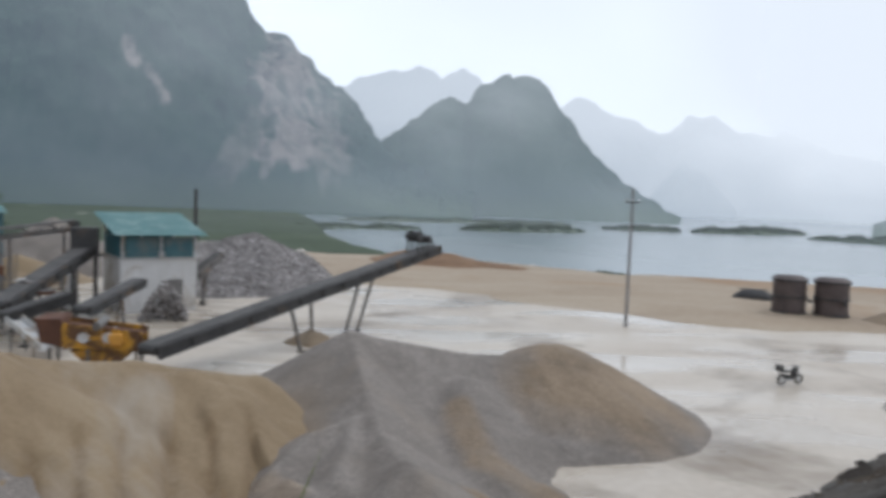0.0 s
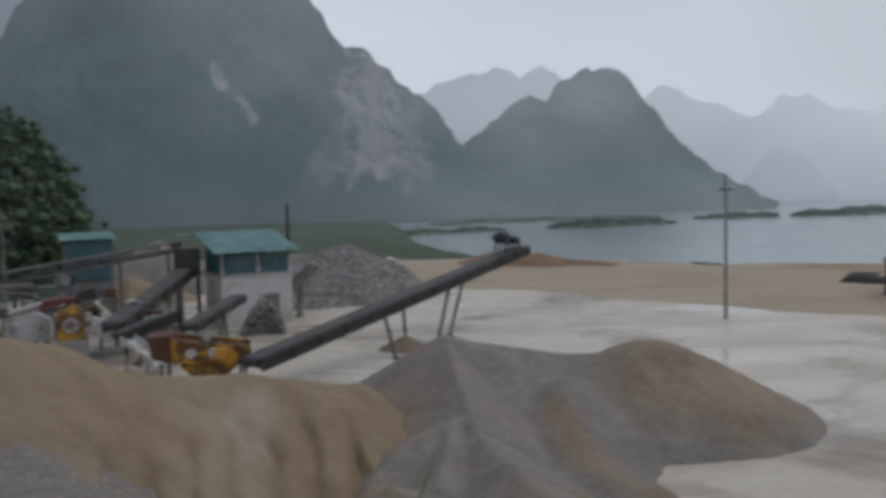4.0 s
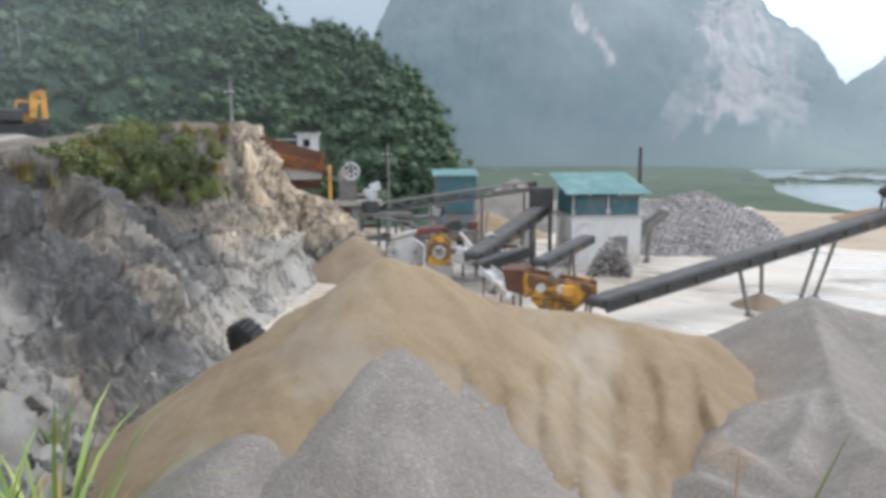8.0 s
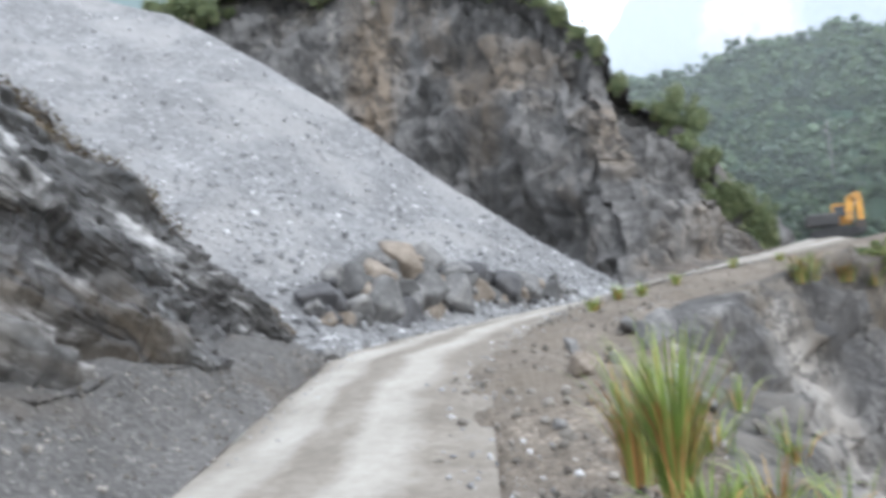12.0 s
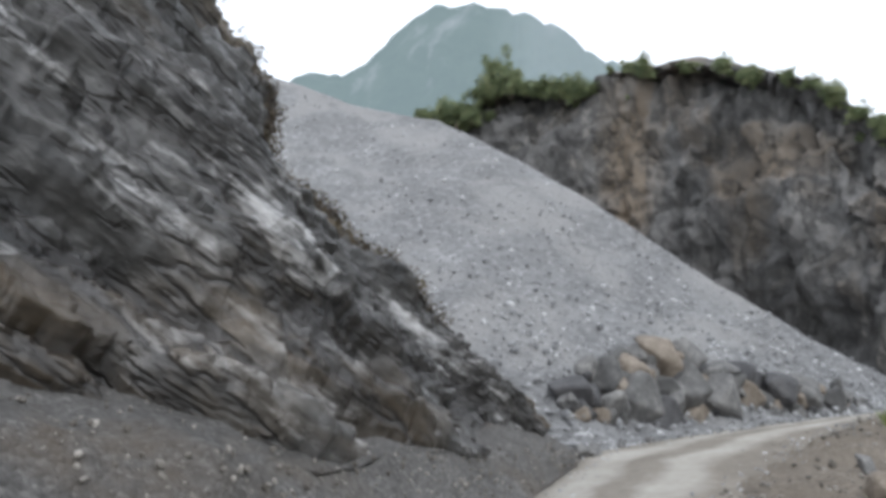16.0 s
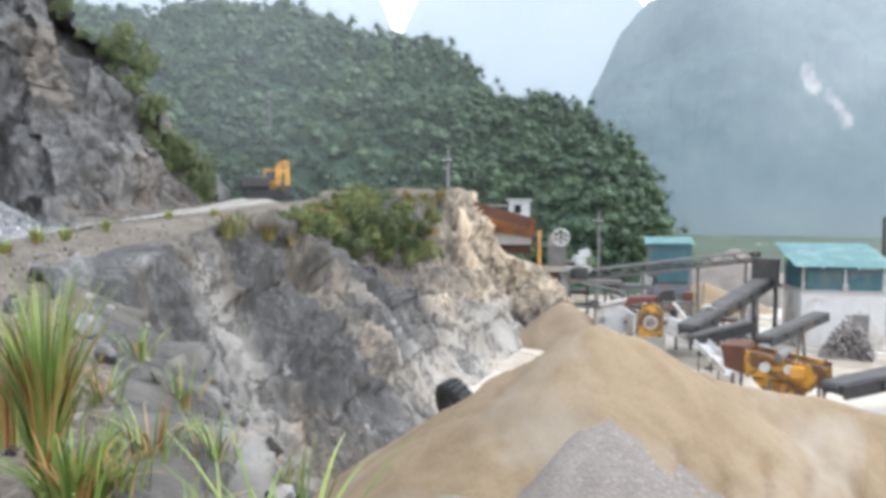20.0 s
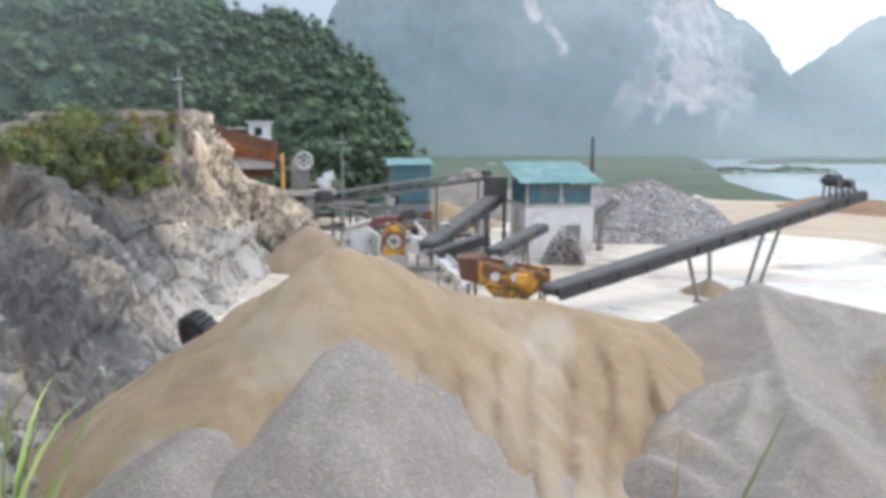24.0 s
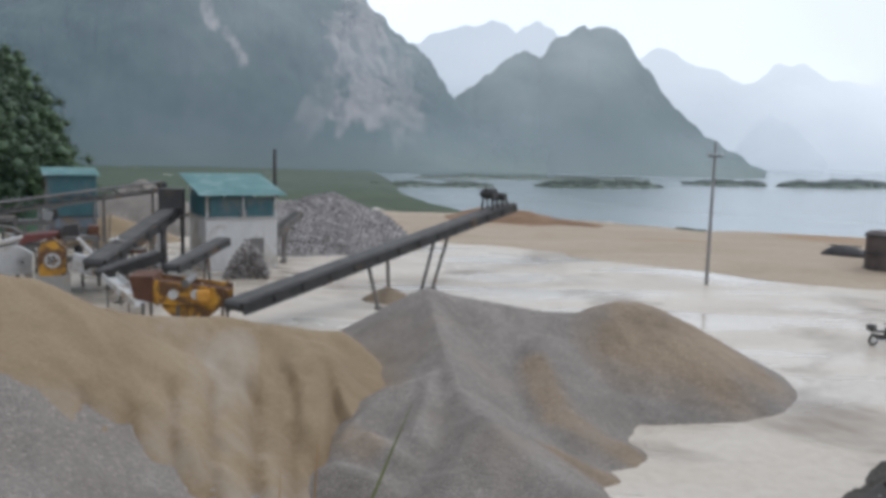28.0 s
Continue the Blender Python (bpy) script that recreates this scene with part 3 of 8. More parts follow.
def prism(bm, outline, axis, lo, hi):
    """An outline of (u, v) drawn out along an axis ('x': u=y, v=z; 'y': u=x, v=z; 'z': u=x, v=y)."""
    def place(u, v, w):
        return {"x": (w, u, v), "y": (u, w, v), "z": (u, v, w)}[axis]
    a = [bm.verts.new(place(u, v, lo)) for u, v in outline]
    b = [bm.verts.new(place(u, v, hi)) for u, v in outline]
    bm.faces.new(a)
    bm.faces.new(b[::-1])
    for i in range(len(a)):
        j = (i + 1) % len(a)
        bm.faces.new((a[i], b[i], b[j], a[j]))
    bmesh.ops.recalc_face_normals(bm, faces=bm.faces)
    return bm


def ring(bm, c, axis, r_out, r_in, width, n=28):
    """A flat hoop about an axis."""
    q = Vector(axis).to_track_quat("Z", "Y").to_matrix().to_4x4()
    m = Matrix.Translation(c) @ q
    rows = [[bm.verts.new(m @ Vector((r * math.cos(2 * math.pi * i / n), r * math.sin(2 * math.pi * i / n), z))) for i in range(n)]
            for r, z in ((r_out, -width / 2), (r_out, width / 2), (r_in, width / 2), (r_in, -width / 2))]
    for k in range(4):
        for i in range(n):
            j = (i + 1) % n
            bm.faces.new((rows[k][i], rows[k][j], rows[(k + 1) % 4][j], rows[(k + 1) % 4][i]))
    bmesh.ops.recalc_face_normals(bm, faces=bm.faces)
    return bm


def leaf_cloud(rng, centres, radii, per, size, droop=0.3, flat=0.8, tousle=0.7, inner=0.55):
    """Many small bent leaves round clump centres: verts and faces."""
    n = len(centres) * per
    c = np.repeat(np.asarray(centres), per, 0)
    r = np.repeat(np.asarray(radii), per, 0)
    d = rng.normal(size=(n, 3))
    d /= np.linalg.norm(d, axis=1, keepdims=True)
    p = c + d * r[:, None] * (inner + (1.08 - inner) * rng.random((n, 1))) * np.array([1, 1, flat])
    a = d + rng.normal(size=(n, 3)) * tousle
    u = np.cross(a, rng.normal(size=(n, 3)))
    u /= np.linalg.norm(u, axis=1, keepdims=True)
    v = np.cross(a, u)
    v /= np.linalg.norm(v, axis=1, keepdims=True)
    s = size * (0.6 + 0.8 * rng.random((n, 1)))
    down = np.array([0, 0, -1.0]) * s * droop
    quad = np.stack([p - u * s + down, p - v * s * 0.5, p + u * s + down, p + v * s * 0.5], 1)
    return quad.reshape(-1, 3), np.arange(n * 4).reshape(-1, 4)


def stuff(name, verts, faces, mat, label, category):
    return tagged(new(name, mesh_from(name, verts, faces, mat, False)), label, category, kind="stuff")


def blob_mesh(name, seed, mat, sub=2, rough=0.3, squash=(1, 0.85, 0.7), facets=0.5):
    """An angular broken stone of about unit radius."""
    rng = np.random.default_rng(seed)
    bm = bmesh.new()
    if sub < 3:
        bmesh.ops.create_icosphere(bm, subdivisions=sub, radius=1)
        for v in bm.verts:
            v.co = Vector(v.co[:]) * rng.uniform(0.7, 1.15)
            v.co = (v.co.x * squash[0], v.co.y * squash[1], v.co.z * squash[2])
    else:
        for _ in range(17):
            p = rng.normal(size=3)
            p = p / np.linalg.norm(p) * rng.uniform(0.75, 1.05) * np.array(squash)
            bm.verts.new(p)
        made = bmesh.ops.convex_hull(bm, input=bm.verts)
        bmesh.ops.delete(bm, geom=[v for v in bm.verts if not v.link_faces], context="VERTS")
        bmesh.ops.dissolve_limit(bm, angle_limit=radians(14), verts=bm.verts, edges=bm.edges)
        bmesh.ops.bevel(bm, geom=list(bm.edges), offset=0.07, segments=2, affect="EDGES", profile=0.5)
        bmesh.ops.triangulate(bm, faces=bm.faces)
        bmesh.ops.subdivide_edges(bm, edges=bm.edges, cuts=1, use_grid_fill=True)
        q = np.array([v.co[:] for v in bm.verts])
        q = q * (1 + 0.1 * fbm(q + seed * 3.1, 2.5, 4, seed))[:, None]
        for v, p in zip(bm.verts, q):
            v.co = p
    me = bpy.data.meshes.new(name)
    bm.to_mesh(me)
    bm.free()
    me.materials.append(mat)
    me.polygons.foreach_set("use_smooth", [False] * len(me.polygons))
    return me


# ---- the large structure ----
# Ground: yard, beach, lake bed and the far plain in one sheet to the horizon.
def ground_height(x, y):
    az, d = np.degrees(np.arctan2(-x, y)), np.hypot(x, y)
    shore = np.interp(az, [-180, -75, -45, -32, -13, 0, 7, 9.5, 12, 16], [88, 88, 96, 92, 86, 98, 101, 150, 330, 900])
    shore = shore + 2.0 * np.sin(az * 0.7) + 1.5 * np.sin(az * 1.9 + 1)
    p = np.stack([x, y, 0 * x], 1)
    z = 0.06 * fbm(p, 0.15, 3, 5)
    z = z + np.clip((shore - d) / 2.5, -1, 0) * 1.2
    return z, shore


n_az, n_r = 300, 150
azs = np.radians(np.linspace(-180, 180, n_az))
rads = np.r_[0.0, np.geomspace(4, 3600, n_r - 1)]
rr, aa = np.meshgrid(rads, azs, indexing="ij")
gx, gy = -(rr * np.sin(aa)).ravel(), (rr * np.cos(aa)).ravel()
gz, g_shore = ground_height(gx, gy)
ground_me = mesh_from("ground", np.stack([gx, gy, gz], 1), grid_faces(n_az, n_r), MUD)
tagged(new("ground", ground_me), "pale wet quarry yard mud and sand beside a lake", "ground", kind="structure")

def sheet(name, az0, az1, near, far, hump, mat, label, seed, nu=200, nv=40):
    """Low ground laid over the yard between two distances that vary with the bearing."""
    az = np.linspace(az0, az1, nu)
    d0, d1 = np.interp(az, *near), np.interp(az, *far)
    v = np.linspace(0, 1, nv)[:, None]
    d = d0 * (1 - v) + d1 * v
    x, y = -d * np.sin(np.radians(az)), d * np.cos(np.radians(az))
    p = np.stack([x.ravel(), y.ravel(), 0 * x.ravel()], 1)
    rim = np.clip(np.minimum(v, 1 - v) * 6, 0, 1) * np.clip(np.minimum(az - az0, az1 - az) / 2, 0, 1)
    z = -0.12 + (hump * rim).ravel() * (0.75 + 0.9 * fbm(p, 0.06, 4, seed)) + 0.12 * fbm(p, 0.2, 3, seed + 1)
    ob = new(name, mesh_from(name, np.stack([p[:, 0], p[:, 1], z], 1), grid_faces(nu, nv), mat))
    return tagged(ob, label, name, kind="structure")


sheet("beach", -100, 16, ([-100, -45, -35, -20, -10, 1, 8, 16], [54, 56, 56, 51, 53, 60, 66, 80]), ([-100, -45, -32, -13, 0, 7, 16], [92, 98, 94, 88, 100, 103, 100]), 0.55, BEACH, "tan and orange sand beach along the lake", 40)
sheet("field", 4, 60, ([4, 7, 12, 30, 60], [100, 96, 92, 100, 100]), ([4, 7, 9, 12, 60], [104, 118, 150, 400, 400]), 0.5, FIELD, "wet green grassland below the mountains", 43)

bm = bmesh.new()
ws = [bm.verts.new(v) for v in ((-900, 70, -0.5), (2600, -1200, -0.5), (2600, 2600, -0.5), (-900, 2600, -0.5))]
bm.faces.new(ws)
me = bpy.data.meshes.new("water")
bm.to_mesh(me)
bm.free()
me.materials.append(WATER)
tagged(new("water", me), "calm grey lake under an overcast sky", "lake", kind="structure")


# Reed banks and islands in the lake.
def reed_island(points, half, high, seed, dense=5.0):
    """A low bank along a line of (bearing, distance), grown over with reeds."""
    rng = np.random.default_rng(seed)
    nu, nv = 90, 13
    line = resample([at(az, d, -0.5) for az, d in points], nu)
    way = np.gradient(line, axis=0)
    side = np.stack([-way[:, 1], way[:, 0], 0 * way[:, 0]], 1)
    side /= np.linalg.norm(side, axis=1, keepdims=True)
    ends = np.clip(np.minimum(np.arange(nu), nu - 1 - np.arange(nu)) / 12, 0, 1) ** 0.5
    wide = half * ends * (0.75 + 0.5 * fbm(line, 3.0 / (half + 6), 3, seed))
    across = np.linspace(-1, 1, nv)[:, None, None]
    g = line + side * wide[:, None] * across
    tall = high * 0.75 * ends * np.clip(0.75 + 0.8 * fbm(line, 5.0 / (half + 6), 4, seed + 1), 0.15, 1.5)
    g[..., 2] += (1 - across[..., 0] ** 2) ** 0.6 * tall - 0.15
    g[..., 2] += 0.12 * high * fbm(g.reshape(-1, 3), 0.5, 3, seed + 2).reshape(nv, nu)
    n = int(dense * 160)
    iv, iu = rng.integers(2, nv - 2, n), rng.integers(3, nu - 3, n)
    v, f = leaf_cloud(rng, g[iv, iu], np.full(n, 0.22 * high), 14, 0.12 * high + 0.08, 0.1, 0.6)
    v[:, 2] = np.maximum(v[:, 2], -0.6)
    bank_faces = grid_faces(nu, nv)
    return stuff("reed_island", np.vstack([g.reshape(-1, 3), v]), np.vstack([bank_faces, f + nu * nv]), REEDBED, "low green reed bank standing in the lake", "reeds")


for pts, half, high, seed, dense in (
        ([(-11.6, 272), (-14, 275), (-17.3, 282)], 7, 2.6, 1, 5),
        ([(-18, 285), (-22, 300), (-25.2, 330)], 9, 3.6, 2, 6),
        ([(-25.5, 275), (-31.6, 262), (-35, 190), (-37.5, 165), (-39.5, 150)], 8, 3.0, 3, 10),
        ([(-1, 210), (-5, 218), (-10.3, 235)], 8, 2.6, 4, 5),
        ([(12, 190), (8, 195), (4.6, 200), (2, 205)], 8, 1.7, 5, 4),
        ([(8, 260), (2, 280), (-6, 300), (-10, 300)], 14, 2.2, 6, 4),
        ([(-31, 330), (-40, 300), (-48, 260), (-60, 230)], 40, 7.0, 7, 30),
        ([(-40, 175), (-46, 160), (-55, 150), (-70, 150)], 20, 5.0, 8, 18),
        ([(10, 105), (14, 108), (20, 112), (28, 115)], 5, 0.9, 9, 10),
        ([(-12, 88), (-14, 88), (-11, 90)], 1.6, 0.9, 10, 1.2)):
    reed_island(pts, half, high, seed, dense)


# Mountains: crest lines by bearing and angle of sight, with a front slope to the plain and a back slope.
def mountain(name, crest, d0, d1, d2, mat, rough, label, nu=160, bulge=0.75, seed=0, kind="structure", foot=-0.6, jag=0.45, bare=(), rows_up=44):
    az = np.linspace(crest[0][0], crest[-1][0], nu)
    ca = np.array(crest)
    order = np.argsort(ca[:, 0])
    el = np.interp(az, ca[order, 0], ca[order, 1])
    el = el + jag * fbm(np.stack([az * 1.3, 0 * az, 0 * az + seed], 1), 1.0, 4, seed + 3)
    top = EYE + d1 * np.tan(np.radians(el))
    rows = []
    for v in np.linspace(0, 1, rows_up):
        d = d0 + (d1 - d0) * v
        z = foot + (top - foot) * v ** bulge
        rows.append(np.stack([-d * np.sin(np.radians(az)), d * np.cos(np.radians(az)), z], 1))
    for v in np.linspace(0, 1, 8)[1:]:
        d = d1 + (d2 - d1) * v
        z = top * (1 - v ** 1.5)
        rows.append(np.stack([-d * np.sin(np.radians(az)), d * np.cos(np.radians(az)), z], 1))
    g = np.array(rows)
    nrm = grid_normals(g)
    nrm = nrm * np.sign(nrm[..., 2:3] + 1e-9)
    flat = g.reshape(-1, 3)
    amp = rough * (fbm(flat, 1.6 / (d1 - d0 + 40), 3, seed) * 0.6 + fbm(flat * np.array([1, 1, 0.5]), 7.0 / (d1 - d0 + 40), 5, seed + 7, True) * 0.4)
    w = np.r_[np.clip(np.linspace(0, 1, rows_up) * 5, 0, 1) * (1 - 0.75 * np.linspace(0, 1, rows_up) ** 6), 0.3 * np.ones(7)]
    g = g + nrm * (amp.reshape(g.shape[:2]) * w[:, None])[..., None]
    ob = new(name, mesh_from(name, g.reshape(-1, 3), grid_faces(nu, len(g)), mat))
    if bare:
        a, e = np.degrees(np.arctan2(-g[..., 0], g[..., 1])), np.degrees(np.arctan2(g[..., 2] - EYE, np.hypot(g[..., 0], g[..., 1])))
        rag = fbm(g.reshape(-1, 3) * np.array([1, 1, 0.45]), 0.15, 5, seed + 20).reshape(a.shape)
        rag = rag + 0.5 * fbm(np.stack([a.ravel() * 1.5, 0.18 * e.ravel(), 0 * a.ravel()], 1), 1.0, 4, seed + 21, True).reshape(a.shape) - 0.1
        mask = np.zeros(a.shape)
        for (a0, e0), (a1, e1), r, k in bare:
            t = np.clip(((a - a0) * (a1 - a0) + (e - e0) * (e1 - e0)) / max((a1 - a0) ** 2 + (e1 - e0) ** 2, 1e-6), 0, 1)
            dist = np.hypot(a - a0 - t * (a1 - a0), e - e0 - t * (e1 - e0))
            mask = np.maximum(mask, k * np.clip((1 - dist / r + 0.9 * rag) * 2.6, 0, 1))
        at_ = ob.data.attributes.new("bare", "FLOAT", "POINT")
        at_.data.foreach_set("value", mask.ravel())
    tagged(ob, label, "mountain", kind=kind)
    return ob, g


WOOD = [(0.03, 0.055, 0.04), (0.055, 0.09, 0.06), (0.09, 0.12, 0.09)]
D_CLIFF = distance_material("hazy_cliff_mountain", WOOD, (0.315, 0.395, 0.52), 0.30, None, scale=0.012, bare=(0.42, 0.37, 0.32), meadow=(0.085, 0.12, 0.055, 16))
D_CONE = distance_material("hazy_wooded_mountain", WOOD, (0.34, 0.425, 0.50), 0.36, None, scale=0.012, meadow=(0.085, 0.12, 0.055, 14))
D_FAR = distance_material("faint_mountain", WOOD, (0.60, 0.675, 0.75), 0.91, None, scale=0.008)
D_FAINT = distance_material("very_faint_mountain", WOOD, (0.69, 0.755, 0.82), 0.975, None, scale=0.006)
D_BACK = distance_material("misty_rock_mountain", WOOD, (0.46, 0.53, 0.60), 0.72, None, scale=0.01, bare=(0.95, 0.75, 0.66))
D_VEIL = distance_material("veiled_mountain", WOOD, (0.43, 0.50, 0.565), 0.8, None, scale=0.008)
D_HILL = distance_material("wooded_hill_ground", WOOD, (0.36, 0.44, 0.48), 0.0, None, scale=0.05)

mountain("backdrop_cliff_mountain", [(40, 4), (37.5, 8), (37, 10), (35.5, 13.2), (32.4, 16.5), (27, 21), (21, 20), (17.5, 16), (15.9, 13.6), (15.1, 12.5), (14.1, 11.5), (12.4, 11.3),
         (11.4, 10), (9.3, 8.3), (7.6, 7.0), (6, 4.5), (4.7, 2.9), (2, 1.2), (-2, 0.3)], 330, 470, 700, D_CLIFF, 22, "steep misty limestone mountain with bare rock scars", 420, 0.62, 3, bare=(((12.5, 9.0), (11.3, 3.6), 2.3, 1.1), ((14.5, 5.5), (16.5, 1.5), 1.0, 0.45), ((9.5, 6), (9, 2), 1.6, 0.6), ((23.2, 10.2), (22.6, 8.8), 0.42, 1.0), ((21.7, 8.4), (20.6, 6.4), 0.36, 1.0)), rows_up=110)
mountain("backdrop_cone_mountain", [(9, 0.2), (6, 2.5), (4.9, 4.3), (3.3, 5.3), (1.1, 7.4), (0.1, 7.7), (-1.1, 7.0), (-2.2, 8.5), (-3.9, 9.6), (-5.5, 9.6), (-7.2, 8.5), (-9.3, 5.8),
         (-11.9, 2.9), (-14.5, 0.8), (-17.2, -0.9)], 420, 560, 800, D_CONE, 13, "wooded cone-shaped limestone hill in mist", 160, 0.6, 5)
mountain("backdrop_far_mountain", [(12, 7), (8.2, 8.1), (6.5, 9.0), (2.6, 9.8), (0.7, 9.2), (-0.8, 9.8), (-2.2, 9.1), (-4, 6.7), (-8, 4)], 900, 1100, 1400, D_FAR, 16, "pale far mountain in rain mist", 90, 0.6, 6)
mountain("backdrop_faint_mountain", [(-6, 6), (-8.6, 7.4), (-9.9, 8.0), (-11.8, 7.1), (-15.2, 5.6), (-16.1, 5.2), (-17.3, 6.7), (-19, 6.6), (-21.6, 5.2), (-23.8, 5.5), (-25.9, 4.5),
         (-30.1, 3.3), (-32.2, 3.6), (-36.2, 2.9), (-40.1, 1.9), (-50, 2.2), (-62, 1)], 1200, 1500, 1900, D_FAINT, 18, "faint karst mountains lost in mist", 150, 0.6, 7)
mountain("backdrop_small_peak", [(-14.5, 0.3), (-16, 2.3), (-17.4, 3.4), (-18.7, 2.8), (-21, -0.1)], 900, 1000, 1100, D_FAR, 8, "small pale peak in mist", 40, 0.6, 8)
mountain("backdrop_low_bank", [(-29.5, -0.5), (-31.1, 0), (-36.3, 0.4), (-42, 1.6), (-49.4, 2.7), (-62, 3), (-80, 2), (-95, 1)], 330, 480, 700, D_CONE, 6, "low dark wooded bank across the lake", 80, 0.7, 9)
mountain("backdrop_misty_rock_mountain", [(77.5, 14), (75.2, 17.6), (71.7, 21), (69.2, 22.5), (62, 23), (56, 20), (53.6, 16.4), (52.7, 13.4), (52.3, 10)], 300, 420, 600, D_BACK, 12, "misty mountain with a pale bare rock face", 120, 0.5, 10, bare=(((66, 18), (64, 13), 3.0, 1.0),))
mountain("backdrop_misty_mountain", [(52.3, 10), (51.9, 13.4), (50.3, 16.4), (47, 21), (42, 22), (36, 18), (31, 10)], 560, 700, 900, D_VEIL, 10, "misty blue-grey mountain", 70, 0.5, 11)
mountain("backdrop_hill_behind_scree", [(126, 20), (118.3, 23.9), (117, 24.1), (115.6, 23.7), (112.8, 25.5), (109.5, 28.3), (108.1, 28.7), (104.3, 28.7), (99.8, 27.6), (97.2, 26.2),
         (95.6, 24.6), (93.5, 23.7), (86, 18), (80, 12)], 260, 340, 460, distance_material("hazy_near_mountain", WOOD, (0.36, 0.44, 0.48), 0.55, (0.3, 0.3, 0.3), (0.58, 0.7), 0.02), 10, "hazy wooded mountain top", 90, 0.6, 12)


# Rain mist and low cloud between the mountains: haze put in as glowing see-through sheets, thicker upwards and towards
# the open lake.
def mist_glow_material():
    m = bpy.data.materials.new("rain_mist_glow")
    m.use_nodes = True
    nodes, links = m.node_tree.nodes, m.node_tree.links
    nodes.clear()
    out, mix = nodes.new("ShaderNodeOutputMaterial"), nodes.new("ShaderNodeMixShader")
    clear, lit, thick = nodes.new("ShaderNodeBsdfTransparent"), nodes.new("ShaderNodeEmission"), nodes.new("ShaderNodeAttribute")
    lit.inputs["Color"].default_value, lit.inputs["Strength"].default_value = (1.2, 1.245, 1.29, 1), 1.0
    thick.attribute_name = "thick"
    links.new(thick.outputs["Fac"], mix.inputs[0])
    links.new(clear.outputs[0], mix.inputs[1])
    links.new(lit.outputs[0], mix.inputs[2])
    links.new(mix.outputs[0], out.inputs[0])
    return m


def drizzle_material():
    """A pale sheet added to stand for the haze of thin drizzle; it only scatters the daylight falling on it."""
    m = bpy.data.materials.new("drizzle")
    m.use_nodes = True
    nodes, links = m.node_tree.nodes, m.node_tree.links
    nodes.clear()
    out, mix, half = nodes.new("ShaderNodeOutputMaterial"), nodes.new("ShaderNodeMixShader"), nodes.new("ShaderNodeMixShader")
    clear, front, back, thick = nodes.new("ShaderNodeBsdfTransparent"), nodes.new("ShaderNodeBsdfDiffuse"), nodes.new("ShaderNodeBsdfTranslucent"), nodes.new("ShaderNodeAttribute")
    front.inputs["Color"].default_value = back.inputs["Color"].default_value = (0.88, 0.93, 0.97, 1)
    thick.attribute_name = "thick"
    half.inputs[0].default_value = 0.5
    links.new(front.outputs[0], half.inputs[1])
    links.new(back.outputs[0], half.inputs[2])
    links.new(thick.outputs["Fac"], mix.inputs[0])
    links.new(clear.outputs[0], mix.inputs[1])
    links.new(half.outputs[0], mix.inputs[2])
    links.new(mix.outputs[0], out.inputs[0])
    return m


MISTGLOW = mist_glow_material()
DRIZZLEHAZE = drizzle_material()


def haze_sheet(name, az0, az1, d, by_el, by_az, seed, ragged, label, mat=MISTGLOW, el0=-1.2):
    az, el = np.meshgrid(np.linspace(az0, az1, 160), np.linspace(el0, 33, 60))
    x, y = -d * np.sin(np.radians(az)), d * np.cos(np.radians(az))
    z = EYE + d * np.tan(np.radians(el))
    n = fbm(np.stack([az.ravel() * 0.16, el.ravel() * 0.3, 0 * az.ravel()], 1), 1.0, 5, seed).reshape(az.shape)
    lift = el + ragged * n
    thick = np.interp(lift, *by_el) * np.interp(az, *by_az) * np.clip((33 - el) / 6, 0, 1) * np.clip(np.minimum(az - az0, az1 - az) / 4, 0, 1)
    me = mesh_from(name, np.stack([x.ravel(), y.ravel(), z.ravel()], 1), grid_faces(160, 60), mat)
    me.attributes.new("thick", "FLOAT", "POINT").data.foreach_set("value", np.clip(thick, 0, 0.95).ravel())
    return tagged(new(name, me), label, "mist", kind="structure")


haze_sheet("backdrop_low_cloud", -78, 92, 285, ([-1, 1, 5, 10, 16, 24], [0.02, 0.03, 0.07, 0.17, 0.29, 0.40]), ([-78, -40, -30, -22, 0, 8, 14, 30, 60, 90], [2.4, 2.0, 1.7, 1.7, 2.1, 1.7, 0.9, 0.35, 0.5, 0.5]), 70, 5, "glowing see-through sheet for grey rain mist before the mountains")
haze_sheet("backdrop_shore_mist", -90, -22, 315, ([-1, 0.6, 2.5, 10], [0.05, 0.2, 0.75, 0.8]), ([-90, -34, -22], [1.0, 1.0, 0.6]), 72, 1.2, "glowing see-through sheet for rain mist over the wooded shore")
haze_sheet("backdrop_mist_bank", -78, 40, 860, ([-1, 2, 8, 20], [0.12, 0.3, 0.55, 0.6]), ([-78, -30, -22, -14, -6, 10, 40], [2.6, 2.5, 2.0, 1.0, 0.7, 0.45, 0.3]), 71, 4, "glowing see-through sheet for a bank of rain mist over the far lake shore")

haze_sheet("hill_drizzle", 31, 104, 66, ([-3.5, 0, 5, 10, 15], [0.0, 0.03, 0.06, 0.08, 0.09]), ([30, 36, 44, 52, 62, 104], [0.1, 0.2, 0.55, 1.1, 1.7, 1.7]), 73, 2, "see-through sheet for drizzle haze before the wooded hill", DRIZZLEHAZE, -6)
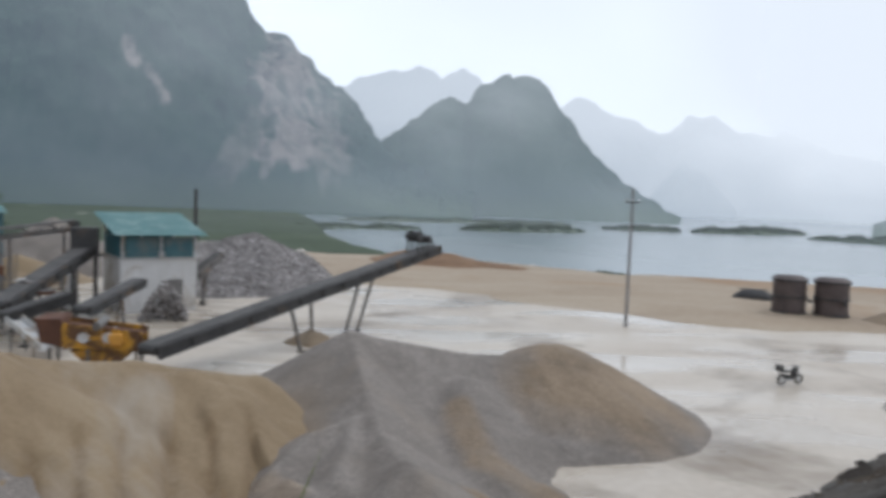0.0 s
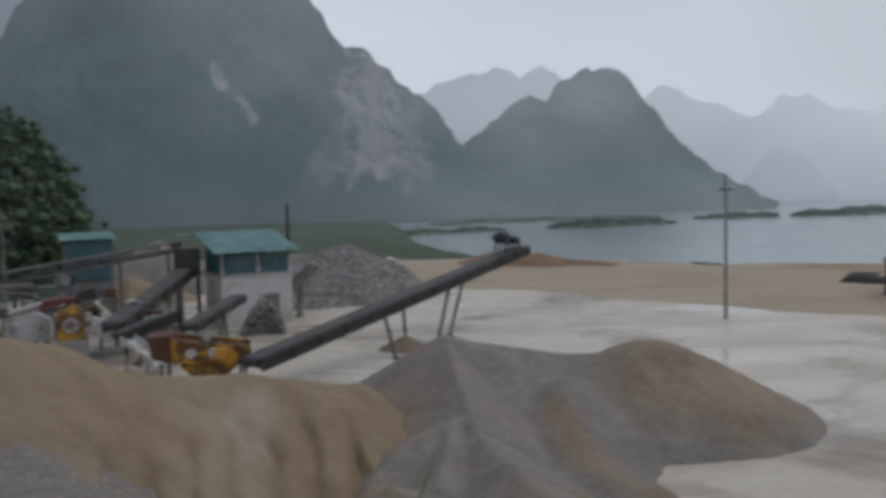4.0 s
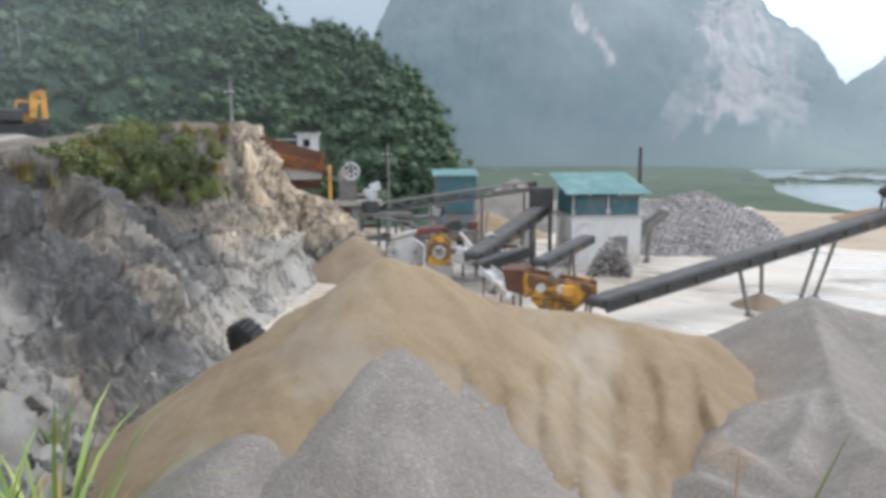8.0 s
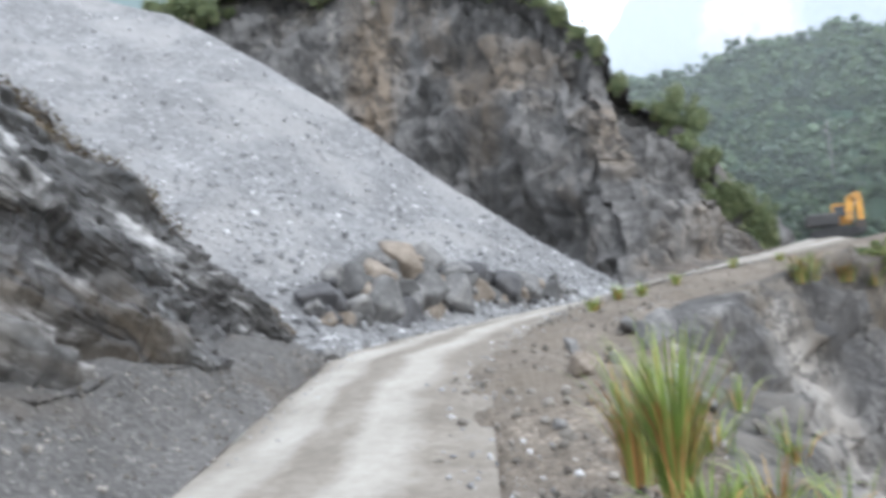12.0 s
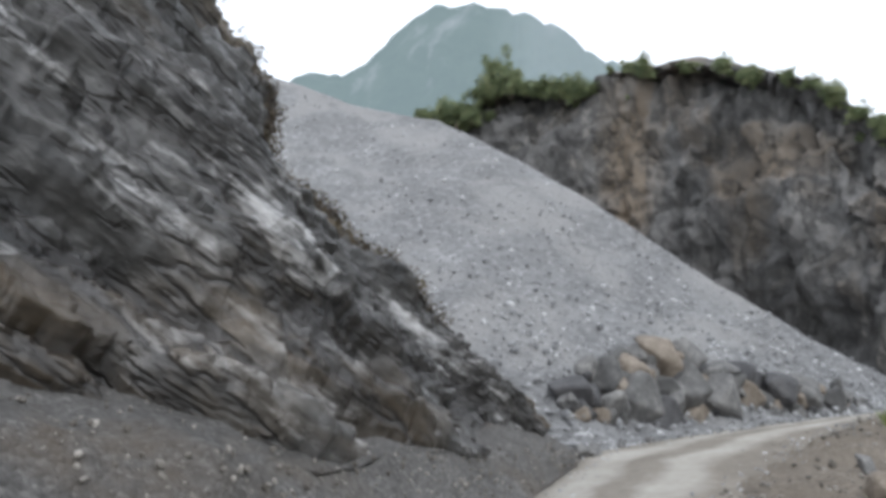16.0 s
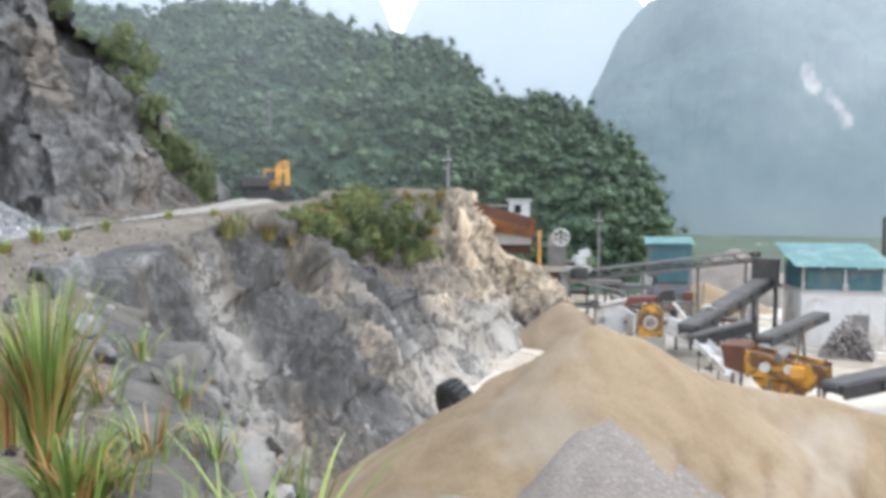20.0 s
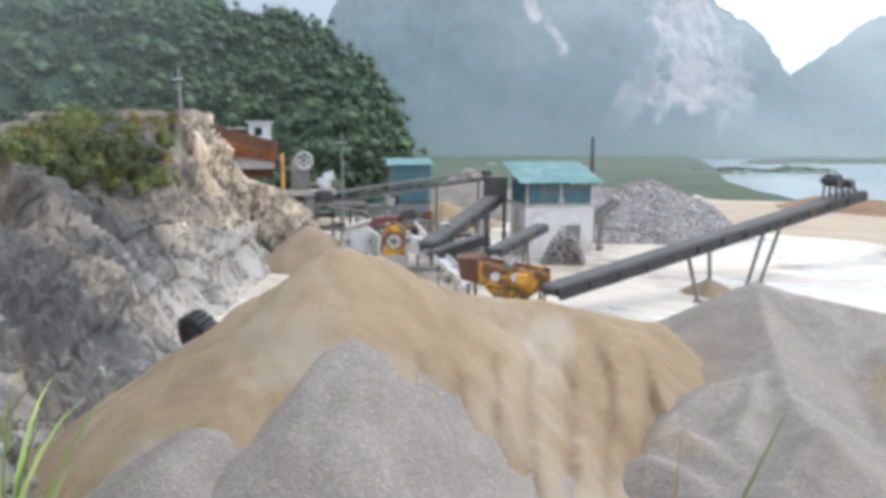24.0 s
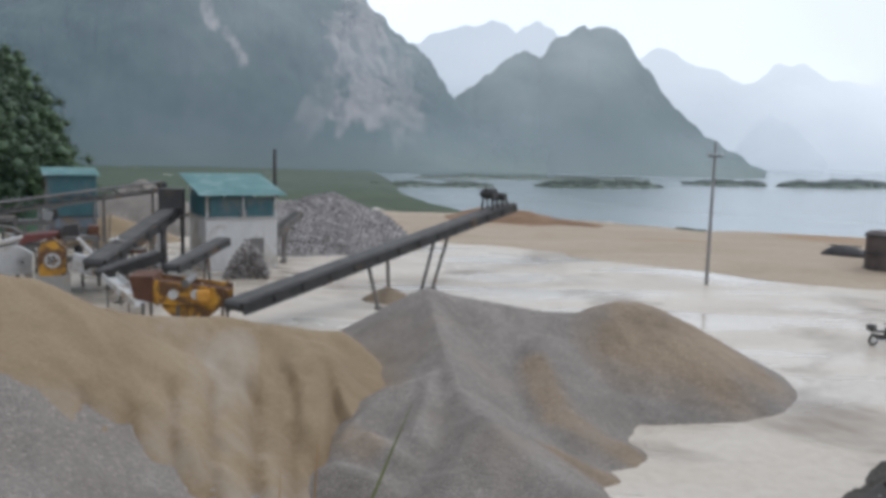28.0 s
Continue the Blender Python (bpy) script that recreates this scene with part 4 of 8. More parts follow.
haze_sheet("lake_drizzle", -95, 34, 138, ([-3.4, -2.2, -1, 1, 6, 20], [0.0, 0.1, 0.2, 0.18, 0.0, 0.0]), ([-95, -20, 6, 20, 34], [1.0, 1.0, 0.9, 0.5, 0.3]), 74, 1.2, "see-through sheet for drizzle haze over the lake", DRIZZLEHAZE, -4)

# The wooded hill behind the crusher, with its forest.
hill, hill_g = mountain("wooded_hill", [(82, 12), (75, 13), (68.9, 13.2), (67, 14.0), (63.5, 14.2), (60.3, 14.4), (58.2, 13.8), (56.5, 13.3), (54.4, 12.8), (52.1, 12.3), (49.8, 12.3), (48.1, 11.7), (46.3, 10.1),
         (45, 8.3), (43.8, 8.0), (41.2, 8.1), (39.1, 7.6), (37.5, 6.2), (35.8, 5.0), (34.1, 2.6), (32.9, 0.2), (31.9, -3)], 74, 135, 200, D_HILL, 4, "steep hill under dense wet forest", 120, 0.8, 13)
rng = np.random.default_rng(4)
crown_forms = []
for k in range(5):
    bm = bmesh.new()
    bmesh.ops.create_icosphere(bm, subdivisions=2, radius=1)
    co = np.array([q.co[:] for q in bm.verts])
    fa = np.array([[q.index for q in p.verts] for p in bm.faces])
    bm.free()
    co = co * (0.8 + 1.1 * fbm(co + 9 * k, 1.9, 4, 60 + k))[:, None] * np.array([1, 1, 0.9])
    crown_forms.append((co, fa))
n_trees = 2700
fi, fj = rng.uniform(2, 44, n_trees), rng.uniform(0, hill_g.shape[1] - 1.001, n_trees)
i0, j0 = fi.astype(int), fj.astype(int)
wi, wj = (fi - i0)[:, None], (fj - j0)[:, None]
pick = hill_g[i0, j0] * (1 - wi) * (1 - wj) + hill_g[i0 + 1, j0] * wi * (1 - wj) + hill_g[i0, j0 + 1] * (1 - wi) * wj + hill_g[i0 + 1, j0 + 1] * wi * wj
pick = np.vstack([pick, hill_g[42].repeat(2, 0) + rng.normal(size=(240, 3)) * 0.6])
size = 0.8 + 2.1 * rng.random(len(pick)) ** 2
size[n_trees:] *= 0.7
vs, fs, n_v, tips, tip_r, tones = [], [], 0, [], [], []
for c, s in zip(pick, size):
    tone = np.clip(rng.normal(0.42, 0.2), 0.05, 0.95)
    top = c + np.array([0, 0, 0.55 * s])
    for k in range(4):
        co, fa = crown_forms[rng.integers(0, 5)]
        a = rng.uniform(0, 6.28)
        turn = np.array([[math.cos(a), -math.sin(a), 0], [math.sin(a), math.cos(a), 0], [0, 0, 1]])
        r = s * (0.3 + 0.4 * rng.random())
        o = top + rng.normal(size=3) * s * np.array([0.5, 0.5, 0.36])
        vs.append(co @ turn.T * r * 0.5 + o)
        fs.append(fa + n_v)
        n_v += len(co)
        tips.append(o)
        tip_r.append(r)
        tones.append(tone + rng.normal() * 0.05)
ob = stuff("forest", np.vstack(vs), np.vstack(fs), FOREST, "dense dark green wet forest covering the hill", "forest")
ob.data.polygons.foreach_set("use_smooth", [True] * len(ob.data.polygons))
# Inner crowns are coloured darker than the leaves, so that gaps stay dark.
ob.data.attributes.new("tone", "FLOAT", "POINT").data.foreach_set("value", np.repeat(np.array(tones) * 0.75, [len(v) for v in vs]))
v, f = leaf_cloud(rng, np.array(tips), np.array(tip_r) * 1.02, 64, 0.16, 0.25, 0.95, 0.75, 0.4)
ob = stuff("forest_leaves", v, f, FOREST, "outer leaves of the wet forest on the hill", "forest")
ob.data.attributes.new("tone", "FLOAT", "POINT").data.foreach_set("value", np.repeat(np.array(tones), 64 * 4))

# Road, verge and embankment.
road_left = [at(*p) for p in ((63.2, 50, 8.6), (68, 43, 7.7), (74.5, 36, 6.9), (78.9, 30, 6.55), (83.9, 26, 6.4), (91.1, 21.5, 6.25), (97.9, 18, 6.1), (101.3, 13, 6.0), (104.7, 9.5, 5.95))] + \
    [np.array(p) for p in ((-4, -3.2, 5.9), (2, -3.4, 5.9), (10, -4, 5.9), (22, -7, 5.9))]
road_right = [at(*p) for p in ((60.3, 48, 8.25), (66.7, 41, 7.5), (71.9, 34, 7.2), (77.2, 27, 6.7), (80, 23, 6.5), (83, 19, 6.35), (86.2, 13.5, 6.13), (86.6, 10, 6.03), (86.7, 5, 5.92))] + \
    [np.array(p) for p in ((-2, 0.3, 5.9), (2, 0.3, 5.9), (10, -0.2, 5.9), (22, -2, 5.9))]
edge = [at(*p) for p in ((39.4, 47.5, 2.3), (41.4, 49, 4.4), (44.6, 51.5, 5.2), (46.6, 53.5, 8.6), (47.3, 54, 9.4), (49.9, 51, 8.95), (54.2, 46, 8.15), (57.5, 42, 7.35), (66, 32, 6.77), (72, 24, 6.5), (74.7, 17.5, 6.4), (72.4, 11, 6.15), (71, 6, 6.1), (69.8, 3.9, 6.03),
                         (45, 2.3, 5.92), (0, 1.7, 5.92), (-40, 2, 5.9), (-58, 4.5, 5.88), (-65, 8, 5.88), (-68, 14, 5.88), (-70, 22, 5.88), (-72, 32, 5.9))]
foot = [at(*p) for p in ((38.2, 43.5, 0), (39.0, 43.5, 0), (40.2, 44, 0), (41.0, 45.5, 0), (41.5, 46, 0), (42.7, 42, 0), (44.5, 35, 0), (46.5, 31.5, 0), (50.5, 24.4, 0), (55, 22, 0), (59, 20, 0), (64, 16, 0.3), (58, 12.5, 0.3), (45, 11, 0),
                         (30, 9.5, 0), (5, 9, 0), (-12, 13, 0), (-20, 17, 0), (-25, 22, 0), (-30, 28, 0), (-36, 34, 0), (-45, 45, 0))]
ob, road_g = loft("road", [road_left, [(a + b) / 2 + np.array([0, 0, 0.06]) for a, b in zip(road_left, road_right)], road_right], [14, 14], 200, ROAD,
                  [(0.05, 0.6, 3, False), (0.02, 3, 2, False)], flip=True)
tagged(ob, "pale rutted gravel quarry road", "road", kind="structure")
steep = np.array([1.2, 1.2, 1.3, 1.5, 1.7, 2.0, 2.0, 2.0, 1.9, 1.8, 1.7, 1.6, 1.6, 1.8, 2.2, 2.2, 1.6, 1.2, 1, 1, 1, 1])
bands = []
for h in (0.0, 0.25, 0.5, 0.75, 1.0):
    bands.append([np.array([*(a[:2] * (1 - h) + b[:2] * h), b[2] + (a[2] - b[2]) * (1 - h) ** k]) - np.array([0, 0, 0.25 if h == 1 else 0]) for a, b, k in zip(edge, foot, steep)])


def bank_soil(g, v):
    """Where tan earth and spilled fines lie on the rock: below the crusher, in one washed gully, and along the foot."""
    az = np.degrees(np.arctan2(-g[..., 0], g[..., 1]))
    rag = fbm(g.reshape(-1, 3) * np.array([1, 1, 0.5]), 0.35, 5, 91).reshape(az.shape)
    crusher_side = np.clip((51.8 - az) / 4.0, 0, 1) * 0.95
    return crusher_side + 0.9 * rag * (az < 60) + 0.3 * rag - 0.15 - 0.3 * (az > 62)


def bank_wash(g, v):
    """Pale silt washed down one gully and over the foot of the rock near the crusher."""
    az = np.degrees(np.arctan2(-g[..., 0], g[..., 1]))
    rag = fbm(g.reshape(-1, 3) * np.array([1, 1, 0.4]), 0.5, 5, 93).reshape(az.shape)
    fall = np.degrees(np.arctan2(g[..., 2] - EYE, np.hypot(g[..., 0], g[..., 1])))
    line = np.interp(fall, [-19, -14.5, -9.5, -3.3], [60.4, 62.3, 64.2, 66.1])
    gully = 0.62 * np.clip(1.35 - np.abs(az - line) / np.interp(fall, [-19, -8, -3], [2.4, 1.7, 0.9]), 0, 1) * np.clip((-2.6 - fall) * 1.5, 0, 1)
    foot_line = 0.9 * np.clip((v[:, None] - 0.5) * 4, 0, 1) * np.clip((53.5 - az) / 6, 0, 1)
    return np.maximum(gully, foot_line) * (1 + 0.9 * rag) + 0.35 * np.clip(rag - 0.2, 0, 1) * (az < 60)


def bank_grit(g, v):
    """Loose dark gravel and soil that covers the rock near the road's verge."""
    az, d = np.degrees(np.arctan2(-g[..., 0], g[..., 1])), np.hypot(g[..., 0], g[..., 1])
    rag = fbm(g.reshape(-1, 3), 0.5, 5, 95).reshape(az.shape)
    return np.clip((14.5 - d) / 5 + 1.2 * rag, 0, 1) * np.clip((az - 58) / 4, 0, 1)


ob, rock_g = loft("embankment", [l[:14] for l in bands], [24, 24, 24, 24], 560, ROCK, [(1.7, 0.15, 3, True), (0.85, 0.5, 5, True), (0.42, 1.5, 4, True), (0.14, 3.8, 3, True)], fade=(0.06, 0.3), stretch=(1, 1, 0.5),
                  along=([0, 0.2, 0.3, 0.62, 0.72, 0.82, 1], [0.25, 0.4, 1, 1.1, 0.75, 0.45, 0.22]), blocks=((0.3, 1.2), (0.14, 0.5)), cover=bank_soil, wash=bank_wash, grit=bank_grit)
tagged(ob, "broken grey and tan limestone embankment below the road", "rock bank", kind="structure")
ob, soil_g = loft("earth_bank", [l[13:] for l in bands], [20, 20, 20, 20], 320, SLOPE, [(0.35, 0.25, 4, False), (0.2, 1.0, 5, True), (0.05, 4, 3, False)], fade=(0.06, 0.05))
tagged(ob, "brown stony earth bank below the road", "earth bank", kind="structure")
bank_g = np.vstack([rock_g.reshape(-1, 3), soil_g.reshape(-1, 3)])
verge_in = [at(57, 52, 9.2), at(58, 50, 8.6)] + road_right[:9] + [np.array(p) for p in ((-2, 0.3, 5.9), (0, 0.3, 5.9), (2, 0.3, 5.9), (4, 0.1, 5.9), (8, -0.1, 5.9), (12, -0.4, 5.9), (18, -1.4, 5.9), (28, -4, 5.9))]
road_dir = [np.array([0, -0.6, -0.1]) if i > 8 else np.array([0.0, -0.6, -0.05]) for i in range(18)]
ob, verge_g = loft("verge", [[a + b for a, b in zip(verge_in[:18], road_dir)], edge[4:]], [16], 300, EARTH, [(0.3, 0.8, 4, False)], fade=(0.3, 0.05))
tagged(ob, "stony earth verge beside the gravel road", "verge", kind="structure")

# Spur of dark rock beside the road, the gravel slope behind it, and the cliff beyond.
spur_foot = [at(*p) for p in ((175, 7, 5.8), (150, 6.0, 5.8), (135, 6.2, 5.8), (120, 7.6, 5.85), (112, 9.2, 5.9), (107.5, 10.8, 5.95), (105.5, 13, 6.0), (103, 15.6, 6.0))]
spur_mid = [at(170, 9, 11.0), at(150, 7.6, 10.0), at(137, 8.2, 9.6), at(125, 9.6, 9.2), at(117.5, 11.2, 8.6), at(111, 12.4, 7.5), at(107.3, 14.0, 6.8), at(103.6, 15.8, 6.2)]
spur_top = [at(165, 13, 19), at(150, 12, 18.5), sight(138, 34, 12.5), sight(126.4, 26.5, 14), sight(121.0, 16.6, 14.2), sight(115.2, 11.4, 14.6), sight(109.0, 3.6, 15.4), sight(102.6, -2.6, 16.2)]
spur_back = [p * np.array([1.8, 1.8, 1]) * np.array([1, 1, 0.8]) for p in spur_top]
ob, spur_g = loft("rock_spur", [spur_foot, spur_mid, spur_top, spur_back], [64, 110, 12], 520, SPUR, [(0.9, 0.22, 3, True), (0.55, 0.5, 4, True), (0.16, 1.3, 4, True)], fade=(0.1, 0.15), bed=(-0.17, 0.63, 0.76), ledges=(0.7, 0.85, (-0.17, 0.63, 0.76)), blocks=((0.4, 1.1), (0.2, 0.42)), cover=lambda g, v: (0.7 * np.clip((0.45 - v[:, None]) * 4, 0, 1) + np.clip((v[:, None] - 0.66) * 5, 0, 1) * np.clip((0.93 - v[:, None]) * 20, 0, 1) + 0.8 * fbm(g.reshape(-1, 3), 0.5, 4, 77).reshape(g.shape[:2]) - 0.4) * 1.6)
tagged(ob, "dark bedded limestone spur with brown earth streaks", "rock face", kind="structure")
apron_out = [at(*p) for p in ((175, 3.4, 5.86), (150, 3.3, 5.88), (135, 3.7, 5.9), (120, 4.9, 5.92), (110, 6.8, 5.94), (105, 9.4, 5.97), (101.5, 12.2, 6.03), (98.5, 16.2, 6.1))]
apron_in = [sight(*p) for p in ((175, 2.5, 5.8), (150, 2.2, 5.2), (137, -1.0, 5.4), (124, -3.4, 6.3), (117, -4.2, 7.5), (111.5, -3.6, 9.2), (106.5, -3.2, 11.6), (99.3, -4.5, 16.4))]
apron_back = [p * np.array([1.4, 1.4, 1]) + np.array([0, 0, 0.35]) for p in apron_in]
ob, apron_g = loft("spur_apron", [apron_out, apron_in, apron_back], [50, 14], 260, APRON, [(0.4, 0.35, 4, False), (0.05, 3, 3, False)], fade=(0.3, 0.0))
tagged(ob, "grey gravelly earth fallen at the foot of the rock", "earth", kind="structure")
toe = [at(*p) for p in ((126, 24, 6.0), (116, 21, 6.0), (108, 18.5, 6.0), (101, 18.2, 6.05), (97.9, 18.4, 6.1), (91.1, 22, 6.25), (83.9, 26.5, 6.4), (78.9, 30.5, 6.55), (75.5, 35, 6.85))]
crest = [sight(126, 25.3, 56), sight(120.7, 23.4, 51), sight(114, 21.5, 46.5), sight(108.0, 20.5, 42.5), sight(103, 18.0, 39.5), sight(96.4, 13.8, 36.5), sight(88.2, 7.4, 34), sight(82.4, 3.1, 34), sight(76.8, -0.6, 36)]
mid = [(a + b) / 2 - np.array([0, 0, 0.5]) for a, b in zip(toe, crest)]
behind = [p * np.array([1.35, 1.35, 1]) - np.array([0, 0, 4 if i < 7 else 1]) for i, p in enumerate(crest)]
ob, scree_g = loft("scree_slope", [toe, mid, crest, behind], [40, 40, 6], 220, SCREE, [(0.25, 0.25, 3, False), (0.08, 1.5, 3, False)], fade=(0.02, 0.1), flip=True)
tagged(ob, "long grey slope of tipped gravel and broken stone", "gravel slope", kind="structure")
cliff_foot = [at(*p) for p in ((114, 62, 12), (108, 58, 10), (100, 54, 9), (92, 50, 8), (84, 45, 7), (78.5, 38, 6.6), (74.5, 36.6, 6.9), (70.5, 41, 7.4), (68, 43.6, 7.7), (65.3, 47.5, 8.2), (63.4, 50.8, 8.6))]
cliff_crest = [sight(114, 20, 66), sight(109, 22.3, 64), sight(103, 24.6, 62), sight(96.2, 23.4, 59), sight(88.8, 25.0, 55), sight(81.4, 22.9, 50), sight(75.6, 17.8, 46), sight(71.5, 13.5, 47), sight(68.8, 10.2, 49), sight(66.2, 6.4, 51), sight(64.0, 2.6, 53)]
cliff_mid = [a * np.array([0.62, 0.62, 0.5]) + b * np.array([0.38, 0.38, 0.5]) for a, b in zip(cliff_foot, cliff_crest)]
cliff_back = [p * np.array([1.45, 1.45, 1]) + np.array([0, 0, -3]) for p in cliff_crest]
ob, cliff_g = loft("quarry_cliff", [cliff_foot, cliff_mid, cliff_crest, cliff_back], [40, 50, 10], 440, CLIFF, [(2.6, 0.07, 3, True), (1.3, 0.22, 5, True), (0.3, 1.0, 4, True)], fade=(0.05, 0.12), flip=True, blocks=((1.1, 4.0), (0.5, 1.5)))
tagged(ob, "tall dark quarried limestone cliff with tan stains", "cliff", kind="structure")
# Plain ground that closes the place behind the standing point.
back_low = [np.array(p) for p in ((-2, -3.3, 5.88), (2, -3.5, 5.88), (10, -4.1, 5.88), (22, -7.1, 5.88), (60, -20, 5.5))]
back_high = [np.array(p) for p in ((-12, -22, 19), (2, -24, 18), (12, -25, 16), (30, -30, 14), (80, -50, 10))]
ob, _ = loft("hillside", [back_low, back_high], [30], 80, CLIFF, [(1.0, 0.15, 4, True)], fade=(0.05, 0))
tagged(ob, "grey rocky hillside above the road", "hillside", kind="structure")


# ---- piles of sand and gravel ----
def pile(name, ridges, res, mat, label, category="pile", noise_h=0.12, seed=0, gully=0.0, covers=(), only=None, streaks=0.0, waver=0.22, flutes=()):
    """A heap under several ridge lines: each ((x, y, z), (x, y, z), slope, round). It is cut off at the ground."""
    pts = np.array([p[:2] for r in ridges for p in r[:2]])
    hi = max(max(r[0][2], r[1][2]) for r in ridges)
    pad = hi / min(r[2] for r in ridges) + 1
    x0, y0 = pts.min(0) - pad
    x1, y1 = pts.max(0) + pad
    nx, ny = int((x1 - x0) / res), int((y1 - y0) / res)
    X, Y = np.meshgrid(np.linspace(x0, x1, nx), np.linspace(y0, y1, ny))
    p = np.stack([X.ravel(), Y.ravel(), 0 * X.ravel()], 1)
    z = np.full(len(p), -5.0)
    warp = np.stack([fbm(p, 0.5, 3, seed + 1), fbm(p, 0.5, 3, seed + 2)], 1) * waver
    dmin = np.full(len(p), 99.0)
    q = p[:, :2] + warp
    for a, b, slope, soft in ridges:
        a, b = np.array(a), np.array(b)
        ab = b[:2] - a[:2]
        L = max(ab @ ab, 1e-6)
        t = np.clip(((q - a[:2]) @ ab) / L, 0, 1)
        d = np.linalg.norm(q - (a[:2] + t[:, None] * ab), axis=1)
        dmin = np.minimum(dmin, d)
        zz = a[2] + t * (b[2] - a[2]) - slope * (np.sqrt(d * d + soft * soft) - soft)
        m = np.maximum(z, zz)
        z = m + 0.05 * np.exp(-np.abs(z - zz) / 0.15)
    z = z + noise_h * fbm(p, 0.9, 4, seed + 3) * (0.25 + 0.75 * np.clip(dmin / 1.2, 0, 1)) + 0.03 * fbm(p, 4, 2, seed + 4)
    if gully:
        r0 = np.hypot(p[:, 0], p[:, 1])
        az = np.degrees(np.arctan2(-p[:, 0], p[:, 1]))
        reach = 1.0 if only is None else np.clip((only[0] - az) / (only[0] - only[1]), 0, 1)
        along = 0.6 * p[:, 0] + 0.8 * p[:, 1] + 0.5 * fbm(p, 0.6, 3, seed + 7)
        flute = fbm(np.stack([along * 1.3, r0 * 0.15, 0 * az], 1), 1.0, 3, seed + 5)
        z = z + reach * gully * flute * np.clip(z, 0, 1) * np.clip((dmin - 0.3) / 1.4, 0, 1)
        if streaks:
            step = (z + 0.5 * fbm(np.stack([az * 0.5, r0 * 0.4, 0 * az], 1), 1.0, 2, seed + 6)) / 0.8
            z = z + reach * 0.1 * (np.clip((step - np.floor(step)) * 3, 0, 1) - (step - np.floor(step))) * np.clip((dmin - 0.5), 0, 1) * np.clip(z, 0, 1)
    if flutes:
        az = np.degrees(np.arctan2(-p[:, 0], p[:, 1])) + 0.4 * fbm(p, 0.5, 3, seed + 10)
        el = np.degrees(np.arctan2(z - EYE, np.hypot(p[:, 0], p[:, 1])))
        gap = np.min(np.abs(az[:, None] - np.array(flutes)), axis=1) / 1.5
        below = np.clip((-15.0 - 1.4 * gap ** 2 + 0.8 * fbm(p, 0.8, 2, seed + 12) - el) / 0.7, 0, 1) * np.clip((max(flutes) + 1.8 - az) / 0.6, 0, 1)
        z = z - below * (0.1 + 0.3 * (1 - np.sqrt(np.clip(1 - 0.95 * gap ** 2, 0, 1)))) * np.clip(z / 1.2, 0, 1)
    keep = (z > -0.12).reshape(ny, nx)
    fk = keep[:-1, :-1] | keep[1:, 1:] | keep[:-1, 1:] | keep[1:, :-1]
    faces = grid_faces(nx, ny)[fk.ravel()]
    used = np.unique(faces)
    remap = np.zeros(len(p), int)
    remap[used] = np.arange(len(used))
    v = np.stack([p[:, 0], p[:, 1], np.maximum(z, -0.3)], 1)[used]
    me = mesh_from(name, v, remap[faces], mat)
    soft_mask = np.zeros(len(v))
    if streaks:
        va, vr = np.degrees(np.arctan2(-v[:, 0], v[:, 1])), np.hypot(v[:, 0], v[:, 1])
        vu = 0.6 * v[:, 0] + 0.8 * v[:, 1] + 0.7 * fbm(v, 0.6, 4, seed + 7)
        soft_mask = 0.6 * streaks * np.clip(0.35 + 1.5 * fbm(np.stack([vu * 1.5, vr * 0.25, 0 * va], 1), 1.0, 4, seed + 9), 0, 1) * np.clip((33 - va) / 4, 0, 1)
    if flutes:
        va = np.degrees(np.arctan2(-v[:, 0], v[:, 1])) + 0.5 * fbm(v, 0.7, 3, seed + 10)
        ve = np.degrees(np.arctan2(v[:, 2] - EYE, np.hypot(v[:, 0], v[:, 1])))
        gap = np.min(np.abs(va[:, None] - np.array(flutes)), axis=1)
        # Dark colour in the grooves: grey silt and the shade between the flutes.
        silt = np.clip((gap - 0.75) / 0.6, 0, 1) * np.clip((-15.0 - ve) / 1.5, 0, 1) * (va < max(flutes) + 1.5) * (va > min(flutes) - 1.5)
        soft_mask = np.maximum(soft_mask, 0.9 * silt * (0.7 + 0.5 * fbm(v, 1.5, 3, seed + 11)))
    for p0, p1, r, k in covers:
        p0, p1 = np.array(p0[:2]), np.array(p1[:2])
        run = np.clip(((v[:, :2] - p0) @ (p1 - p0)) / max((p1 - p0) @ (p1 - p0), 1e-6), 0, 1)
        dd = np.linalg.norm(v[:, :2] - p0 - run[:, None] * (p1 - p0), axis=1) / r + 0.5 * fbm(v, 0.6, 4, seed + 8)
        soft_mask = np.maximum(soft_mask, k * np.clip(1.5 - 1.3 * dd, 0, 1))
    me.attributes.new("cover", "FLOAT", "POINT").data.foreach_set("value", soft_mask)
    return tagged(new(name, me), label, category)


S = sight
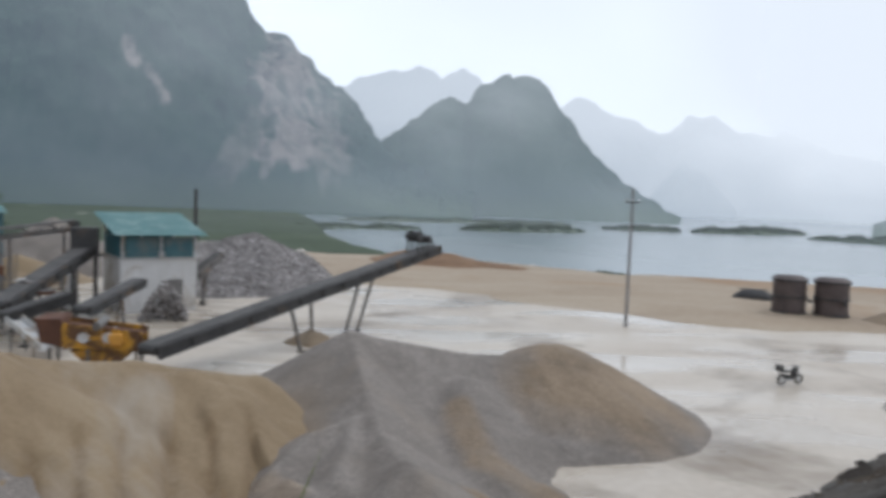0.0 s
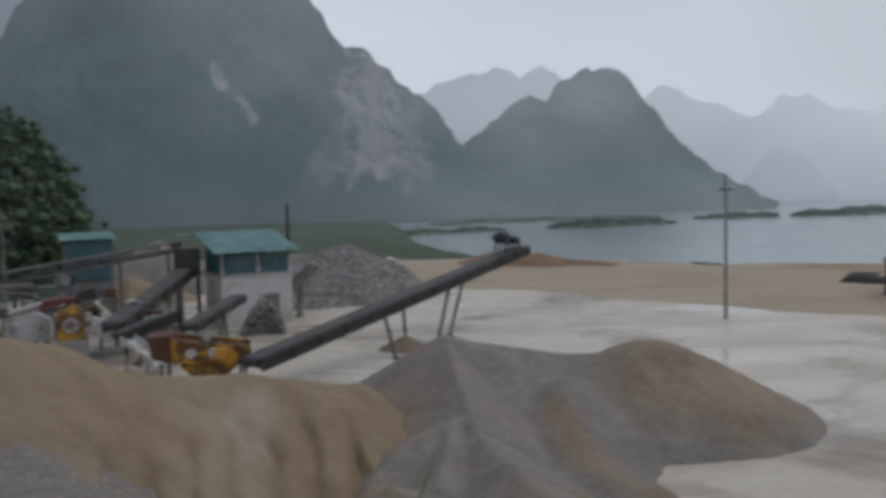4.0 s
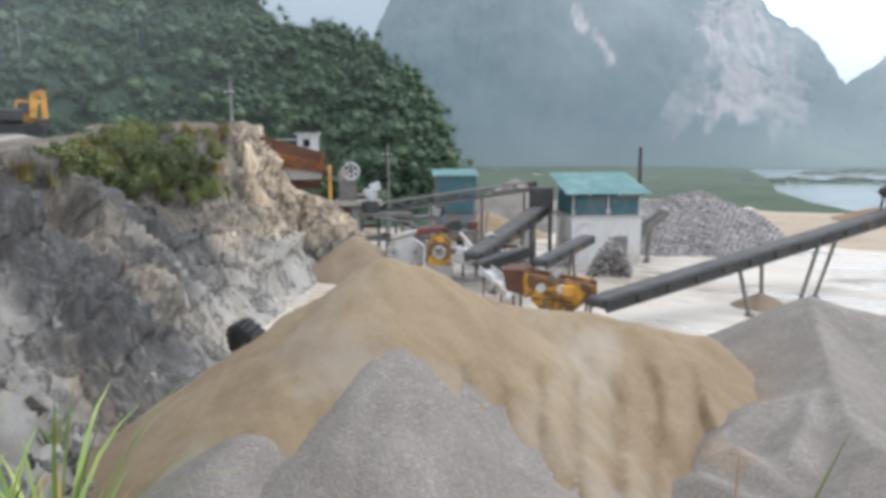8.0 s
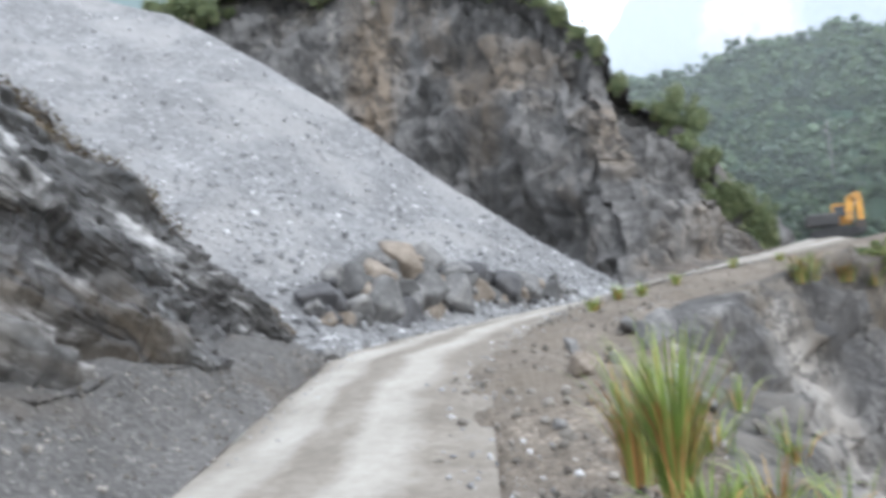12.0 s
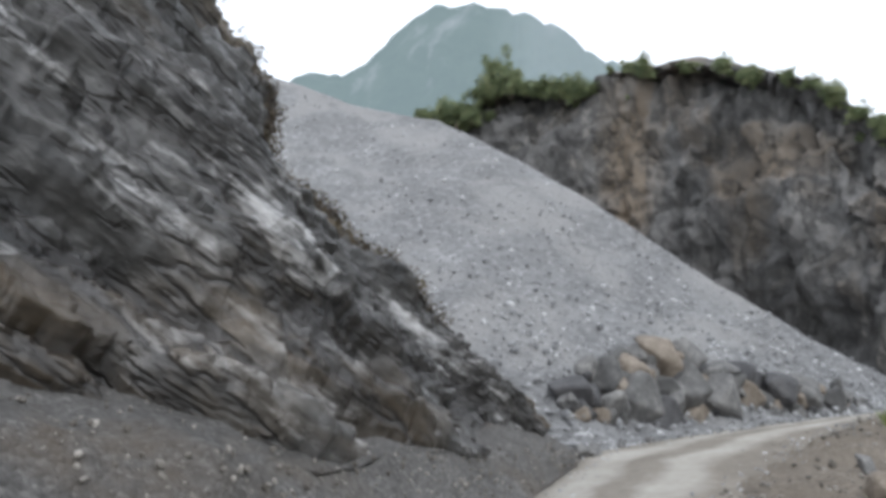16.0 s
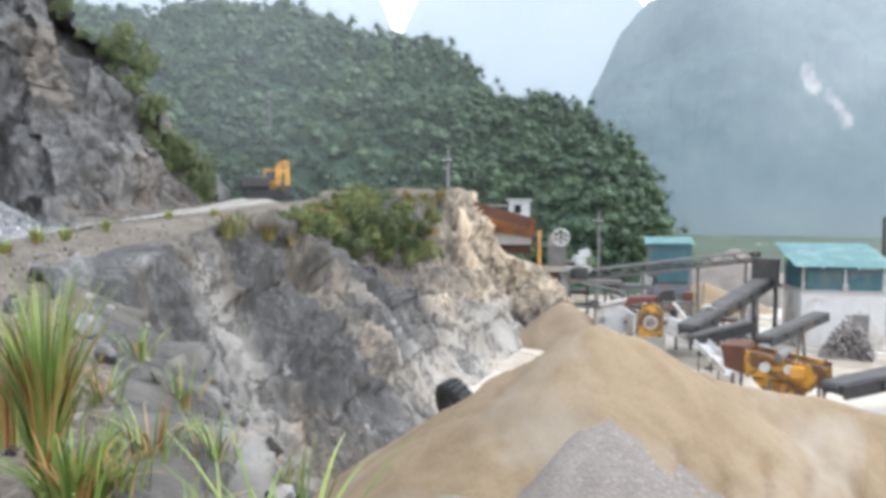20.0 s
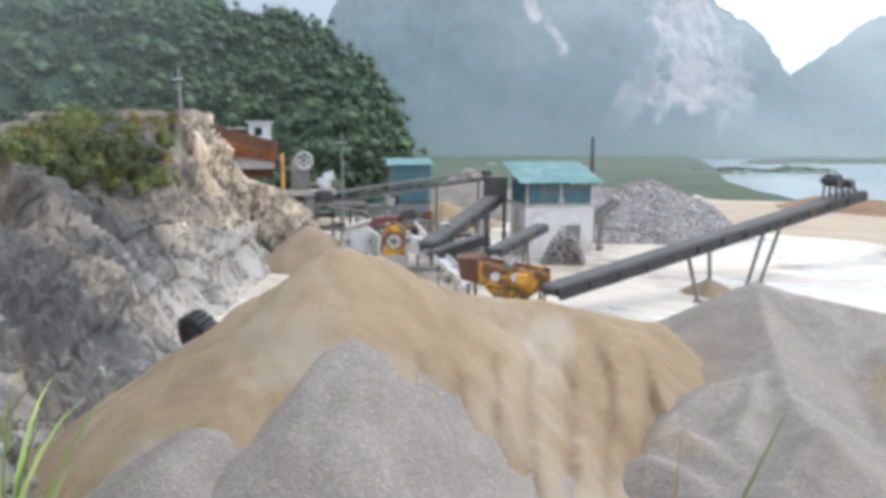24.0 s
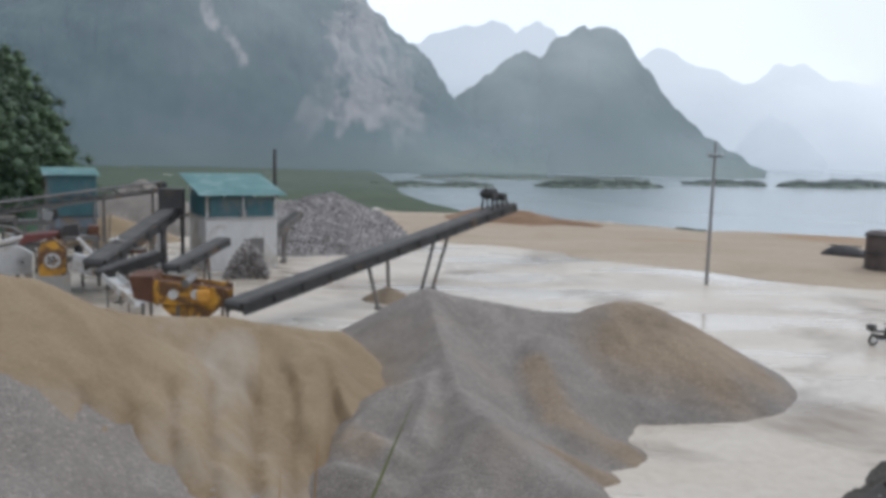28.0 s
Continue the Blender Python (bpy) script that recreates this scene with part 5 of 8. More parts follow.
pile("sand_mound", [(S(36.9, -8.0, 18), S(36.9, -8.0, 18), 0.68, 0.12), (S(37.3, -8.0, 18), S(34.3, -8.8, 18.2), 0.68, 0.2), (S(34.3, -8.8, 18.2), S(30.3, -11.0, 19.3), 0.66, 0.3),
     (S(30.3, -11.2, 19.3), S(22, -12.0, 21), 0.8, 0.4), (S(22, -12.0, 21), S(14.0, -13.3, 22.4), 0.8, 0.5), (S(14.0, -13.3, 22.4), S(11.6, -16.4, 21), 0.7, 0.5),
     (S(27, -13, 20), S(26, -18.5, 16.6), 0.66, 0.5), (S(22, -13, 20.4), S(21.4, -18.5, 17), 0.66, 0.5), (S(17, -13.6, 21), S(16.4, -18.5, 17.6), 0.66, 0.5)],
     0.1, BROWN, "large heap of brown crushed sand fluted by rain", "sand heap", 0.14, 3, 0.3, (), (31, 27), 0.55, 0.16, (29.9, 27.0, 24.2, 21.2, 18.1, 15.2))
pile("gravel_mound", [(S(36.5, -13.3, 16.1), S(36.5, -13.3, 16.1), 0.6, 0.1), (S(36.5, -13.2, 16.15), S(40.6, -21, 13.3), 0.62, 0.3), (S(36.5, -13.2, 16.15), S(33.9, -20.5, 13.5), 0.66, 0.3), (S(36.5, -13.2, 16.15), S(37, -21, 13.2), 0.6, 0.4)],
     0.1, GREY, "grey crushed gravel heap tipped against brown sand", "gravel heap", 0.05, 6, 0.0,
     [(S(36.5, -12.8, 16.15), S(36.5, -12.8, 16.15), 0.6, 0.7)])
pile("gravel_mound", [(S(48.2, -20.2, 14.2), S(49.6, -22, 13.6), 0.62, 0.3)], 0.12, GREY, "small grey gravel heap at the foot of brown sand", "gravel heap", 0.08, 7)
pile("gravel_mound", [(S(6.9, -10.1, 25), S(6.9, -10.1, 25), 0.6, 0.1), (S(6.9, -10.1, 25), S(-2.7, -11.5, 26), 0.55, 0.15), (S(-2.7, -11.5, 26), S(-5.9, -11.3, 26.4), 0.55, 0.3), (S(-5.9, -11.3, 26.4), S(-7.6, -10.5, 27), 0.55, 0.5), (S(-7.6, -10.5, 27), S(-9.2, -10.5, 27.2), 0.55, 0.7), (S(-9.2, -10.5, 27.2), S(-12.6, -12.2, 27.6), 0.6, 0.3),
     (S(-12.6, -12.2, 27.6), S(-13.9, -13.3, 27.4), 0.64, 0.2), (S(6.9, -10.2, 25), S(4.2, -17.6, 18.6), 0.66, 0.03), (S(4.2, -17.6, 18.6), S(2.2, -19.6, 16.8), 0.6, 0.1), (S(6.9, -10.2, 25), S(12.5, -13.6, 24), 0.6, 0.2),
     (S(6.3, -16.3, 19.8), S(9.8, -17.4, 19.2), 0.7, 0.06), (S(9.8, -17.4, 19.2), S(12.8, -20.2, 17.2), 0.7, 0.08), (S(6.3, -16.4, 19.8), S(7.6, -20.4, 16.6), 0.7, 0.06), (S(11.2, -20.4, 16.6), S(9, -21.6, 15.8), 0.7, 0.1), (S(13.6, -22.4, 15.6), S(10.5, -23.4, 15), 0.7, 0.1),
     (S(2.2, -19.4, 16.8), S(-4.2, -23.4, 15.4), 0.6, 0.25), (S(2.2, -19.4, 16.8), S(4.5, -22.8, 15), 0.62, 0.08), (S(-2.0, -13.2, 24.0), S(-3.7, -19.2, 19.6), 0.56, 0.5), (S(-3.7, -19.2, 19.6), S(-7.6, -20.4, 19.4), 0.55, 0.5), (S(-3.0, -21.2, 17.8), S(-7.2, -22.6, 17.8), 0.55, 0.4),
     (S(-6.2, -11.3, 26.4), S(-7.5, -15, 23.8), 0.62, 0.04), (S(-7.5, -15, 23.8), S(-11, -17.0, 23.6), 0.58, 0.06)],
     0.1, GREY, "long heap of grey crushed gravel, ochre towards its far end", "gravel heap", 0.05, 9, 0.06,
     [(S(-9.5, -11.5, 27), S(-15, -14.5, 26.6), 2.4, 1.0), (S(-9, -13.5, 25), S(-13, -16, 25), 1.9, 1.0), (S(-1.4, -14.6, 22.6), S(-3.4, -18.6, 19.8), 0.55, 0.9), (S(-3.4, -18.6, 19.8), S(-9.2, -20.9, 19), 0.6, 1.0),
      (S(-3.4, -20.8, 17.8), S(-9, -22.8, 17.6), 0.5, 1.0), (S(11.5, -15, 22), S(10.4, -17.2, 20), 0.9, 0.7), (S(12.6, -20.2, 17), S(11, -21.4, 16.2), 0.5, 0.6)], waver=0.1)
pile("gravel_mound", [(S(10.0, -9.9, 39), S(10.4, -10.2, 39), 0.6, 0.3)], 0.15, OCHRE, "small tan heap under the conveyor", "gravel heap", 0.1, 14)
pile("stone_mound", [(S(14.1, -3.0, 62), S(17, -3.6, 61), 0.75, 0.6), (S(14.1, -3.0, 62), S(11.2, -4.2, 62), 0.8, 0.6), (S(17, -3.6, 61), S(19.5, -3.9, 60), 0.8, 0.6)], 0.3, COARSE, "tall heap of coarse pinkish-grey crushed stone", "stone heap", 0.4, 15)
pile("sand_mound", [(S(27.6, -2.1, 76), S(31, -4, 74), 0.6, 0.5)], 0.4, GREY, "pale heap of crushed stone behind the plant", "stone heap", 0.2, 16)
pile("sand_mound", [(S(29.5, -4.6, 66), S(27, -5.5, 66), 0.55, 0.5)], 0.4, BROWN, "tan sand heap behind the conveyors", "sand heap", 0.2, 17)
pile("sand_mound", [(S(-31.0, -6.0, 61), S(-32.8, -6.0, 61), 0.5, 0.4)], 0.25, OCHRE, "low ochre sand mound on the beach", "sand heap", 0.1, 18)
pile("sand_mound", [(S(-0.5, -4.0, 88), S(2.5, -3.8, 90), 0.3, 0.8), (S(-5, -4.7, 84), S(-2, -4.4, 86), 0.25, 0.8)], 0.4, ORANGESAND, "low orange-brown sand bank by the lake", "sand heap", 0.2, 19)
pile("debris_mound", [(S(39.4, -6.4, 45.5), S(38.4, -7.6, 44), 0.75, 0.4)], 0.25, OCHRE, "tan fines spilled below the crusher", "sand heap", 0.25, 20)

# Mound of dark earth on the embankment to the side of the road.
m_low = [sight(-31.6, -14.2, 20), sight(-33.5, -13.9, 18.5), sight(-37, -12.9, 16.5), sight(-41, -11.0, 14.5), sight(-46, -9.0, 13), sight(-56, -7.5, 12), sight(-72, -6.5, 12)]
m_top = [sight(-32.6, -11.8, 21), sight(-34.4, -10.0, 19.8), sight(-37.2, -7.8, 18), sight(-40.5, -6.0, 16.5), sight(-46, -5.2, 15), sight(-56, -4.5, 14.5), sight(-72, -4, 16)]
m_back = [at(-32, 25, 0), at(-33, 26, 0), at(-37, 28, 0), at(-42, 28, 1), at(-48, 27, 2), at(-58, 26, 3), at(-78, 26, 4)]
m_mid = [a * np.array([0.55, 0.55, 0.3]) + b * np.array([0.45, 0.45, 0.7]) for a, b in zip(m_low, m_top)]
ramp_low = [at(*p) for p in ((-21.5, 18, -0.25), (-24.5, 12.5, 1.5), (-30, 7.2, 4.1), (-35.5, 4.8, 5.15), (-42, 4.2, 5.5), (-56, 4.6, 5.6), (-74, 6, 5.7))]
ramp_high = [at(-28.8, 27.5, -0.3), at(-30.8, 25, 0.3)] + [p + np.array([0.3, 0.8, 0.1]) for p in m_low[2:]]
ob, ramp_g = loft("earth_ramp", [ramp_low, ramp_high], [36], 160, WETEARTH, [(0.3, 0.25, 4, False), (0.14, 1.2, 5, False)], fade=(0.08, 0.0), flip=True)
tagged(ob, "dark wet brown earth slope below the mound", "earth", kind="structure")
ob, mound_g = loft("earth_mound", [m_low, m_mid, m_top, m_back], [24, 24, 16], 140, DARKEARTH, [(0.5, 0.3, 4, True), (0.2, 1.2, 4, False)], fade=(0.04, 0.1), flip=True)
tagged(ob, "dark overgrown mound of earth beside the road", "mound", kind="structure")


# ---- machines and buildings ----
def P(az, el, d):
    return Vector([float(c) for c in sight(az, el, d)])


def corrugated(bm, p0, u, w, lu, lw, wave=0.25, high=0.04):
    """A ribbed sheet from p0 along u (across the ribs) and w, with thickness."""
    p0, u, w = Vector(p0), Vector(u).normalized(), Vector(w).normalized()
    n = u.cross(w).normalized()
    k = max(2, int(lu / wave) * 2)
    for side, flip in ((0.0, False), (-0.02, True)):
        rows = []
        for j in (0, lw):
            rows.append([bm.verts.new(p0 + u * (lu * i / k) + w * j + n * (side + (high if i % 2 else 0))) for i in range(k + 1)])
        for i in range(k):
            f = (rows[0][i], rows[0][i + 1], rows[1][i + 1], rows[1][i])
            bm.faces.new(f[::-1] if flip else f)
    return bm


def conveyor(name, a, b, width, depth, label, legs=(), mat=STEEL, drums=True, motor=False, truss=False, belt=True):
    """An inclined belt conveyor from a to b. legs: (share of the length at its top, side -1 or 1, share at its foot)."""
    a, b = Vector(a), Vector(b)
    root = thing(name, Matrix.Translation((a.x, a.y, 0)), label, "conveyor")
    o = Vector((a.x, a.y, 0))
    d = b - a
    x = d.normalized()
    y = Vector((0, 0, 1)).cross(x).normalized()
    z = x.cross(y)
    pa, pb = a - o, b - o
    for s in (-1, 1):
        if truss:
            bm = bmesh.new()
            off = y * (s * width / 2)
            beam(bm, pa + off, pb + off, 0.09, 0.1)
            beam(bm, pa + off - z * depth, pb + off - z * depth, 0.09, 0.1)
            n = max(3, int(d.length / (depth * 1.3)))
            for i in range(n):
                p, q = pa + d * (i / n) + off, pa + d * ((i + 1) / n) + off
                beam(bm, p - z * depth * (i % 2), q - z * depth * ((i + 1) % 2), 0.06, 0.06)
            part("side_truss", bm, mat, root)
        else:
            bm = bmesh.new()
            beam(bm, pa + y * (s * width / 2) - z * depth * 0.5, pb + y * (s * width / 2) - z * depth * 0.5, 0.06, depth)
            beam(bm, pa + y * (s * (width / 2 + 0.05)) - z * 0.03, pb + y * (s * (width / 2 + 0.05)) - z * 0.03, 0.16, 0.06)
            beam(bm, pa + y * (s * (width / 2 + 0.05)) - z * (depth - 0.03), pb + y * (s * (width / 2 + 0.05)) - z * (depth - 0.03), 0.16, 0.06)
            n = max(3, int(d.length / 1.6))
            for i in range(n + 1):
                p = pa + d * (i / n) + y * (s * (width / 2 + 0.05))
                beam(bm, p - z * 0.04, p - z * (depth - 0.04), 0.09, 0.07, up=x)
            part("side_frame", bm, mat, root)
    if belt:
        bm = bmesh.new()
        beam(bm, pa + z * 0.02, pb + z * 0.02, width * 0.9, 0.04)
        part("belt", bm, BELT, root, "worn black rubber belt")
        bm = bmesh.new()
        beam(bm, pa - z * (depth * 0.7), pb - z * (depth * 0.7), width * 0.85, 0.03)
        part("return_belt", bm, BELT, root)
        n = int(d.length / 1.3)
        for i in range(1, n):
            p = pa + d * (i / n) - z * 0.05
            bm = bmesh.new()
            rod(bm, p - y * width * 0.42, p + y * width * 0.42, 0.06, 8)
            part("idler", bm, DARKSTEEL, root)
    if drums:
        for p, nm in ((pa, "tail_drum"), (pb, "head_drum")):
            bm = bmesh.new()
            rod(bm, p - y * width * 0.46 - z * depth * 0.35, p + y * width * 0.46 - z * depth * 0.35, depth * 0.38, 16)
            part(nm, bm, DARKSTEEL, root)
    for top, side, low in legs:
        p = pa + d * top + y * (side * width * 0.5) - z * depth
        q = pa + d * low + y * (side * width * 0.75)
        q.z = -0.05
        bm = bmesh.new()
        beam(bm, p, q, 0.13, 0.13, up=x)
        leg = part("leg", bm, STEEL, root)
        bm = bmesh.new()
        box(bm, (q.x, q.y, 0.03), (0.4, 0.4, 0.06))
        part("foot_plate", bm, DARKSTEEL, leg)
    if motor:
        c = pa + d * 0.9
        for k, (along, sz) in enumerate(((0.0, 0.5), (1.15, 0.34))):
            p = c + x * along
            for sx in (-1, 1):
                for sy in (-1, 1):
                    bm = bmesh.new()
                    beam(bm, p + x * (sx * 0.33) + y * (sy * 0.4), p + x * (sx * 0.22) + y * (sy * 0.3) + z * (0.75 if k == 0 else 0.45), 0.09, 0.09, up=x)
                    part("motor_leg", bm, DARKSTEEL, root)
            bm = bmesh.new()
            q = p + z * (0.95 if k == 0 else 0.55)
            rod(bm, q - y * 0.42, q + y * 0.42, sz * 0.62, 16)
            box(bm, q + z * 0.1 + x * 0.1, (sz * 1.3, 0.4, sz * 0.9), (0, 0, 30))
            rod(bm, q + y * 0.42, q + y * 0.62, sz * 0.3, 12)
            part("drive_motor", bm, DARKSTEEL, root)
    return root


conveyor("belt_conveyor", (-11.4, 29.3, 1.42), (-0.72, 47.7, 4.66), 1.0, 0.5, "long dark inclined belt conveyor above wet yard",
         ((0.355, -1, 0.38), (0.475, 1, 0.50), (0.60, -1, 0.53), (0.735, 1, 0.68)), DARKSTEEL, motor=True)
conveyor("truss_conveyor", P(38.3, -4.0, 50), P(26.2, -2.3, 52), 0.9, 0.6, "dusty steel truss conveyor leading to the hut",
         ((0.35, -1, 0.35), (0.62, -1, 0.60), (0.68, 1, 0.70), (0.93, -1, 0.93)), STEEL, truss=True)
conveyor("feed_conveyor", P(30.6, -7.7, 41), P(25.5, -4.1, 50.5), 0.95, 0.55, "dark inclined conveyor rising to the hut", ((0.3, -1, 0.3), (0.3, 1, 0.3), (0.75, -1, 0.72), (0.78, 1, 0.8)), DARKSTEEL)
conveyor("transfer_conveyor", P(30.3, -8.4, 40), P(26.6, -7.2, 41), 0.8, 0.5, "short dark transfer conveyor on steel legs", ((0.3, -1, 0.25), (0.7, -1, 0.7), (0.5, 1, 0.5)), DARKSTEEL)
conveyor("stacker_conveyor", P(25.6, -8.2, 37), P(22.0, -6.3, 43), 0.6, 0.4, "short dark stacking conveyor on thin legs", ((0.55, -1, 0.55), (0.75, 1, 0.72)), DARKSTEEL)
conveyor("return_conveyor", P(19.3, -6.5, 51.5), P(16.7, -4.4, 54), 0.6, 0.45, "dusty brown conveyor beside the stone heap", ((0.45, -1, 0.45), (0.75, 1, 0.75)), STEEL)


def chute():
    a, b = P(29.7, -9.0, 39), P(27.6, -11.0, 36.5)
    root = thing("chute", Matrix.Translation((a.x, a.y, 0)), "bare pale metal discharge chute on thin legs", "chute")
    o = Vector((a.x, a.y, 0))
    bm = bmesh.new()
    beam(bm, a - o, b - o, 0.7, 0.06)
    part("floor", bm, PALEMETAL, root)
    for s in (-1, 1):
        x = (b - a).normalized()
        y = Vector((0, 0, 1)).cross(x).normalized()
        bm = bmesh.new()
        beam(bm, a - o + y * 0.36 * s + Vector((0, 0, 0.14)), b - o + y * 0.36 * s + Vector((0, 0, 0.14)), 0.03, 0.32)
        part("side_plate", bm, PALEMETAL, root)
        for t in (0.15, 0.8):
            p = (a - o).lerp(b - o, t) + y * 0.33 * s
            bm = bmesh.new()
            rod(bm, p, (p.x, p.y, -0.05), 0.04, 8)
            part("leg", bm, STEEL, root)


chute()


def hut():
    turn = math.degrees(math.atan2(0.6, 0.8))
    root = thing("hut", pose(*at(23.2, 48.7, 0), 0, 0, turn), "two-storey hut, white below, open teal sheets above, teal sheet roof", "hut")
    wide, deep, mid, eave, ridge = 4.5, 4.6, 3.25, 4.75, 5.75
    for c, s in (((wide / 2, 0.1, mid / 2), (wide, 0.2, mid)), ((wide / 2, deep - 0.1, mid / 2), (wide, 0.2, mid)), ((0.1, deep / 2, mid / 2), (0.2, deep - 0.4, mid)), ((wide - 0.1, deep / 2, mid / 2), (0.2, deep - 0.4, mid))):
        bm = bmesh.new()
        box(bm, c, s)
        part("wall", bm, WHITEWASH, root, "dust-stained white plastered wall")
    bm = bmesh.new()
    box(bm, (wide / 2, deep / 2, mid + 0.06), (wide + 0.25, deep + 0.25, 0.12))
    part("floor_slab", bm, CONCRETE, root)
    for x in (0.08, wide * 0.52, wide - 0.08):
        for y, top in ((0.08, eave), (deep - 0.08, ridge)):
            bm = bmesh.new()
            box(bm, (x, y, (mid + top) / 2), (0.12, 0.12, top - mid))
            part("post", bm, PALEMETAL, root, "pale roof post")
    for x0, lu in ((0.25, wide * 0.52 - 0.45), (wide * 0.52 + 0.2, wide * 0.48 - 0.42)):
        bm = bmesh.new()
        corrugated(bm, (x0, 0.02, mid + 0.1), (1, 0, 0), (0, 0, 1), lu, 1.25, 0.18, 0.03)
        part("front_panel", bm, DARKTEAL, root, "teal corrugated panel")
    bm = bmesh.new()
    corrugated(bm, (0.02, deep - 0.3, mid + 0.1), (0, -1, 0), (0, 0, 1), deep - 0.6, 1.3, 0.18, 0.03)
    part("side_panel", bm, DARKTEAL, root)
    bm = bmesh.new()
    corrugated(bm, (0.2, deep - 0.1, mid + 0.1), (1, 0, 0), (0, 0, 1), wide - 0.4, 2.2, 0.18, 0.03)
    part("back_panel", bm, DARKTEAL, root)
    slope = Vector((0, deep + 1.1, ridge - eave + 0.2))
    bm = bmesh.new()
    corrugated(bm, (-0.5, -0.6, eave - 0.02), (1, 0, 0), slope, wide + 1.0, slope.length, 0.22, 0.04)
    part("roof", bm, TEAL, root, "teal corrugated metal roof")
    for x in (0.1, wide / 2, wide - 0.1):
        bm = bmesh.new()
        beam(bm, (x, -0.5, eave - 0.12), (x, deep + 0.4, ridge - 0.05), 0.07, 0.12)
        part("rafter", bm, STEEL, root)
    bm = bmesh.new()
    box(bm, (wide * 0.7, 0.0, 1.0), (0.95, 0.08, 2.0))
    part("door", bm, STEEL, root, "dull grey metal door")


hut()


def drive_tower():
    c = at(25.5, 50.8, 0)
    root = thing("drive_tower", pose(*c, 0, 0, 20), "dark steel drive tower on black posts beside the hut", "tower")
    for x in (-0.6, 0.6):
        for y in (-0.5, 0.5):
            bm = bmesh.new()
            box(bm, (x, y, 1.7), (0.16, 0.16, 3.4))
            part("post", bm, DARKSTEEL, root)
    bm = bmesh.new()
    box(bm, (0, 0, 4.2), (1.5, 1.2, 1.7), bevel=0.04)
    part("drive_box", bm, DARKSTEEL, root, "dark sheet-metal housing")
    bm = bmesh.new()
    box(bm, (0, 0, 3.35), (1.9, 1.5, 0.08))
    part("platform", bm, STEEL, root)
    bm = bmesh.new()
    box(bm, (-0.75, 0.2, 1.9), (0.45, 0.5, 3.6), (0, 6, 0))
    part("column", bm, WHITEWASH, root, "white plastered column")


drive_tower()


def silo_shed():
    root = thing("silo_shed", pose(*at(32.0, 62, 0), 0, 0, 36), "dark teal sheet-metal storage shed with tapered lower bin on legs", "shed")
    w, d = 3.2, 2.8
    for (x, y), u, lu, nm in (((-w / 2, -d / 2), (1, 0, 0), w, "front_wall"), ((w / 2, -d / 2), (0, 1, 0), d, "side_wall"), ((w / 2, d / 2), (-1, 0, 0), w, "back_wall")):
        bm = bmesh.new()
        corrugated(bm, (x, y, 2.5), u, (0, 0, 1), lu, 3.05, 0.2, 0.03)
        part(nm, bm, DARKTEAL, root)
    for s in (-1, 1):
        bm = bmesh.new()
        box(bm, (-w / 2, s * (d / 2 - 0.06), 4.0), (0.12, 0.12, 3.05))
        part("post", bm, STEEL, root)
    bm = bmesh.new()
    prism(bm, [(-d / 2, 2.45), (d / 2, 2.45), (d / 2, 1.7), (0.45, 0.8), (-0.45, 0.8), (-d / 2, 1.7)], "x", -w / 2 + 0.02, w / 2 - 0.02)
    part("bin", bm, BLUESTEEL, root, "blue-grey tapered steel bin")
    bm = bmesh.new()
    corrugated(bm, (-w / 2 - 0.25, -d / 2 - 0.3, 5.46), (1, 0, 0), (0, 1, 0.14), w + 0.5, d + 0.65, 0.22, 0.04)
    part("roof", bm, TEAL, root, "pale teal corrugated roof")
    for x in (-w / 2 + 0.1, w / 2 - 0.1):
        for y in (-d / 2 + 0.1, d / 2 - 0.1):
            bm = bmesh.new()
            box(bm, (x, y, 1.2), (0.16, 0.16, 2.5))
            part("leg", bm, STEEL, root)
    for z in (3.9, 2.5):
        bm = bmesh.new()
        box(bm, (0, -d / 2 - 0.04, z), (w + 0.1, 0.06, 0.1))
        part("band", bm, DARKSTEEL, root)


silo_shed()


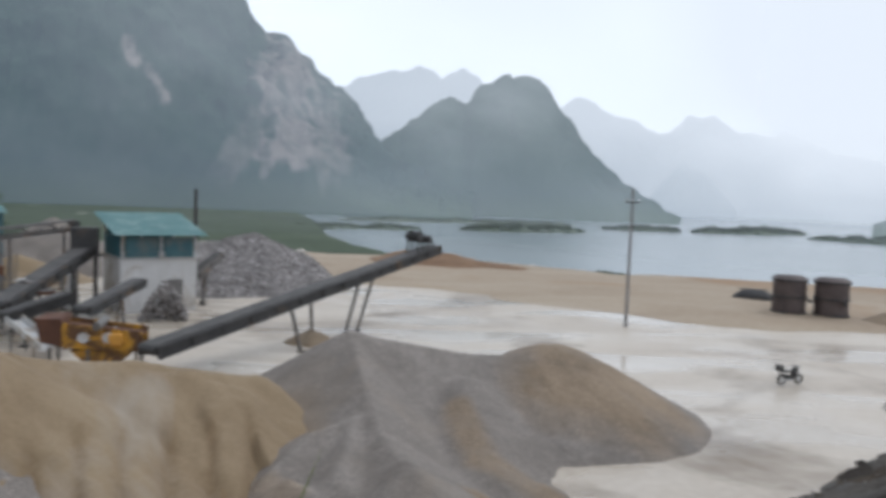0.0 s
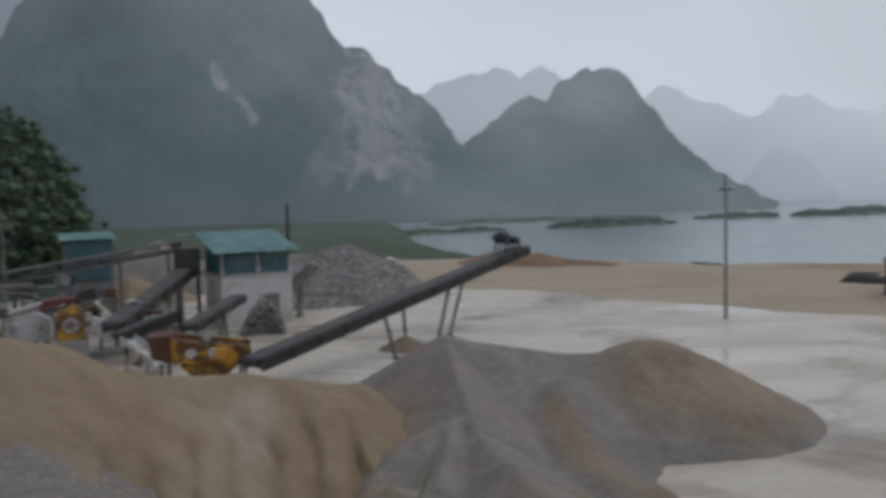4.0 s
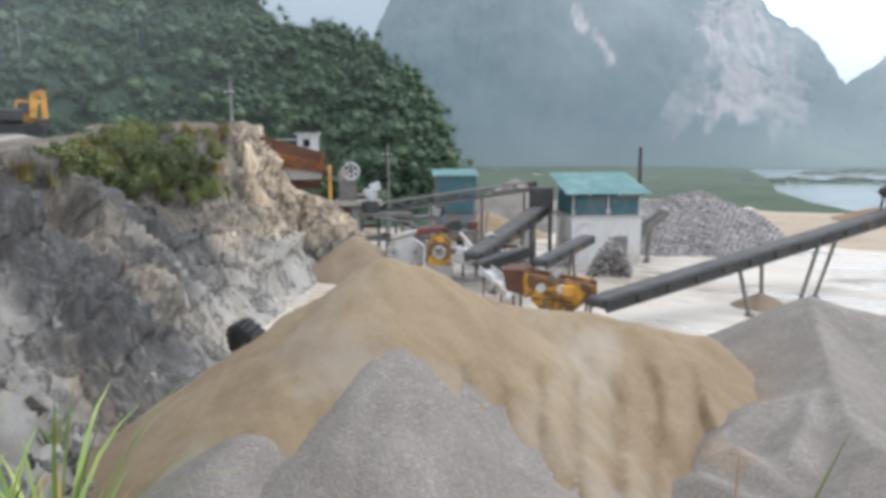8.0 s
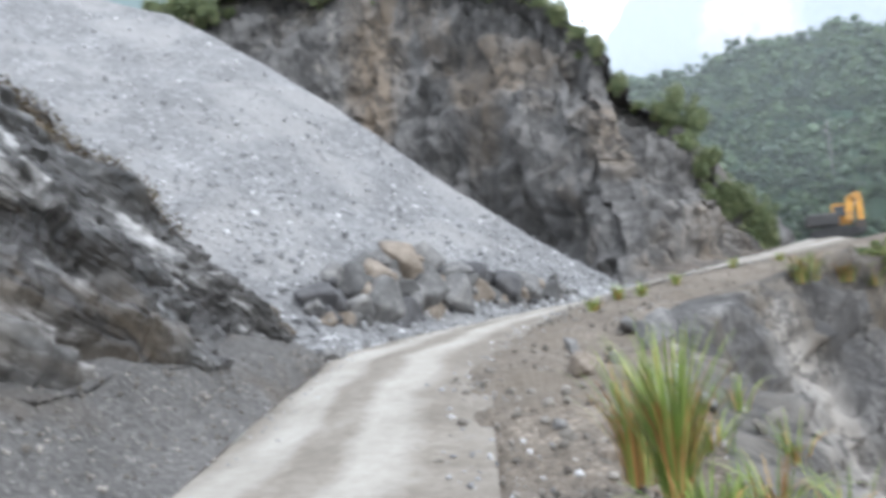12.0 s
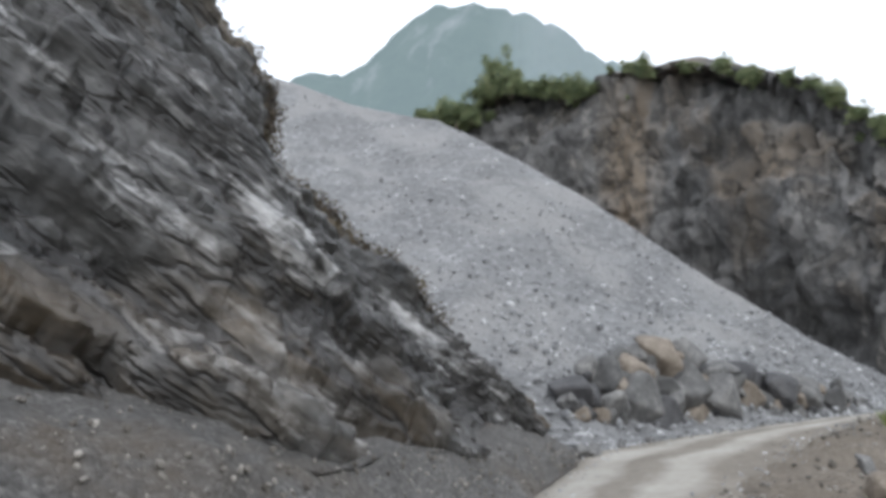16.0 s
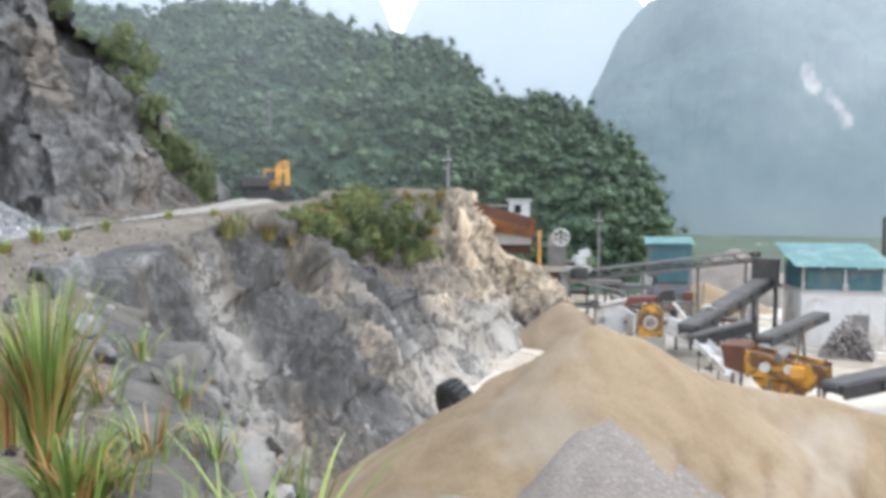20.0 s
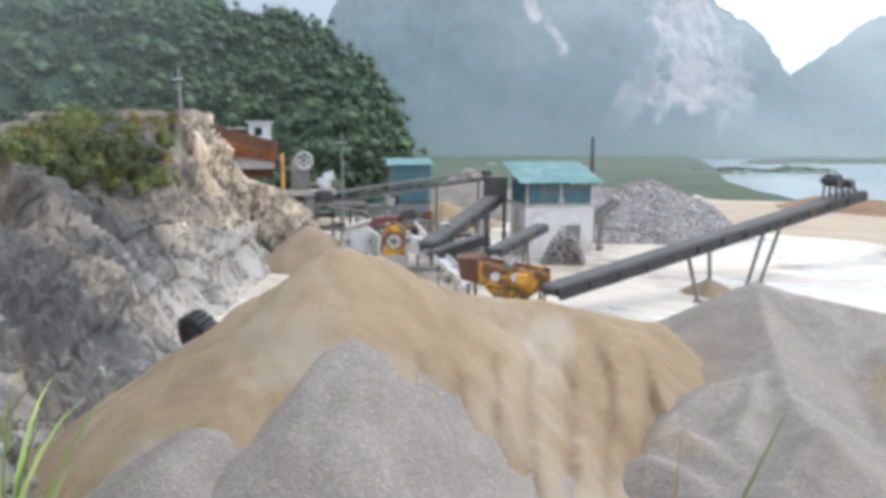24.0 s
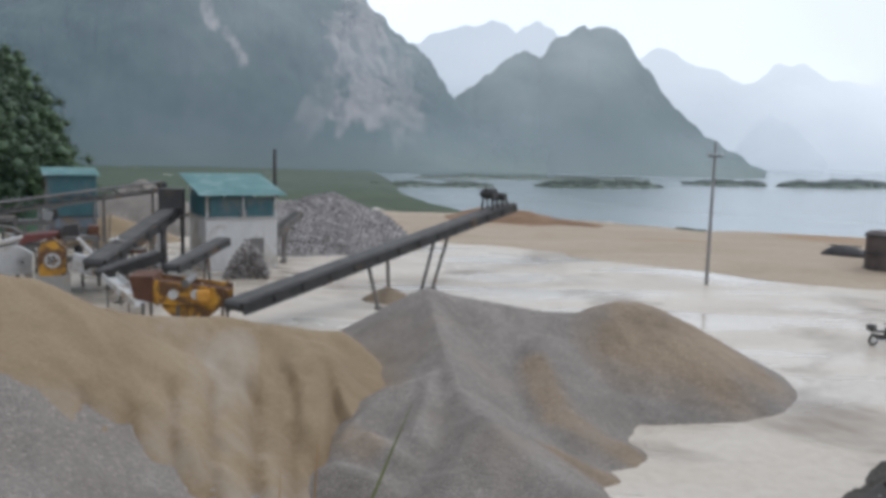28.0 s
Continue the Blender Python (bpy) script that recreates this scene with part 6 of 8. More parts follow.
def vibrating_screen():
    root = thing("vibrating_screen", pose(*at(24.6, 33.6, 0), 0, 0, 14), "rusty yellow vibrating screen on steel legs by a conveyor", "machine")
    for y in (-0.75, 0.75):
        bm = bmesh.new()
        prism(bm, [(-1.2, 2.15), (1.85, 1.75), (1.85, 0.95), (-1.2, 1.15)], "y", y - 0.04, y + 0.04)
        for i in range(5):
            x = -1.0 + i * 0.65
            box(bm, (x, y + (-0.07 if y < 0 else 0.07), 1.55 - 0.03 * i), (0.1, 0.09, 0.95 - 0.03 * i))
        side = part("side_plate", bm, YELLOW, root, "yellow painted ribbed side plate")
        for x in (-0.35, 0.55):
            bm = bmesh.new()
            rod(bm, (x, y - 0.2, 1.55), (x, y + 0.2, 1.55), 0.2, 14)
            part("bearing", bm, PALEMETAL, side, "pale round bearing cap")
    bm = bmesh.new()
    box(bm, (0.3, 0, 1.75), (3.0, 1.4, 0.05), (0, 7.5, 0))
    part("screen_deck", bm, DARKRUST, root)
    bm = bmesh.new()
    box(bm, (0.3, 0, 1.2), (3.0, 1.4, 0.05), (0, 5, 0))
    part("lower_deck", bm, DARKRUST, root)
    bm = bmesh.new()
    prism(bm, [(-2.1, 2.3), (-1.15, 2.3), (-1.15, 1.2), (-1.9, 1.35)], "y", -0.85, 0.85)
    part("feed_box", bm, DARKRUST, root, "dark rusty feed box")
    bm = bmesh.new()
    rod(bm, (0.15, -0.95, 2.0), (0.15, 0.95, 2.0), 0.17, 14)
    part("shaft", bm, STEEL, root)
    bm = bmesh.new()
    box(bm, (0.85, -0.9, 1.5), (0.5, 0.35, 0.45), bevel=0.04)
    part("motor", bm, ORANGE, root)
    for x in (-1.6, -0.2, 1.6):
        for y in (-0.7, 0.7):
            bm = bmesh.new()
            box(bm, (x, y, 0.55), (0.12, 0.12, 1.2))
            part("leg", bm, STEEL, root)
    bm = bmesh.new()
    prism(bm, [(-0.9, 1.0), (1.5, 0.95), (0.9, 0.4), (-0.3, 0.4)], "y", -0.6, 0.6)
    part("under_hopper", bm, YELLOW, root)


vibrating_screen()


def spoked_wheel(root, name, c, axis, r, width, mat, spokes=6):
    axis = Vector(axis).normalized()
    bm = bmesh.new()
    ring(bm, c, axis, r, r * 0.78, width)
    wheel = part(name, bm, mat, root)
    q = axis.to_track_quat("Z", "Y").to_matrix()
    for i in range(spokes):
        a = 2 * math.pi * i / spokes
        d = q @ Vector((math.cos(a), math.sin(a), 0))
        bm = bmesh.new()
        beam(bm, Vector(c) + d * r * 0.15, Vector(c) + d * r * 0.8, r * 0.16, width * 0.5, up=axis)
        part("spoke", bm, mat, wheel)
    bm = bmesh.new()
    rod(bm, Vector(c) - axis * width * 0.7, Vector(c) + axis * width * 0.7, r * 0.2, 14)
    part("hub", bm, DARKSTEEL, wheel)
    return wheel


def jaw_crusher():
    base = at(39.8, 50, 0)
    root = thing("jaw_crusher", pose(*base, 0, 0, 40), "jaw crusher with a white spoked flywheel on a concrete stand", "crusher")
    bm = bmesh.new()
    box(bm, (0.5, 0.4, 4.1), (3.0, 2.2, 0.35), bevel=0.03)
    part("platform", bm, CONCRETE, root, "pale stained concrete slab")
    bm = bmesh.new()
    box(bm, (0.35, 0.2, 2.0), (0.6, 0.7, 4.0))
    part("column", bm, WHITEWASH, root, "whitewashed concrete column")
    bm = bmesh.new()
    box(bm, (-0.7, 1.2, 2.0), (0.5, 0.6, 4.0))
    part("column", bm, CONCRETE, root)
    bm = bmesh.new()
    prism(bm, [(-0.6, 4.3), (1.0, 4.3), (1.2, 5.2), (0.9, 6.0), (-0.2, 6.3), (-0.65, 5.6)], "x", -0.8, 0.35)
    part("body", bm, STEEL, root, "dusty brown-grey crusher body")
    bm = bmesh.new()
    prism(bm, [(-0.75, 4.2), (-0.3, 4.2), (-0.2, 6.4), (-0.55, 6.6), (-0.8, 6.1)], "x", -1.45, -1.25)
    part("side_plate", bm, ORANGE, root, "worn orange-yellow side plate")
    spoked_wheel(root, "flywheel", (0.0, -0.75, 6.2), (0.05, 1, 0), 0.58, 0.18, PALEMETAL, 6)
    bm = bmesh.new()
    box(bm, (1.3, 0.2, 4.65), (0.7, 0.6, 0.7), bevel=0.05)
    rod(bm, (1.0, -0.4, 4.8), (1.0, 0.5, 4.8), 0.25, 14)
    part("motor", bm, PALEMETAL, root)
    for x in (0.9, 1.9):
        bm = bmesh.new()
        rod(bm, (x, -0.65, 4.2), (x, -0.65, 5.1), 0.03, 6)
        part("rail_post", bm, STEEL, root)
    bm = bmesh.new()
    prism(bm, [(-0.5, 4.0), (0.9, 4.0), (0.2, 2.2), (-0.5, 2.2)], "x", -0.8, -0.1)
    part("discharge_chute", bm, DARKRUST, root)


jaw_crusher()


def feed_hopper():
    root = thing("feed_hopper", pose(*at(44.3, 51.5, 5.2), 0, 0, 44), "rust-red steel feed hopper with ribs above the crusher", "hopper")
    bm = bmesh.new()
    prism(bm, [(-2.9, 3.6), (2.2, 2.2), (2.2, 1.5), (-2.7, 2.7)], "y", -0.35, -0.2)
    part("upper_plate", bm, DARKRUST, root, "dark brown rusty sloping plate")
    bm = bmesh.new()
    prism(bm, [(-1.5, 2.45), (2.25, 1.5), (2.25, 0.9), (-1.4, 1.35)], "y", -0.45, -0.3)
    part("front_plate", bm, RUST, root, "orange-rust plate")
    for i in range(8):
        x = -1.3 + i * 0.48
        bm = bmesh.new()
        box(bm, (x, -0.52, 1.75 - 0.06 * i), (0.08, 0.14, 0.95))
        part("rib", bm, RUST, root)
    bm = bmesh.new()
    box(bm, (0.3, -0.2, 0.85), (3.6, 0.2, 0.85))
    part("middle_beam", bm, CONCRETE, root, "dusty grey beam")
    bm = bmesh.new()
    box(bm, (0.3, 0.2, 0.2), (3.5, 0.5, 0.75))
    part("lower_box", bm, DARKRUST, root)
    for y in (1.8,):
        bm = bmesh.new()
        prism(bm, [(-2.9, 3.6), (2.2, 2.2), (2.2, 0.3), (-1.5, 0.3)], "y", y - 0.06, y + 0.06)
        part("back_plate", bm, DARKRUST, root)
    bm = bmesh.new()
    box(bm, (2.25, 0.75, 1.2), (0.12, 2.2, 1.9))
    part("end_plate", bm, RUST, root)
    bm = bmesh.new()
    box(bm, (0.2, 0.8, 0.35), (3.8, 1.9, 0.1), (0, 8, 0))
    part("hopper_floor", bm, DARKRUST, root)
    for x in (-1.2, 0.3, 1.9):
        bm = bmesh.new()
        box(bm, (x, 0.3, -2.6), (0.25, 0.25, 5.6))
        part("leg", bm, STEEL, root)


feed_hopper()


def control_cabin():
    root = thing("control_cabin", pose(*at(42.9, 55.5, 7.4), 0, 0, 42), "small white cabin with a flat pale roof", "cabin")
    bm = bmesh.new()
    box(bm, (0, 0, 0.6), (1.5, 1.4, 1.3))
    wall = part("wall", bm, WHITEWASH, root)
    bm = bmesh.new()
    box(bm, (0, 0, 1.32), (1.9, 1.8, 0.1))
    part("roof", bm, PALEMETAL, root)
    bm = bmesh.new()
    box(bm, (-0.1, -0.71, 0.65), (0.5, 0.05, 0.55))
    part("window", bm, GLASS, wall, "dark window")
    for x in (-0.6, 0.6):
        bm = bmesh.new()
        box(bm, (x, 0, -3.4), (0.2, 0.2, 6.9))
        part("leg", bm, STEEL, root)
    bm = bmesh.new()
    box(bm, (-1.6, 0.3, 0.9), (1.5, 1.2, 0.08))
    part("canopy", bm, PALEMETAL, root)


control_cabin()


def cone_crusher():
    root = thing("cone_crusher", pose(*at(35.7, 45, 0), 0, 0, 35), "pale dusty crusher with two white belt wheels", "crusher")
    bm = bmesh.new()
    prism(bm, [(-1.1, 0.9), (1.0, 0.9), (1.05, 1.9), (0.4, 2.35), (-0.7, 2.2), (-1.1, 1.7)], "y", -0.6, 0.6)
    part("body", bm, PALEMETAL, root, "pale dusty machine body")
    for x in (-0.75, 0.55):
        spoked_wheel(root, "belt_wheel", (x, -0.72, 1.55), (0, 1, 0), 0.36, 0.14, PALEMETAL, 5)
    bm = bmesh.new()
    rod(bm, (-0.9, -0.2, 2.35), (0.6, -0.2, 2.75), 0.14, 12)
    part("feed_pipe", bm, PALEMETAL, root)
    bm = bmesh.new()
    rod(bm, (-0.7, 0.25, 2.3), (0.7, 0.25, 2.6), 0.14, 12)
    part("feed_pipe", bm, PALEMETAL, root)
    for x in (-0.8, 0.8):
        bm = bmesh.new()
        box(bm, (x, 0, 0.45), (0.4, 1.2, 1.0))
        part("foundation", bm, CONCRETE, root)


cone_crusher()


def yellow_crusher():
    root = thing("impact_crusher", pose(*at(33.2, 43.5, 0), 0, 0, 33), "yellow crusher with a pale wheel under a dark red guard", "crusher")
    bm = bmesh.new()
    prism(bm, [(-0.6, 0.9), (0.6, 0.9), (0.65, 2.3), (0.2, 2.75), (-0.5, 2.6), (-0.7, 1.8)], "y", -0.55, 0.55)
    part("body", bm, YELLOW, root)
    spoked_wheel(root, "belt_wheel", (0.0, -0.68, 1.75), (0, 1, 0), 0.36, 0.14, PALEMETAL, 5)
    bm = bmesh.new()
    prism(bm, [(-1.5, 2.55), (0.2, 2.95), (0.3, 3.15), (-1.2, 3.05)], "y", -0.4, 0.5)
    part("guard", bm, DARKRED, root, "dark red metal guard")
    bm = bmesh.new()
    box(bm, (1.5, 0, 1.4), (1.3, 0.9, 0.9), (0, 18, 0), 0.06)
    part("feeder", bm, PALEMETAL, root, "pale dented feeder box")
    bm = bmesh.new()
    box(bm, (0, 0, 0.45), (1.6, 1.3, 1.0))
    part("foundation", bm, CONCRETE, root)


yellow_crusher()


def steel_frame(az, d, w, h, deep, seed, label):
    """An open gantry of dusty steel with pipes, as stands round the crushers."""
    rng = random.Random(seed)
    root = thing("gantry", pose(*at(az, d, 0), 0, 0, az), label, "gantry")
    for x in (-w / 2, 0, w / 2):
        for y in (-deep / 2, deep / 2):
            bm = bmesh.new()
            box(bm, (x, y, h / 2), (0.14, 0.14, h))
            part("post", bm, STEEL, root)
    for z in (h * 0.55, h):
        for y in (-deep / 2, deep / 2):
            bm = bmesh.new()
            box(bm, (0, y, z), (w + 0.3, 0.12, 0.16))
            part("beam", bm, rng.choice((STEEL, DARKSTEEL, DARKRUST)), root)
        bm = bmesh.new()
        box(bm, (0, 0, z + 0.1), (w, deep, 0.05))
        part("walkway", bm, STEEL, root)
    for i in range(5):
        x = rng.uniform(-w / 2, w / 2)
        bm = bmesh.new()
        box(bm, (x, rng.uniform(-0.3, 0.3), h * rng.choice((0.72, 1.15))), (rng.uniform(0.35, 0.8), 0.6, rng.uniform(0.35, 0.8)), (0, rng.uniform(-20, 20), 0), 0.04)
        part("machine_box", bm, rng.choice((DARKSTEEL, PALEMETAL, DARKRUST, STEEL)), root)
    return root


steel_frame(37.2, 49, 3.2, 3.4, 1.6, 1, "dusty steel gantry with machine boxes and walkway")
steel_frame(34.8, 51, 3.0, 3.0, 1.6, 2, "dark steel gantry with pipes behind crushers")
steel_frame(28.6, 44, 1.8, 2.0, 1.2, 3, "low steel frame under the transfer conveyor")


def pipe_run(points, r, mat, label):
    root = thing("pipe", Matrix.Translation(points[0]), label, "pipe")
    o = Vector(points[0])
    for p, q in zip(points, points[1:]):
        bm = bmesh.new()
        rod(bm, Vector(p) - o, Vector(q) - o, r, 8)
        part("pipe_length", bm, mat, root)
    low = Vector(points[-1]) - o
    bm = bmesh.new()
    rod(bm, low, (low.x, low.y, -points[0][2]), r * 0.8, 8)
    part("stand", bm, STEEL, root)


pipe_run([P(38.0, -5.0, 47), P(35.5, -5.4, 46), P(33.6, -6.6, 45)], 0.09, STEEL, "bent dusty steel pipe between crushers")
pipe_run([P(37.6, -6.2, 46), P(34.2, -6.9, 46)], 0.07, DARKSTEEL, "dark steel pipe beside the gantry")
pipe_run([P(31.6, -6.2, 44), P(30.6, -7.4, 43), P(29.4, -7.6, 43)], 0.1, PALEMETAL, "pale bent pipe over the feeder")
steel_frame(31.4, 45.5, 1.6, 2.6, 1.2, 4, "dark steel frame beside the feed conveyor")
steel_frame(39.0, 52, 2.2, 4.4, 1.6, 5, "tall dusty gantry behind the jaw crusher")
for az, d, high in ((36.4, 47, 3.6), (33.9, 47, 3.4), (30.0, 47, 3.8), (27.6, 46, 2.9)):
    p = at(az, d, 0)
    root = thing("ladder", pose(*p, 8, 0, az + 20), "narrow steel ladder leaning on the plant", "ladder", "ladders on the plant")
    for x in (-0.2, 0.2):
        bm = bmesh.new()
        rod(bm, (x, 0, 0), (x, 0, high), 0.03, 6)
        part("rail", bm, STEEL, root)
    for k in range(int(high / 0.3)):
        bm = bmesh.new()
        rod(bm, (-0.2, 0, 0.25 + 0.3 * k), (0.2, 0, 0.25 + 0.3 * k), 0.02, 6)
        part("rung", bm, STEEL, root)


def utility_pole(m, h, r, mat, label, arms=True):
    root = thing("utility_pole", m, label, "pole")
    bm = bmesh.new()
    rod(bm, (0, 0, -0.3), (0, 0, h), r, 14, r * 0.62)
    part("shaft", bm, mat, root)
    if arms:
        bm = bmesh.new()
        box(bm, (0, -0.12, h - 0.9), (0.9, 0.09, 0.09))
        arm = part("cross_arm", bm, DARKSTEEL, root)
        for x in (-0.38, 0, 0.38):
            bm = bmesh.new()
            rod(bm, (x, -0.12, h - 0.87), (x, -0.12, h - 0.68), 0.045, 8)
            part("insulator", bm, PALEMETAL, arm)
    return root


utility_pole(pose(11.6, 47.5, 0), 8.75, 0.115, POLEGREY, "tall grey concrete pole in the flooded yard")
utility_pole(pose(*at(18.35, 68, 0)), 7.7, 0.22, DARKSTEEL, "dark plain pole behind the stone heap", False)
utility_pole(pose(*at(48.3, 53.5, 8.8)), 3.4, 0.12, POLEGREY, "thin grey pole on the rock ledge")
utility_pole(pose(*at(37.0, 60, 0)), 8.0, 0.09, POLEGREY, "thin pole in front of the wooded hill")


def tank(az, d):
    root = thing("steel_tank", pose(*at(az, d, 0.3), 0, 0, az), "weathered dark brown upright steel tank on the sand", "tank", "tanks on the beach")
    bm = bmesh.new()
    rod(bm, (0, 0, 0), (0, 0, 2.45), 1.15, 28)
    part("shell", bm, TANKBROWN, root, smooth=False)
    for z in (0.06, 1.2, 2.4):
        bm = bmesh.new()
        ring(bm, (0, 0, z), (0, 0, 1), 1.24, 1.12, 0.14)
        part("hoop", bm, DARKSTEEL, root)
    bm = bmesh.new()
    bmesh.ops.create_cone(bm, cap_ends=True, segments=28, radius1=1.3, radius2=0.9, depth=0.25, matrix=Matrix.Translation((0, 0, 2.6)))
    part("lid", bm, TANKBROWN, root)
    bm = bmesh.new()
    rod(bm, (1.2, -0.5, 1.0), (1.55, -0.6, 1.0), 0.12, 10)
    part("pipe_stub", bm, DARKSTEEL, root)
    return root


first = tank(-24.65, 61)
copy_thing(first, pose(*at(-27.25, 61.5, 0.3), 0, 0, -60))


def upturned_boat():
    root = thing("upturned_boat", pose(*at(-22.4, 67, 0.45), 0, 0, -20), "dark low upturned boat beside the tanks", "boat")
    bm = bmesh.new()
    n = 12
    rows = []
    for i in range(n + 1):
        t = i / n * 2 - 1
        w, h = 0.75 * (1 - t * t) ** 0.6 + 0.05, 0.75 * (1 - abs(t) ** 3) + 0.05
        rows.append([bm.verts.new((t * 1.7, w * math.cos(a), h * math.sin(a))) for a in [math.pi * k / 8 for k in range(9)]])
    for a, b in zip(rows, rows[1:]):
        for k in range(8):
            bm.faces.new((a[k], b[k], b[k + 1], a[k + 1]))
    part("hull", bm, DARKSTEEL, root)
    bm = bmesh.new()
    box(bm, (0, 0, 0.78), (2.4, 0.08, 0.08))
    part("keel", bm, TANKBROWN, root)


upturned_boat()


def motorbike():
    root = thing("motorbike", pose(15.4, 33.1, 0.02, 0, 0, 22) @ Matrix.Diagonal((0.82, 0.82, 0.82, 1)), "small dark motorbike parked on wet mud", "motorbike")
    for x in (-0.6, 0.6):
        bm = bmesh.new()
        ring(bm, (x, 0, 0.28), (0, 1, 0), 0.28, 0.2, 0.09, 20)
        tyre = part("wheel", bm, RUBBER, root)
        bm = bmesh.new()
        ring(bm, (x, 0, 0.28), (0, 1, 0), 0.2, 0.17, 0.05, 20)
        rod(bm, (x, -0.07, 0.28), (x, 0.07, 0.28), 0.04, 8)
        for k in range(5):
            a = 2 * math.pi * k / 5
            beam(bm, (x, 0, 0.28), (x + 0.18 * math.cos(a), 0, 0.28 + 0.18 * math.sin(a)), 0.02, 0.02, up=(0, 1, 0))
        part("rim", bm, PALEMETAL, tyre)
    bm = bmesh.new()
    prism(bm, [(-0.75, 0.62), (-0.2, 0.55), (0.1, 0.42), (0.15, 0.3), (-0.25, 0.3), (-0.55, 0.45)], "y", -0.12, 0.12)
    part("body", bm, DARKSTEEL, root)
    bm = bmesh.new()
    box(bm, (-0.4, 0, 0.74), (0.75, 0.24, 0.12), (0, 4, 0), 0.04)
    part("seat", bm, RUBBER, root, "black seat")
    bm = bmesh.new()
    prism(bm, [(0.2, 0.35), (0.32, 0.4), (0.45, 0.85), (0.32, 0.92), (0.2, 0.7)], "y", -0.16, 0.16)
    part("front_shield", bm, DARKSTEEL, root)
    bm = bmesh.new()
    rod(bm, (0.62, 0, 0.3), (0.38, 0, 0.95), 0.035, 8)
    part("fork", bm, PALEMETAL, root)
    bm = bmesh.new()
    rod(bm, (0.34, -0.32, 1.0), (0.34, 0.32, 1.0), 0.025, 8)
    part("handlebar", bm, DARKSTEEL, root)
    bm = bmesh.new()
    box(bm, (0.45, 0, 0.95), (0.12, 0.16, 0.14), (0, 0, 0), 0.03)
    part("headlight", bm, PALEMETAL, root)
    bm = bmesh.new()
    rod(bm, (-0.75, -0.14, 0.3), (0.0, -0.14, 0.26), 0.04, 8)
    part("exhaust", bm, PALEMETAL, root)
    bm = bmesh.new()
    box(bm, (-0.78, 0, 0.95), (0.34, 0.36, 0.3), (0, 0, 0), 0.04)
    part("carrier_box", bm, DARKSTEEL, root)


motorbike()


def excavator():
    root = thing("excavator", pose(*at(61.9, 50, 8.45), 0, 0, 65), "small orange excavator with dark body and folded arm on the road", "excavator")
    for y in (-0.75, 0.75):
        bm = bmesh.new()
        n = 10
        outline = [(-1.0 - 0.28 * math.sin(math.pi * i / n), 0.28 + 0.28 * math.cos(math.pi * i / n)) for i in range(n + 1)] + [(1.0 + 0.28 * math.sin(math.pi * i / n), 0.28 - 0.28 * math.cos(math.pi * i / n)) for i in range(n + 1)]
        prism(bm, outline, "y", y - 0.2, y + 0.2)
        part("track", bm, RUBBER, root, "black crawler track")
    bm = bmesh.new()
    box(bm, (0, 0, 0.62), (1.3, 1.2, 0.2))
    part("undercarriage", bm, DARKSTEEL, root)
    bm = bmesh.new()
    box(bm, (-0.55, 0, 1.1), (1.7, 1.7, 0.75), (0, 0, 0), 0.12)
    body = part("body", bm, DARKSTEEL, root, "dark engine housing")
    bm = bmesh.new()
    box(bm, (-1.35, 0, 1.05), (0.25, 1.72, 0.55), (0, 0, 0), 0.08)
    part("counterweight", bm, DARKSTEEL, body)
    bm = bmesh.new()
    prism(bm, [(-0.1, 0.75), (0.95, 0.75), (1.0, 1.4), (0.75, 2.0), (0.0, 2.0)], "y", 0.1, 0.8)
    cab = part("cab", bm, ORANGE, root, "orange operator cab")
    bm = bmesh.new()
    prism(bm, [(0.05, 1.25), (0.85, 1.25), (0.68, 1.85), (0.08, 1.85)], "y", 0.06, 0.84)
    part("window", bm, GLASS, cab)
    bm = bmesh.new()
    beam(bm, (0.8, -0.15, 0.95), (0.95, -0.15, 2.3), 0.3, 0.4, up=(1, 0, 0))
    beam(bm, (0.85, -0.15, 2.2), (1.4, -0.15, 2.45), 0.3, 0.36)
    part("boom", bm, ORANGE, root, "orange boom")
    bm = bmesh.new()
    beam(bm, (1.38, -0.15, 2.5), (1.42, -0.15, 0.95), 0.24, 0.32, up=(1, 0, 0))
    part("arm", bm, ORANGE, root, "orange arm")
    bm = bmesh.new()
    rod(bm, (0.95, -0.15, 1.7), (1.4, -0.15, 2.1), 0.06, 10)
    part("cylinder", bm, PALEMETAL, root)
    bm = bmesh.new()
    prism(bm, [(1.2, 0.95), (1.65, 0.9), (1.6, 0.3), (1.3, 0.1), (1.0, 0.4)], "y", -0.55, 0.25)
    part("bucket", bm, DARKSTEEL, root, "worn steel bucket")


excavator()


